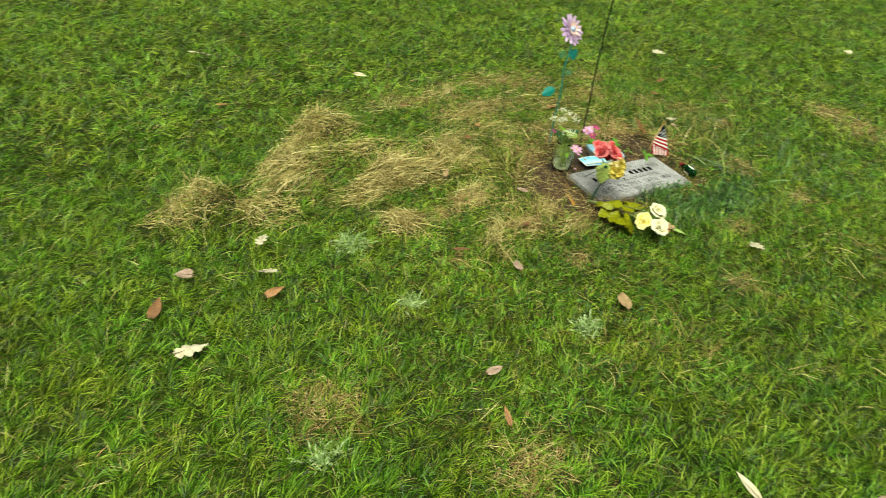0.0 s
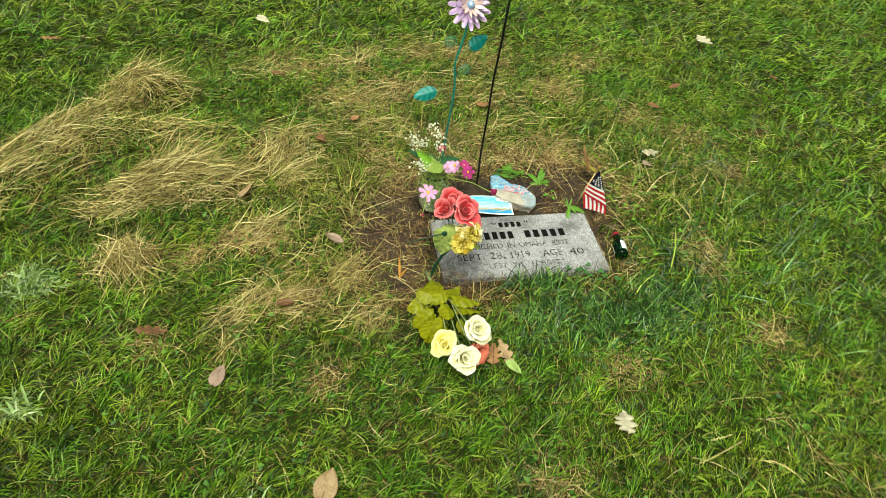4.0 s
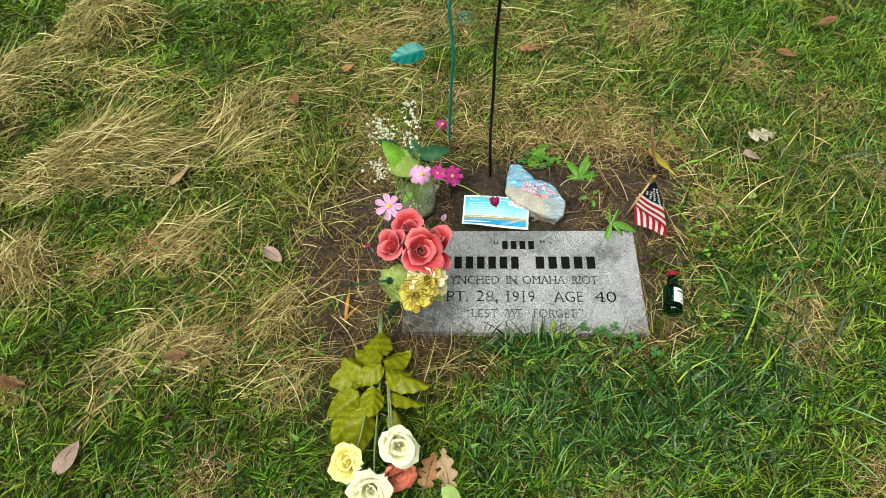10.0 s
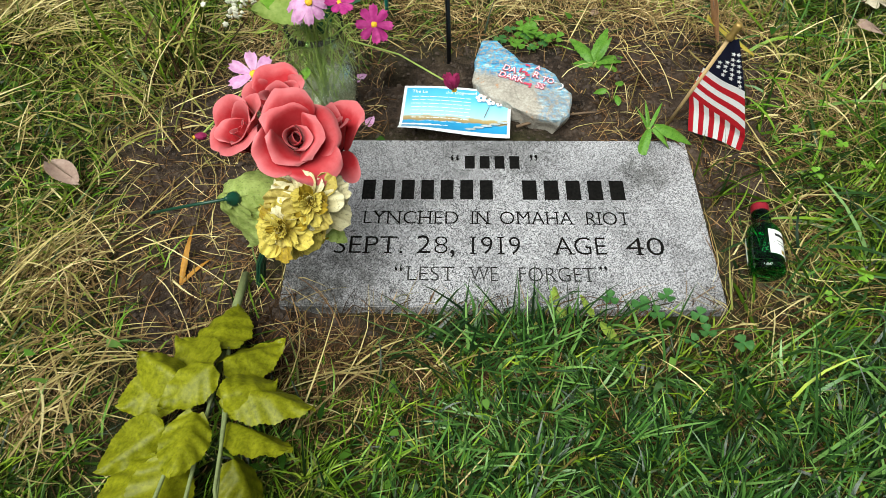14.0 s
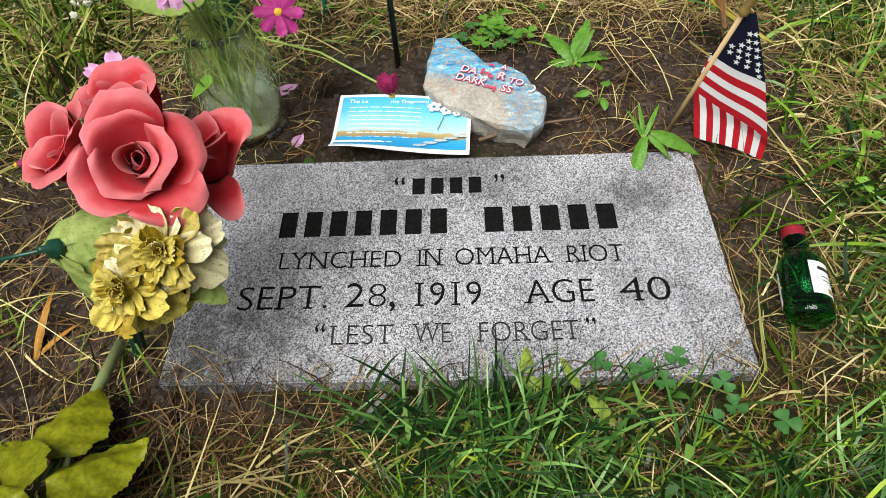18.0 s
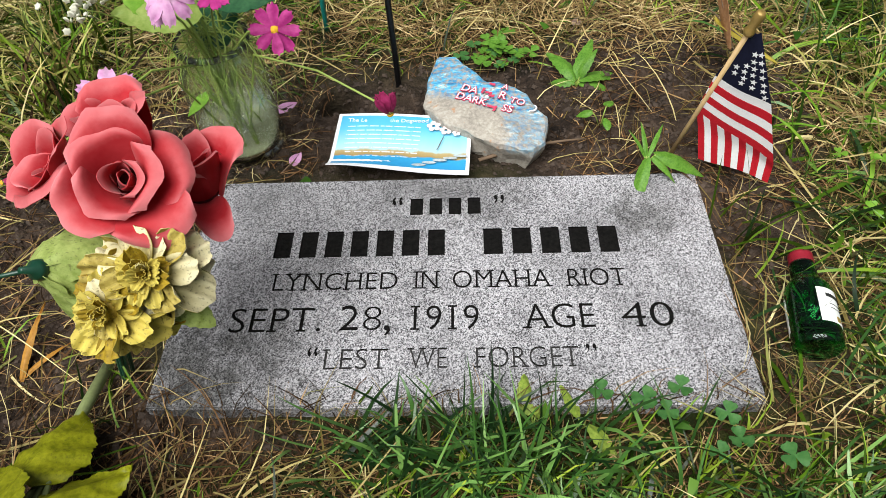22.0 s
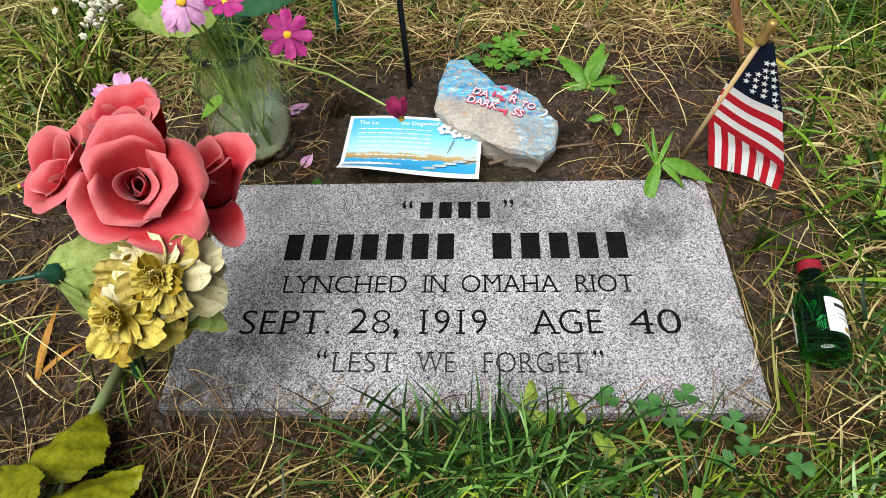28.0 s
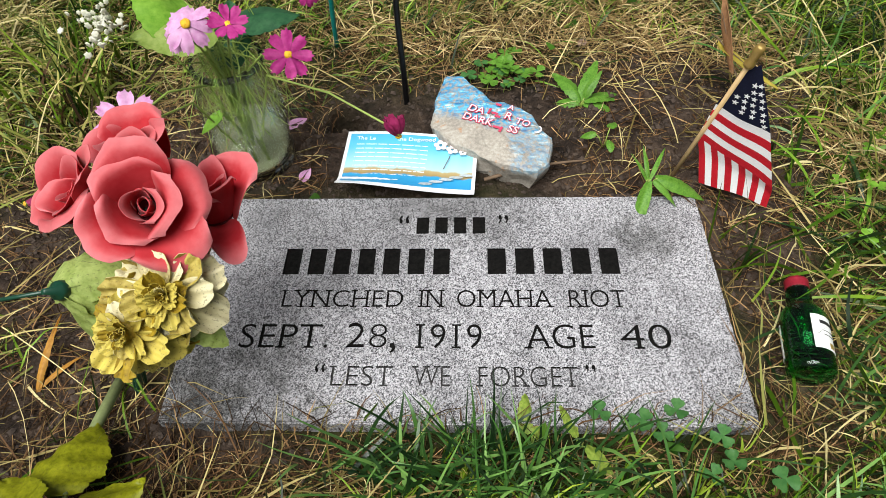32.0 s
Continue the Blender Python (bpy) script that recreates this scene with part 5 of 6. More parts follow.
    for clusters in [[(-0.306, 0.366, 0.236), (-0.302, 0.322, 0.238), (-0.280, 0.328, 0.242)], [(-0.246, 0.390, 0.250), (-0.230, 0.350, 0.250), (-0.236, 0.304, 0.246)], [(-0.304, 0.262, 0.214), (-0.290, 0.242, 0.212)]]:
        sp = thing("white_flower_spray", "spray of tiny white blossoms standing in the jar", "flower", Matrix.Translation(JAR))
        fork = Vector((-0.02, 0.0, 0.13)).lerp(Vector(clusters[0]) - JAR, 0.35)
        part("stem", tube(arc((0, 0, 0.02), fork, 0.0), 0.001, 6), STEM, sp)
        for c in clusters:
            c = Vector(c) - JAR + Vector((0, 0, 0.008))
            part("stem", tube(arc(fork, c, 0.004, (0, 0, 0), 5), 0.0006, 5), STEM, sp)
            for k in range(30):
                p = c + Vector((rng.gauss(0, 0.009), rng.gauss(0, 0.011), rng.gauss(0, 0.006)))
                b = piece("blossom", bud_me, WHITE_BLOOM, sp)
                s = rng.uniform(0.0022, 0.0040)
                b.matrix_basis = Matrix.LocRotScale(p, Euler((rng.uniform(0, 3), rng.uniform(0, 3), 0)), (s, s, s))


jar_flowers()


# ---- garden stake with a metal flower ----
def garden_stake():
    rng = random.Random(2)
    base = Vector((-0.168, 0.55, -0.02))
    t = thing("garden_stake", "teal metal garden stake with a lilac daisy, set in the lawn", "garden ornament", Matrix.Translation(base))
    inv = Matrix.Translation(-base)
    spine = [(-0.168, 0.55, -0.06), (-0.167, 0.55, 0.03), (-0.163, 0.55, 0.10), (-0.158, 0.55, 0.17), (-0.153, 0.55, 0.235), (-0.150, 0.55, 0.30), (-0.153, 0.55, 0.335), (-0.157, 0.55, 0.37), (-0.153, 0.55, 0.405), (-0.143, 0.552, 0.437), (-0.133, 0.556, 0.48), (-0.126, 0.568, 0.52), (-0.123, 0.585, 0.548)]
    part("stem", tube([Vector(p) - base for p in spine], 0.0032, 8), TEAL, t, "wavy teal rod")
    for a, where, turn, tip in [((-0.151, 0.55, 0.30), (-0.215, 0.52, 0.305), 195, 8), ((-0.150, 0.55, 0.415), (-0.108, 0.575, 0.422), 25, -18)]:
        part("leaf_stem", tube([Vector(a) - base, (Vector(a) + Vector(where)) / 2 - base, Vector(where) - base], 0.0014, 6), PALE_STEM, t)
        bm = leaf_sheet(0.070, 0.042, 0.30, 0.15, 0.03, 0.06, 0, rng, 10, 26, 0.0012)
        bm.transform(inv @ pose(*where, 55 if turn < 90 else -55, tip, turn))
        part("leaf", bm, TEAL, t, "teal metal leaf with pressed veins")
    for c, r, start, sign in [((-0.178, 0.55, 0.452), 0.020, -0.5, 1), ((-0.122, 0.553, 0.358), 0.018, 3.6, -1)]:
        pts = []
        for k in range(46):
            f = k / 45
            a = start + sign * f * 4.6 * math.pi * 0.95
            pts.append(Vector(c) + Vector((math.cos(a), 0.1 * math.sin(a), math.sin(a))) * r * (1 - 0.85 * f) - base)
        near = min(spine, key=lambda q: (Vector(q) - base - pts[0]).length)
        part("spiral", tube([Vector(near) - base] + pts, 0.0013, 5), TEAL, t, "thin curled teal wire")
    face = inv @ aim((-0.122, 0.588, 0.548), (0.25, -0.80, 0.50))
    head = part("flower_head", lathe([(0, -0.006), (0.012, -0.006), (0.016, 0.0), (0.0, 0.002)], 16), LILAC, t, "lilac enamelled daisy head")
    head.data.transform(face)
    for n, ln, wd, lift, z, mat in [(15, 0.072, 0.017, 0.05, 0.0, LILAC), (13, 0.054, 0.014, 0.2, 0.004, LILAC), (12, 0.038, 0.011, 0.35, 0.008, LILAC_PALE)]:
        for k in range(n):
            bm = flat_petal(ln * rng.uniform(0.95, 1.05), wd, 0.0, lift, 0.1, rng, 4, 7, 0.45, 0.0009)
            bm.transform(face @ pose(0, 0, z, rng.uniform(-12, 12), rng.uniform(-5, 5), 360 * k / n + z * 900))
            part("petal", bm, mat, head)
    bm = dome(0.014, 0.016, 18)
    bm.transform(face @ Matrix.Translation((0, 0, 0.006)))
    part("flower_centre", bm, SKY_ENAMEL, head, "pale blue domed centre")


garden_stake()


def black_pole():
    pts = [(-0.067 + 0.094 * (k / 24) ** 2.5 + 0.0012 * math.sin(k * 1.3), 0.437 + 0.027 * (k / 24) ** 2.5, -0.06 + 1.25 * k / 24) for k in range(25)]
    base = Vector((-0.067, 0.437, -0.018))
    t = thing("plant_hook", "slim black iron pole pushed into the soil", "garden pole", Matrix.Translation(base))
    part("pole", tube([Vector(p) - base for p in pts], 0.0036, 9), BLACK_IRON, t)


black_pole()


# ---- painted stone ----
def rock_material():
    m = Mat("painted_rock", 0.6)
    raw = m.ramp(m.mix(0.5, m.noise(35, 5), m.noise(280, 4)), (0.3, (0.18, 0.16, 0.14)), (0.55, (0.36, 0.33, 0.28)), (0.75, (0.52, 0.50, 0.45)))
    rust = m.ramp(m.noise(75, 3), (0.66, 0.0), (0.74, 0.8))
    raw = m.mix(rust, raw, (0.42, 0.20, 0.08))
    blue = m.ramp(m.noise(60, 5, 0.7, (0.6, 2.2, 1)), (0.34, (0.012, 0.10, 0.26)), (0.50, (0.05, 0.31, 0.54)), (0.57, (0.14, 0.46, 0.66)), (0.64, (0.70, 0.82, 0.88)))
    thin = m.math("MULTIPLY", m.attr("paint"), m.ramp(m.noise(190, 4), (0.38, 0.0), (0.56, 1.0)))
    m.color(m.mix(thin, raw, blue)).bump(m.mix(0.5, m.noise(60, 6), m.noise(300, 3)), 0.6, 0.002)
    return m.m


def painted_rock():
    rim = [(-0.031, 0.366), (-0.027, 0.410), (-0.016, 0.452), (0.004, 0.448), (0.027, 0.421), (0.042, 0.398), (0.066, 0.390), (0.088, 0.374), (0.108, 0.338), (0.103, 0.300), (0.088, 0.285), (0.050, 0.297), (0.001, 0.325), (-0.024, 0.344)]
    c = Vector((0.035, 0.362, 0))
    n, rings = 84, [(0.86, -0.024), (0.93, -0.010), (0.985, 0.004), (1.0, 0.012), (0.985, 0.0165), (0.95, 0.0185), (0.86, 0.0195), (0.74, 0.0205), (0.6, 0.021), (0.45, 0.0215), (0.3, 0.0215), (0.15, 0.0215)]
    bm = bmesh.new()
    layers = []
    for f, z in rings:
        row = []
        for k in range(n):
            s = k / n * len(rim)
            i, w = int(s) % len(rim), s - int(s)
            p = Vector((*rim[i], 0)).lerp(Vector((*rim[(i + 1) % len(rim)], 0)), w)
            q = c + (p - c) * f
            d = noise.noise(Vector((q.x * 45, q.y * 45, z * 60))) * 0.0030 + noise.noise(Vector((q.x * 140, q.y * 140, z * 140))) * 0.0012
            tilt = 0.03 * (q.y - 0.36)
            row.append(bm.verts.new((q.x + d, q.y + d, z + d + tilt * (z > -0.01))))
        layers.append(row)
    for a, b in zip(layers, layers[1:]):
        for k in range(n):
            bm.faces.new((a[k], a[(k + 1) % n], b[(k + 1) % n], b[k]))
    bm.faces.new(layers[-1])
    bm.faces.new(layers[0][::-1])
    bmesh.ops.recalc_face_normals(bm, faces=bm.faces)
    rock = part("painted_rock", bm, rock_material())
    tagged(rock, "flat fieldstone painted blue with white and pink lettering", "rock")
    co = np.array([v.co[:] for v in rock.data.vertices])
    # the paint keeps to the upper face, off the lower edge
    line = (co[:, 1] - 0.362) + 0.42 * (co[:, 0] - 0.035)
    on = np.clip((line + 0.012) * 90, 0, 1) * (co[:, 2] > 0.010)
    on = np.maximum(on * np.clip(1.25 - (co[:, 0] - 0.0) * 5, 0.25, 1), 0.45 * (co[:, 0] > 0.06) * (co[:, 2] > 0.008))
    a = rock.data.attributes.new("paint", "FLOAT", "POINT")
    a.data.foreach_set("value", on.astype(np.float32))
    pink = plain("pink_red_paint", (0.50, 0.05, 0.10), 0.5, vary=0.3, scale=300)
    chalk = plain("chalky_white_paint", (0.72, 0.68, 0.70), 0.6, vary=0.2, scale=300)
    ink = plain("dark_blue_paint", (0.05, 0.07, 0.2), 0.6, vary=0.3, scale=300)
    slope = 0.03

    def at(x, y, up):
        return Matrix.Translation((x - 0.006, y - 0.003, 0.0236 + slope * (y - 0.36) + up)) @ pose(0, 0, 0, 5, 0, -24)

    for text, x, y, size in [("DA", 0.026, 0.377, 0.015), ("R", 0.0625, 0.364, 0.016), ("TO", 0.079, 0.354, 0.013), ("A", 0.067, 0.380, 0.011), ("DARK", 0.0275, 0.360, 0.0145), ("SS", 0.067, 0.342, 0.0145)]:
        words("lettering", text, size, pink, rock, at(x, y, 0.0004), 0.0003, 0.95, 0.05, label="pink outlined painted letters")
        words("lettering", text, size, chalk, rock, at(x, y, 0.0007), 0.0003, 0.95, -0.005, label="white painted letters")
    for x, y, w, h in [(0.043, 0.378, 0.003, 0.009), (0.049, 0.374, 0.008, 0.003), (0.052, 0.3685, 0.007, 0.003), (0.0505, 0.3505, 0.009, 0.003), (0.055, 0.347, 0.003, 0.008), (0.054, 0.3885, 0.007, 0.003)]:
        bm = box(-w / 2, w / 2, -h / 2, h / 2, 0, 0.0006)
        bm.transform(at(x, y, 0.0006))
        part("worn_lettering", bm, pink, rock, "worn pink lettering")
    bm = tube([(0.005 * math.cos(a), 0.005 * math.sin(a), 0) for a in [-1.9 + 0.35 * k for k in range(11)]], [0.0002, 0.0007, 0.001, 0.0012, 0.0013, 0.0013, 0.0012, 0.001, 0.0008, 0.0006, 0.0002], 5)
    bm.transform(at(0.096, 0.348, -0.0005))
    part("painted_crescent", bm, chalk, rock, "small white painted crescent")


painted_rock()


# ---- printed card ----
def card_material():
    m = Mat("printed_card", 0.3)
    sep = m.t.nodes.new("ShaderNodeSeparateXYZ")
    m.t.links.new(m.co, sep.inputs[0])
    y = m.math("ADD", sep.outputs[1], m.math("MULTIPLY", m.noise(60, 3, 0.5, (1, 0.3, 1)), 0.012))
    sky_ = m.ramp(m.math("MULTIPLY", y, 10.0), (0.0, (0.02, 0.22, 0.48)), (0.27, (0.04, 0.33, 0.62)), (0.29, (0.36, 0.26, 0.10)), (0.35, (0.46, 0.36, 0.17)), (0.38, (0.44, 0.74, 0.82)), (0.7, (0.12, 0.52, 0.74)), (1.0, (0.05, 0.38, 0.66)))
    m.color(sky_)
    m.b.inputs["Coat Weight"].default_value = 0.3
    return m.m


def printed_card():
    t = thing("printed_card", "glossy white-bordered card printed with a blue seaside picture", "card", pose(-0.133, 0.272, 0.004, 3, 0, -3.5))
    w, d = 0.152, 0.088

    def place(u, v):
        x, y = (u + 1) / 2 * w, v * d
        return (x, y, 0.010 * math.exp(-((v) / 0.10) ** 2) * math.exp(-((u + 1) / 0.8) ** 2) + 0.002 * math.sin(2.5 * (u + 1)))

    def sheet_at(x0, x1, y0, y1, up):
        def q(u, v):
            x, y = x0 + (u + 1) / 2 * (x1 - x0), y0 + v * (y1 - y0)
            p = place(2 * x / w - 1, y / d)
            return (p[0], p[1], p[2] + up)
        return q

    part("card", slab(sheet(14, 10, place), 0.0008), PAPER, t, "white card")
    part("picture", slab(sheet(14, 10, sheet_at(0.004, w - 0.004, 0.006, d - 0.004, 0.0007)), 0.0003), card_material(), t, "printed blue sky, sand and sea")
    words("title", "The Legend of the Dogwood", 0.0078, INK_WHITE, t, Matrix.Translation((0.012, d - 0.014, 0.0026)), 0.0002, 1.0, 0.003, "LEFT", "white printed title")
    rng = random.Random(3)
    # lines too small to read
    for k in range(8):
        y0 = d - 0.0215 - 0.0066 * k
        x = 0.013
        while x < 0.098:
            wide = min(rng.uniform(0.006, 0.018), 0.104 - x)
            part("printed_line", slab(sheet(4, 1, sheet_at(x, x + wide, y0, y0 + 0.0013, 0.0010)), 0.0001), INK_WHITE, t)
            x += wide + 0.0018
    blossom = plain("printed_petal", (0.80, 0.66, 0.66), 0.35, vary=0.2, scale=500)
    dark = plain("printed_dark", (0.10, 0.05, 0.05), 0.35)
    for cx, cy, r in [(0.110, 0.068, 0.010), (0.124, 0.062, 0.009), (0.136, 0.058, 0.006)]:
        for k in range(5):
            bm = bmesh.new()
            bmesh.ops.create_circle(bm, cap_ends=True, radius=r * 0.32, segments=12)
            bmesh.ops.solidify(bm, geom=bm.faces[:], thickness=0.0002)
            bm.transform(Matrix.Translation((cx + 0.5 * r * math.cos(1.257 * k + 0.5), cy + 0.5 * r * math.sin(1.257 * k + 0.5), 0.0031 + 0.00005 * k)))
            part("printed_petal", bm, blossom, t)
    part("printed_twig", tube([(0.122, 0.052, 0.0028), (0.119, 0.042, 0.0028), (0.116, 0.032, 0.0028)], 0.0005, 4), dark, t)
    surf = plain("printed_surf", (0.40, 0.46, 0.48), 0.35, vary=0.5, scale=300)
    for k in range(5):
        bm = bmesh.new()
        bmesh.ops.create_circle(bm, cap_ends=True, radius=1, segments=10)
        bmesh.ops.solidify(bm, geom=bm.faces[:], thickness=0.02)
        bm.transform(Matrix.Translation((0.098 + 0.011 * k, 0.010 + 0.0035 * k, 0.0024)) @ Matrix.Diagonal((0.008, 0.0018, 0.01, 1)))
        part("printed_surf", bm, surf, t)


printed_card()


# ---- small flag ----
def small_flag():
    base, top = Vector((0.2400, 0.3060, -0.0200)), Vector((0.2640, 0.2695, 0.1640))
    t = thing("small_flag", "small cloth flag with stripes and stars on a wooden stick", "flag", Matrix.Translation(base))
    up = (top - base).normalized()
    part("stick", tube([Vector((0, 0, 0)) - up * 0.03, top - base], 0.0024, 8), DOWEL, t, "pale wooden dowel")
    bm = lathe([(0.0026, -0.002), (0.0048, 0.0), (0.0052, 0.004), (0.0036, 0.007), (0.0042, 0.012), (0.0050, 0.018), (0.0044, 0.023), (0.0030, 0.0245), (0, 0.0245)], 16)
    bm.transform(aim(top - base - up * 0.006, up))
    part("finial", bm, BRASS, t, "gold-painted spear tip")
    A, B, C = Vector((0.2653, 0.2689, 0.1615)), Vector((0.2526, 0.2839, 0.1049)), Vector((0.2487, 0.2917, 0.0580))
    R0, D, E = Vector((0.2714, 0.2648, 0.1613)), Vector((0.2990, 0.2535, 0.0909)), Vector((0.3213, 0.2447, 0.0263))
    L, H = Vector((0.2600, 0.2780, 0.0000)), Vector((0.3235, 0.2430, 0.0000))
    n = Vector((-0.567, -0.819, -0.088))

    def cloth(a, b, c, d, v0, v1, f0=0.0, f1=1.0, out=0.0, nu=10, nv=8):
        """A piece of cloth between the corners a, b (near the stick, far) and d, c below them."""
        def q(u, v):
            f = (u + 1) / 2
            p = a.lerp(b, f).lerp(d.lerp(c, f), v)
            g, w = f0 + f * (f1 - f0), v0 + v * (v1 - v0)
            return p + n * (0.0035 * math.sin(5.0 * g + 1.2 * w) * g + out * min(1.0, 3 * (w - 1) if w > 1 else 0)) - base
        return slab(sheet(nu, nv, q), 0.0004)

    can = part("canton", cloth(A, R0, D, B, -1.0, 0.0, 0, 1, 0, 12, 12), FLAG_BLUE, t, "navy blue canton")
    for k in range(6):
        part("stripe", cloth(B.lerp(C, k / 6), D.lerp(E, k / 6), D.lerp(E, (k + 1) / 6), B.lerp(C, (k + 1) / 6), k / 6, (k + 1) / 6, 0, 1, 0, 12, 3), (FLAG_WHITE, FLAG_RED)[k % 2], t)
    # the part that hangs behind the fold, its stripes running down
    for k in range(11):
        f, g = k / 11, (k + 1) / 11
        part("stripe", cloth(C.lerp(E, f), C.lerp(E, g), L.lerp(H, g), L.lerp(H, f), 1.0, 2.0, f, g, -0.004, 3, 8), (FLAG_RED, FLAG_WHITE)[k % 2], t)
    star = bmesh.new()
    vs = [star.verts.new(((1 if k % 2 == 0 else 0.4) * math.sin(math.pi * k / 5), (1 if k % 2 == 0 else 0.4) * math.cos(math.pi * k / 5), 0)) for k in range(10)]
    star.faces.new(vs)
    slab(star, 0.12)
    me = bpy.data.meshes.new("star")
    star.to_mesh(me)
    star.free()
    face = n.to_track_quat("Z", "Y")
    for row, (v, count) in enumerate([(0.30, 2), (0.42, 2), (0.53, 3), (0.64, 4), (0.75, 4), (0.85, 3), (0.94, 1)]):
        for k in range(count):
            f = 0.90 - 0.21 * k - 0.02 * (row % 2)
            p = A.lerp(R0, f).lerp(B.lerp(D, f), v)
            p = p + n * (0.0035 * math.sin(5.0 * f + 1.2 * (v - 1)) * f + 0.0009) - base
            s = piece("star", me, FLAG_WHITE, can)
            s.matrix_basis = Matrix.LocRotScale(p, face, (0.0033, 0.0033, 0.003))


small_flag()


# ---- small bottle ----
def small_bottle():
    green = glass_material("green_glass", (0.05, 0.54, 0.15), 0.03)
    cap, foot = Vector((0.322, 0.144, 0.006)), Vector((0.307, 0.044, 0.004))
    ln = (cap - foot).length
    t = thing("small_bottle", "small green glass bottle with a red cap, lying in grass", "bottle", aim(foot, cap - foot, 0))
    r = 0.0200
    out = [(0, 0.002), (r * 0.75, 0), (r * 0.95, 0.002), (r, 0.006), (r, 0.052), (r * 0.96, 0.060), (r * 0.78, 0.067), (r * 0.60, 0.071), (0.0115, 0.076), (0.0108, 0.088), (0.0100, 0.094)]
    inner = [(0.0080, 0.094), (0.0088, 0.088), (0.0090, 0.078), (r * 0.7, 0.064), (r * 0.88, 0.054), (r * 0.88, 0.006), (0, 0.005)]
    g = part("glass", lathe(out + inner, 36), green, t, "green glass")
    bm = lathe([(0.0101, ln - 0.013), (0.0104, ln - 0.013), (0.0108, ln - 0.010), (0.0102, ln - 0.0085), (0.0108, ln - 0.007), (0.0102, ln - 0.0055), (0.0108, ln - 0.004), (0.0106, ln - 0.001), (0.0092, ln), (0, ln)], 24)
    part("cap", bm, plain("red_metal_cap", (0.30, 0.015, 0.03), 0.4, 0.3, vary=0.2, scale=200), t, "red ridged metal cap")
    white = plain("white_label", (0.78, 0.80, 0.78), 0.5, vary=0.08)
    black = plain("black_print", (0.02, 0.02, 0.02), 0.5)
    gold = plain("gold_print", (0.5, 0.36, 0.1), 0.4, 0.5)

    def wrap(a0, a1, z0, z1, up):
        return slab(sheet(14, 4, lambda u, v: ((r + up) * math.cos(radians(a0 + (u + 1) / 2 * (a1 - a0))), (r + up) * math.sin(radians(a0 + (u + 1) / 2 * (a1 - a0))), z0 + v * (z1 - z0))), 0.0002)

    a = 132
    lab = part("label", wrap(a - 48, a + 48, 0.018, 0.052, 0.0004), white, t, "white paper label")
    part("brand_bar", wrap(a - 28, a + 28, 0.043, 0.0465, 0.0007), black, lab)
    for k in range(2):
        part("printed_line", wrap(a - 22, a + 26 - 7 * k, 0.036 - 0.004 * k, 0.0366 - 0.004 * k, 0.0007), black, lab)
    part("seal", wrap(a - 8, a + 8, 0.020, 0.025, 0.0007), gold, lab)
    part("back_label", wrap(a + 140, a + 225, 0.016, 0.05, 0.0004), white, t, "white paper label")


small_bottle()


# ---- fallen leaves ----
LEAF_TAN = petal_material("tan_dead_leaf", (0.27, 0.17, 0.085), (0.46, 0.33, 0.19), 0.6, 0.15, 0.3)
LEAF_PALE = petal_material("pale_dead_leaf", (0.38, 0.33, 0.22), (0.62, 0.57, 0.44), 0.6, 0.15, 0.2)
LEAF_BROWN = petal_material("brown_dead_leaf", (0.10, 0.05, 0.025), (0.26, 0.13, 0.06), 0.6, 0.1, 0.3)
LEAF_RUST = petal_material("rust_dead_leaf", (0.24, 0.11, 0.05), (0.42, 0.23, 0.11), 0.6, 0.15, 0.3)
LEAF_GOLD = petal_material("yellowing_leaf", (0.36, 0.30, 0.03), (0.50, 0.40, 0.07), 0.5, 0.2, 0.3)
LEAF_AMBER = petal_material("amber_dry_blade", (0.34, 0.15, 0.02), (0.52, 0.27, 0.05), 0.5, 0.2, 0.2)
LEAF_ROSY = petal_material("rosy_dead_leaf", (0.28, 0.18, 0.14), (0.42, 0.31, 0.25), 0.6, 0.15, 0.2)
LEAF_LIME = petal_material("light_green_leaf", (0.28, 0.42, 0.10), (0.44, 0.56, 0.20), 0.5, 0.25)
BINDWEED = petal_material("bindweed_leaf", (0.16, 0.27, 0.03), (0.36, 0.46, 0.08), 0.45, 0.3, 0.4, 90)


def dead_leaf(x, y, turn, ln, wd, mat, lobes, label, up=0.035, lean=0, roll_by=0, seed=0, name="fallen_leaf"):
    rng = random.Random(seed)
    t = thing(name, label, name.split("_")[1], pose(x, y, float(height(x, y)) + up, roll_by, lean, turn), "fallen leaves")
    bm = leaf_sheet(ln, wd, rng.uniform(-0.3, 0.1), rng.uniform(-0.1, 0.15), 0.02, 0.015, lobes, rng, 8, 24, 0.0006, rng.uniform(0.06, 0.14))
    bm.transform(Matrix.Translation((-ln / 2, 0, 0)))
    part("blade", bm, mat, t)
    part("stalk", tube([(-ln * 0.5 - 0.018, 0.003, 0.002), (-ln * 0.5 - 0.008, 0.001, 0.003), (-ln * 0.45, 0, 0.001), (ln * 0.3, 0, 0.0008)], [0.0009, 0.0009, 0.0009, 0.0004], 5), TWIG, t)


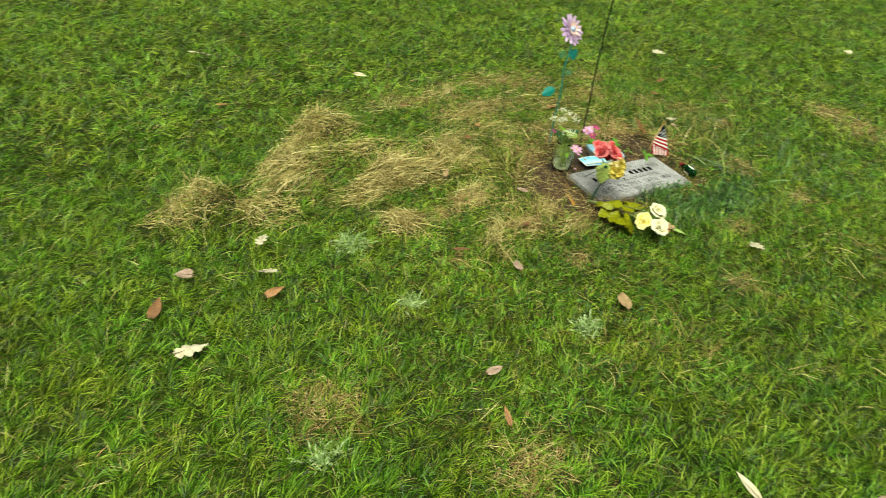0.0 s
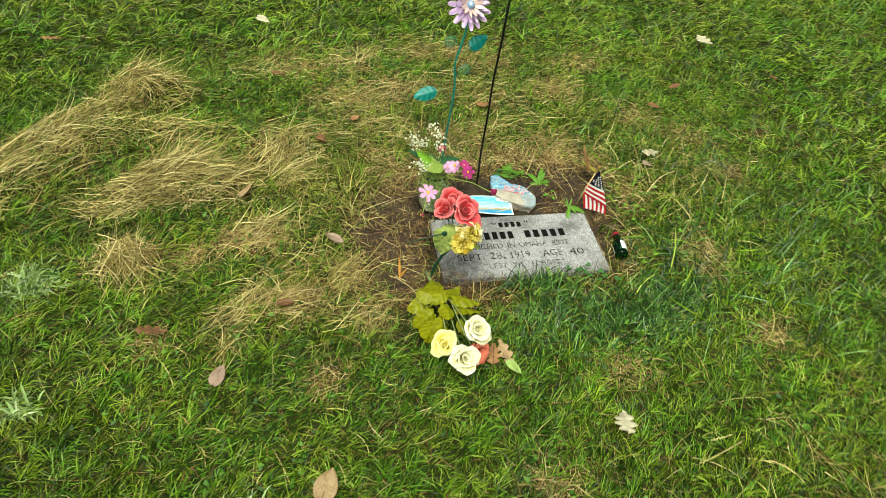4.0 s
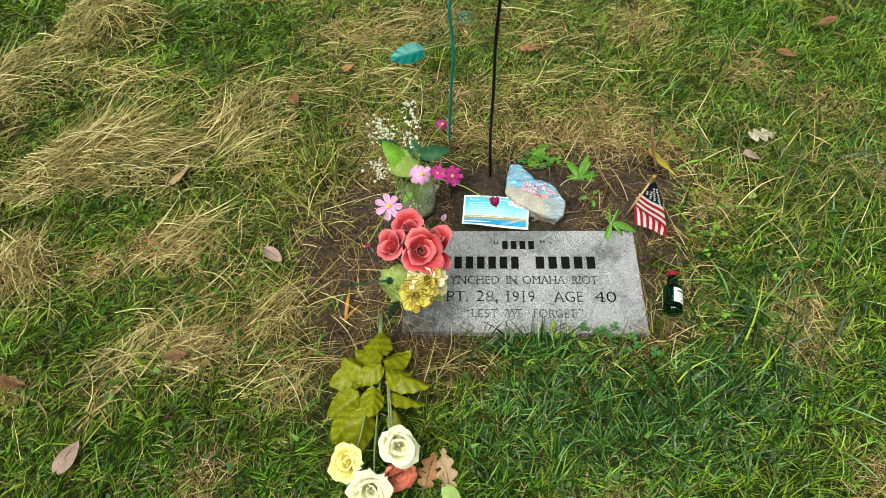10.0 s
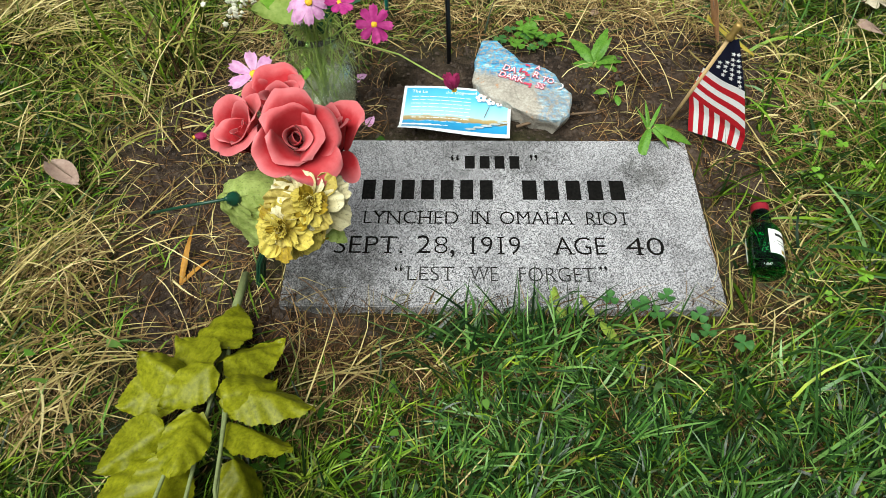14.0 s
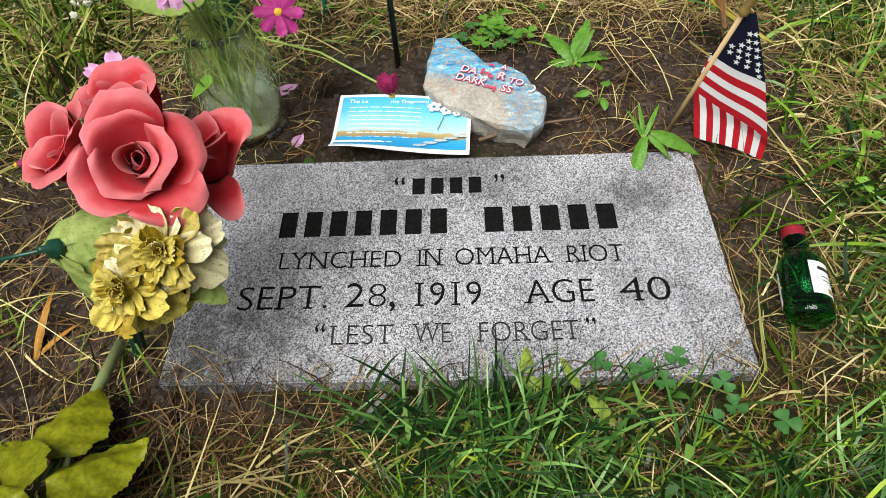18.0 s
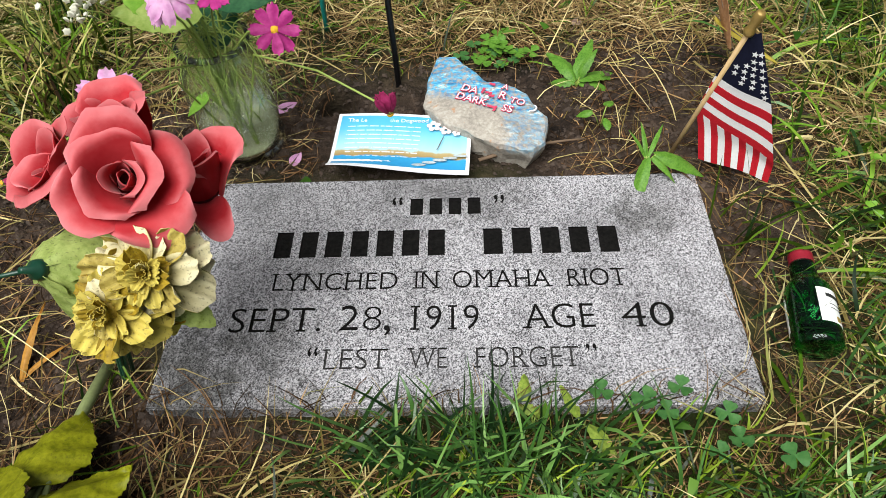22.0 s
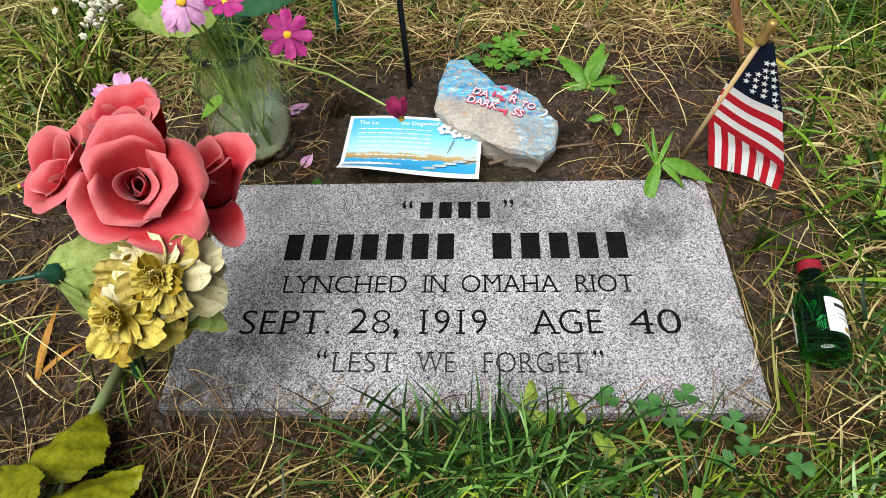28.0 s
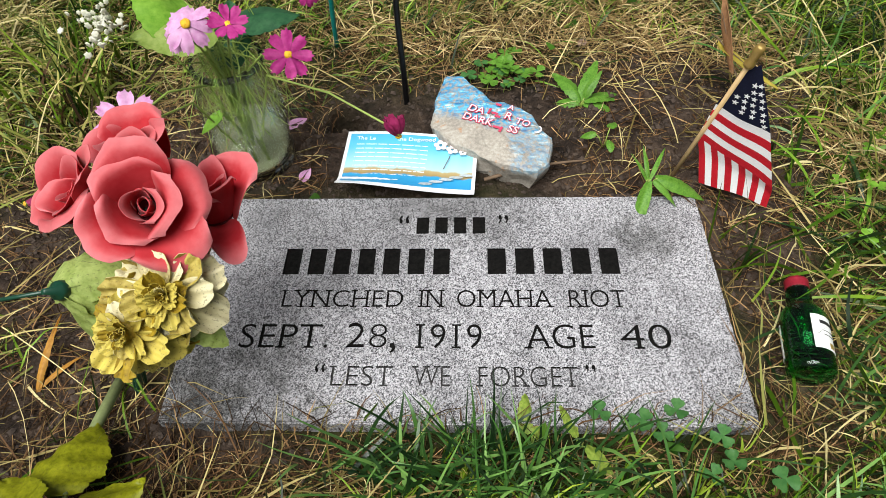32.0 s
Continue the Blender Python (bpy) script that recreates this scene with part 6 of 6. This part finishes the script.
def fallen_leaves():
    rng = random.Random(5)
    plan = [
        (0.598, 0.531, 20, 0.075, 0.050, LEAF_PALE, 3.5, "pale dry oak leaf lying on the grass"), (0.052, 0.869, 10, 0.065, 0.040, LEAF_RUST, 3.5, "curled rust-brown oak leaf on the grass"),
        (-0.854, -0.280, 80, 0.060, 0.034, LEAF_ROSY, 0, "rosy brown oval leaf lying flat on grass"), (-0.553, 0.179, -35, 0.050, 0.030, LEAF_ROSY, 0, "small pinkish dry leaf on the straw"),
        (-0.713, 1.068, -30, 0.055, 0.035, LEAF_BROWN, 3.5, "dark brown crumpled leaf in the grass"), (-0.572, 0.646, -70, 0.050, 0.030, LEAF_BROWN, 0, "dark brown crumpled leaf on the straw"),
        (-1.574, 1.365, 30, 0.060, 0.045, LEAF_RUST, 3.5, "rust-brown leaf lying in the far grass"), (1.176, 1.319, 110, 0.085, 0.055, LEAF_PALE, 3.5, "pale cream oak leaf lying on green grass"),
        (-0.182, -0.296, 75, 0.060, 0.044, LEAF_RUST, 3.5, "peach-brown oak leaf beside the toppled roses"), (-0.152, -0.296, 95, 0.070, 0.038, LEAF_TAN, 3.5, "tan and yellow oak leaf beside the toppled roses"),
        (-0.140, -0.345, -60, 0.045, 0.030, LEAF_LIME, 0, "light green leaf beside the toppled roses"), (0.529, 0.341, 60, 0.022, 0.018, LEAF_LIME, 0, "torn scrap of light green leaf"),
        (0.556, 0.461, -20, 0.040, 0.024, LEAF_ROSY, 0, "dusky pink dry leaf in the grass"), (0.731, 0.824, -20, 0.050, 0.025, LEAF_BROWN, 0, "dark brown leaf half sunk in grass"),
        (-0.446, 0.786, 40, 0.035, 0.022, LEAF_RUST, 0, "small rust-coloured leaf in the straw"), (-0.813, 0.399, 60, 0.060, 0.020, LEAF_TAN, 0, "narrow tan leaf on the straw"), (-0.697, -0.081, 20, 0.040, 0.025, LEAF_BROWN, 0, "small brown leaf on the straw"),
        (-1.557, 2.107, 0, 0.105, 0.070, LEAF_PALE, 3.5, "large pale oak leaf in the far grass"), (-1.670, 0.181, 60, 0.070, 0.045, LEAF_PALE, 3.5, "pale dry oak leaf lying on grass"),
        (-1.696, -0.003, 10, 0.065, 0.035, LEAF_PALE, 3.5, "pale curled leaf lying on grass"), (-1.993, -0.294, 10, 0.095, 0.055, LEAF_PALE, 3.5, "broad pale oak leaf lying on grass"),
        (-1.961, 0.071, 150, 0.060, 0.045, LEAF_ROSY, 0, "dull brown leaf sunk in grass"), (-2.066, -0.072, 70, 0.075, 0.040, LEAF_BROWN, 0, "dark brown leaf sunk in grass"), (-1.699, -0.119, 15, 0.070, 0.035, LEAF_RUST, 0, "rust-brown leaf lying in grass"),
        (0.088, -0.525, 70, 0.065, 0.055, LEAF_PALE, 3.5, "pale oak leaf lying on grass"), (1.394, -0.327, 10, 0.070, 0.045, LEAF_ROSY, 3.5, "dry pinkish leaf lying on grass"),
        (0.990, -0.925, 40, 0.050, 0.035, LEAF_PALE, 0, "pale dry leaf in the grass"), (0.971, -1.042, 0, 0.060, 0.050, LEAF_PALE, 0, "grey-white dry leaf in the grass"), (1.176, -0.964, 30, 0.06, 0.035, LEAF_TAN, 0, "tan dry leaf in the grass"),
        (-1.212, -0.733, 0, 0.050, 0.030, LEAF_ROSY, 0, "small dull dry leaf in the grass"), (-1.264, -0.896, 75, 0.060, 0.016, LEAF_RUST, 0, "narrow tan leaf standing in grass"), (-0.806, -1.324, 100, 0.075, 0.026, LEAF_PALE, 0, "narrow pale dry leaf in the grass"),
        (-0.525, -1.505, 20, 0.060, 0.035, LEAF_ROSY, 0, "curled dry leaf in the grass"), (-1.016, -0.145, 10, 0.065, 0.040, LEAF_BROWN, 3.5, "brown crumpled oak leaf on grass"),
        (-0.613, -0.590, 70, 0.070, 0.050, LEAF_TAN, 0, "tan flat leaf lying on grass"), (-0.783, 1.555, -50, 0.070, 0.035, LEAF_PALE, 0, "pale leaf in the far grass"), (1.344, 0.995, 80, 0.04, 0.03, LEAF_BROWN, 0, "dark leaf in the far grass"),
        (2.510, 0.921, 20, 0.080, 0.050, LEAF_PALE, 0, "pale leaf in the far grass"), (2.190, -0.091, 60, 0.070, 0.050, LEAF_TAN, 0, "tan leaf in the far grass"), (0.861, 0.934, 20, 0.05, 0.03, LEAF_BROWN, 0, "dark brown leaf in the grass"),
    ]
    for k, (x, y, turn, ln, wd, mat, lobes, label) in enumerate(plan):
        far = abs(x) > 0.9 or abs(y) > 0.9
        dead_leaf(x, y, turn + rng.uniform(-8, 8), ln, wd, mat, lobes, label, 0.055 if far else 0.032, rng.uniform(-10, 10), rng.uniform(-10, 10), k)
    # the leaf caught behind the flag
    dead_leaf(0.338, 0.430, -55, 0.085, 0.034, LEAF_GOLD, 2.5, "yellow and brown oak leaf propped behind the flag", 0.05, 10, -35, 77)
    dead_leaf(0.316, 0.462, 105, 0.085, 0.022, LEAF_RUST, 0, "upright curled brown leaf behind the flag", 0.07, -40, 70, 78)
    dead_leaf(-0.200, 0.400, 40, 0.026, 0.016, COSMOS_PINK, 0, "dropped pink petal lying on the soil", 0.004, 0, 10, 79, "fallen_petal")
    dead_leaf(-0.176, 0.312, 70, 0.020, 0.012, COSMOS_PINK, 0, "dropped pink petal lying on the soil", 0.004, 0, 10, 80, "fallen_petal")
    dead_leaf(0.165, 0.545, 70, 0.020, 0.012, LEAF_ROSY, 0, "small pink leaf lying on the soil", 0.006, 0, 10, 81)


fallen_leaves()


# ---- weeds, twigs and long straws ----
def weed(name, x, y, leaves, mat, label, category, up=0.0, seed=0, z=None, stalk=True, teeth=0.06, arch=0.45):
    """A small plant: leaves given as heading, tilt, length, width, height of the leaf's foot."""
    rng = random.Random(seed)
    z = float(height(x, y)) if z is None else z
    t = thing(name, label, category, pose(x, y, z + up))
    for turn, tip, ln, wd, foot in leaves:
        d = Vector((math.cos(radians(turn)), math.sin(radians(turn)), 0)) * foot * 0.6
        bm = leaf_sheet(ln, wd, 0.35, arch, teeth, 0.03, 0, rng, 8, 14, 0.0005, 0.09)
        bm.transform(Matrix.Translation(d + Vector((0, 0, foot))) @ pose(0, 0, 0, rng.uniform(-15, 15), tip, turn))
        part("leaf", bm, mat, t)
        if stalk and foot > 0.004:
            part("stem", tube([(0, 0, -0.004), d * 0.6 + Vector((0, 0, foot * 0.7)), d + Vector((0, 0, foot))], 0.0007, 5), STEM, t)


def clover(x, y, z, size, seed, label, mat=FRESH_LEAF):
    rng = random.Random(seed)
    t = thing("clover", label, "clover", pose(x, y, z))
    lean = Vector((rng.uniform(-0.4, 0.4), rng.uniform(-0.4, 0.4), 1)) * size * 1.3
    part("stem", tube([(0, 0, -0.01), lean * 0.5, lean], 0.0006, 5), STEM, t)
    first = rng.uniform(0, 120)
    for k in range(3):
        bm = flat_petal(size * 1.05, size * 1.15, 0.10, 0.10, 0.06, rng, 6, 8, 0.12, 0.0004, 1.9)
        bm.transform(Matrix.Translation(lean) @ pose(0, 0, 0, rng.uniform(-12, 12), rng.uniform(-14, 14), first + 120 * k))
        part("leaflet", bm, mat, t)


def weeds():
    rng = random.Random(31)
    weed("weed", 0.152, 0.428, [(118, -46, 0.042, 0.021, 0.006), (72, -58, 0.046, 0.019, 0.006), (22, -24, 0.046, 0.021, 0.008), (-14, -16, 0.034, 0.016, 0.006), (172, -18, 0.026, 0.014, 0.005), (50, -70, 0.030, 0.012, 0.010)], WEED_LEAF, "fresh green rosette weed growing in bare soil", "weed", 0, 1, teeth=0.07, arch=0.8)
    weed("weed", 0.205, 0.271, [(246, 13, 0.048, 0.014, 0.010), (322, 9, 0.032, 0.012, 0.010), (348, 3, 0.052, 0.017, 0.012), (100, -55, 0.032, 0.005, 0.006), (60, -42, 0.036, 0.005, 0.006), (135, -60, 0.028, 0.004, 0.006)], WEED_LEAF, "fresh green weed leaning over the marker's edge", "weed", 0.024, 2, teeth=0.04)
    weed("weed", 0.172, 0.358, [(60, -5, 0.016, 0.011, 0.02), (180, -5, 0.016, 0.011, 0.02), (280, -5, 0.014, 0.010, 0.02)], WEED_LEAF, "tiny green seedling in bare soil", "weed", 0, 3)
    for k in range(26):
        a, r = rng.uniform(0, 6.28), rng.uniform(0.0, 0.042)
        x, y = 0.058 + r * math.cos(a) * 1.1, 0.488 + r * math.sin(a)
        clover(x, y, float(height(x, y)), rng.uniform(0.007, 0.012), 100 + k, "small lobed green leaf sprig in a low patch", MID_LEAF if k % 3 == 0 else WEED_LEAF)
    for x, y, s in [(0.394, 0.190, 0.013), (0.436, 0.252, 0.012), (0.45, 0.235, 0.011), (0.40, 0.27, 0.010), (0.47, 0.20, 0.012), (0.52, 0.12, 0.012), (0.41, 0.03, 0.012), (0.36, 0.01, 0.010), (0.45, 0.31, 0.011)]:
        clover(x, y, float(height(x, y)) + 0.016, s * 0.75, int(1000 * x), "light green clover leaf among the grass", FRESH_LEAF)
    for x, y, z, s in [(0.126, 0.006, -0.004, 0.010), (0.185, 0.010, 0.004, 0.010), (0.152, -0.004, -0.006, 0.011), (0.170, -0.008, -0.008, 0.009), (0.216, -0.012, -0.006, 0.010), (0.225, -0.03, -0.008, 0.010), (0.26, -0.05, -0.006, 0.011), (0.20, -0.04, -0.008, 0.009)]:
        clover(x, y, z, s, int(3000 * x), "dark green clover leaf at the marker's front edge", MID_LEAF)
    weed("weed", 0.066, -0.012, [(95, -28, 0.030, 0.020, 0.01), (60, -5, 0.024, 0.014, 0.008)], BINDWEED, "yellow-green bindweed leaf folded against the marker", "weed", 0.0, 5, -0.012)
    weed("weed", 0.104, -0.014, [(110, -25, 0.026, 0.011, 0.01), (-40, 5, 0.028, 0.014, 0.012)], BINDWEED, "yellow-green bindweed leaf curled at the marker", "weed", 0.0, 6, -0.012)
    weed("dry_blade", -0.378, 0.035, [(80, -40, 0.062, 0.007, 0.0), (50, -20, 0.045, 0.005, 0.0)], LEAF_AMBER, "golden dry blade standing in the straw", "dead grass", 0, 8)
    # twigs
    for a, b, r, label in [((0.030, 0.296, -0.008), (0.150, 0.322, -0.004), 0.0022, "thin brown twig lying on the soil below the rock"), ((0.644, 0.630, 0.03), (0.748, 0.793, 0.045), 0.002, "straight dry stalk lying in the grass")] :
        a, b = Vector(a), Vector(b)
        t = thing("twig", label, "twig", Matrix.Translation(a))
        part("stick", tube([p - a for p in arc(a, b, 0.003, (0.002, 0.003, 0), 9)], [r, r * 1.1, r, r * 0.9, r, r * 0.8, r * 0.7, r * 0.6, r * 0.3], 6), TWIG, t)
        part("side_shoot", tube([p - a for p in arc(a.lerp(b, 0.4), a.lerp(b, 0.6) + Vector((0.004, 0.012, 0.004)), 0, (0, 0, 0), 4)], [r * 0.5, r * 0.4, r * 0.3, r * 0.15], 5), TWIG, t)


weeds()


def long_blades():
    """Tall yellow-green tufts and single long straws."""
    np.random.seed(23)
    u = np.random.uniform

    def tuft(cx, cy, rx, ry, n, lengths, widths, rises, droops, mat, name, label, category="grass", comb=None):
        x, y = np.random.normal(cx, rx, n), np.random.normal(cy, ry, n)
        ok = ~((np.abs(x) < 0.257) & (y > -0.004) & (y < 0.265))
        x, y = x[ok], y[ok]
        grow(name, np.stack([x, y, height(x, y) - 0.004], 1), lengths, widths, rises, droops, 5, mat, label, category, comb)

    tuft(-0.49, 0.43, 0.035, 0.05, 80, (0.06, 0.15), (0.003, 0.0058), (50, 88), (10, 60), YELLOWED, "tall_grass", "tall yellow-green grass tuft beside the soil")
    tuft(-0.48, 0.45, 0.03, 0.05, 55, (0.06, 0.17), (0.003, 0.0058), (55, 88), (10, 60), GRASS, "tall_grass", "tall green grass tuft beside the soil")
    tuft(0.56, 0.34, 0.10, 0.16, 420, (0.045, 0.11), (0.002, 0.0042), (20, 80), (15, 90), GRASS, "tall_grass", "long loose green grass beside the flag")
    tuft(0.62, 0.45, 0.12, 0.18, 800, (0.04, 0.10), (0.0016, 0.0036), (20, 80), (15, 90), YELLOWED, "tall_grass", "long yellowing grass beside the flag")
    tuft(-0.62, 0.45, 0.12, 0.16, 320, (0.05, 0.14), (0.0016, 0.004), (20, 75), (30, 110), YELLOWED, "tall_grass", "yellowing grass among the straw")
    tuft(0.46, 0.03, 0.07, 0.10, 160, (0.07, 0.17), (0.002, 0.005), (15, 60), (20, 90), LUSH, "tall_grass", "long loose green grass beside the bottle")
    tuft(0.02, -0.040, 0.075, 0.016, 260, (0.045, 0.10), (0.0022, 0.0046), (50, 88), (5, 60), LUSH, "grass_tuft", "dark green blades leaning on the marker's front edge")
    tuft(-0.27, -0.01, 0.035, 0.02, 30, (0.05, 0.11), (0.0015, 0.003), (40, 85), (20, 90), GRASS, "grass_tuft", "thin green blades at the marker's corner")
    tuft(-0.49, 0.38, 0.05, 0.08, 160, (0.06, 0.15), (0.0015, 0.003), (25, 80), (20, 110), STRAW, "straw", "tall dry straw standing beside the soil", "straw")
    tuft(0.52, 0.40, 0.12, 0.16, 420, (0.06, 0.16), (0.0012, 0.003), (15, 75), (20, 110), STRAW, "straw", "dry straw among the long grass by the flag", "straw")
    tuft(0.06, 0.60, 0.24, 0.06, 450, (0.04, 0.11), (0.001, 0.0022), (10, 70), (20, 100), STRAW, "straw", "dry straw behind the bare soil", "straw")
    tuft(0.36, 0.02, 0.06, 0.12, 150, (0.05, 0.13), (0.001, 0.0025), (2, 45), (10, 80), STRAW, "straw", "dry straw lying round the bottle", "straw")
    tuft(-0.20, -0.07, 0.10, 0.04, 420, (0.04, 0.12), (0.0007, 0.0018), (2, 40), (10, 80), THATCH, "dead_grass", "brown dead grass lying before the marker", "dead grass")
    tuft(0.42, -0.02, 0.12, 0.10, 60, (0.09, 0.18), (0.0035, 0.006), (15, 60), (30, 110), GRASS, "tall_grass", "broad green blades bending over the straw")
    tuft(0.46, 0.22, 0.08, 0.12, 70, (0.09, 0.18), (0.0035, 0.006), (15, 65), (30, 110), GRASS, "tall_grass", "broad green blades bending beside the marker")
    tuft(-0.47, 0.41, 0.03, 0.05, 45, (0.05, 0.13), (0.0025, 0.005), (45, 85), (10, 70), THATCH, "dead_grass", "rusty dead blades at the foot of the tall grass", "dead grass")
    tuft(0.285, 0.195, 0.014, 0.022, 16, (0.06, 0.11), (0.0025, 0.0045), (55, 86), (5, 50), GRASS, "tall_grass", "upright green blades between the marker and the bottle")
    silver = leafy("silvery_green", (0.20, 0.30, 0.10), (0.34, 0.45, 0.20), (0.50, 0.58, 0.36), 0.6, 0.15, patch=0.1)
    for cx, cy, r, n in [(-1.361, 0.093, 0.032, 480), (-1.289, -0.307, 0.018, 160), (-0.794, -0.629, 0.022, 220), (-1.742, -0.788, 0.022, 200)]:
        tuft(cx, cy, r, r * 0.8, n, (0.02, 0.055), (0.004, 0.008), (20, 80), (20, 100), silver, "silvery_weed", "pale silvery green weed clump in the lawn", "weed")
    tuft(-0.585, -0.85, 0.10, 0.08, 40, (0.10, 0.24), (0.0018, 0.0034), (3, 25), (5, 40), STRAW, "straw", "long pale straws lying across the lawn", "straw", (0.2, 0.7))
    tuft(-0.02, -1.42, 0.10, 0.12, 150, (0.10, 0.28), (0.002, 0.004), (3, 25), (5, 40), STRAW, "straw", "long pale straws lying across the lawn", "straw", (-0.6, 0.7))
    tuft(0.58, -0.78, 0.22, 0.22, 190, (0.08, 0.24), (0.002, 0.004), (3, 25), (5, 40), STRAW, "straw", "long pale straws lying across the lawn", "straw", (-0.7, 0.7))
    tuft(-0.42, 0.03, 0.06, 0.08, 50, (0.06, 0.2), (0.0012, 0.003), (3, 35), (5, 40), STRAW, "straw", "pale straw round the bouquet stems", "straw", (0.4, 0.5))


long_blades()
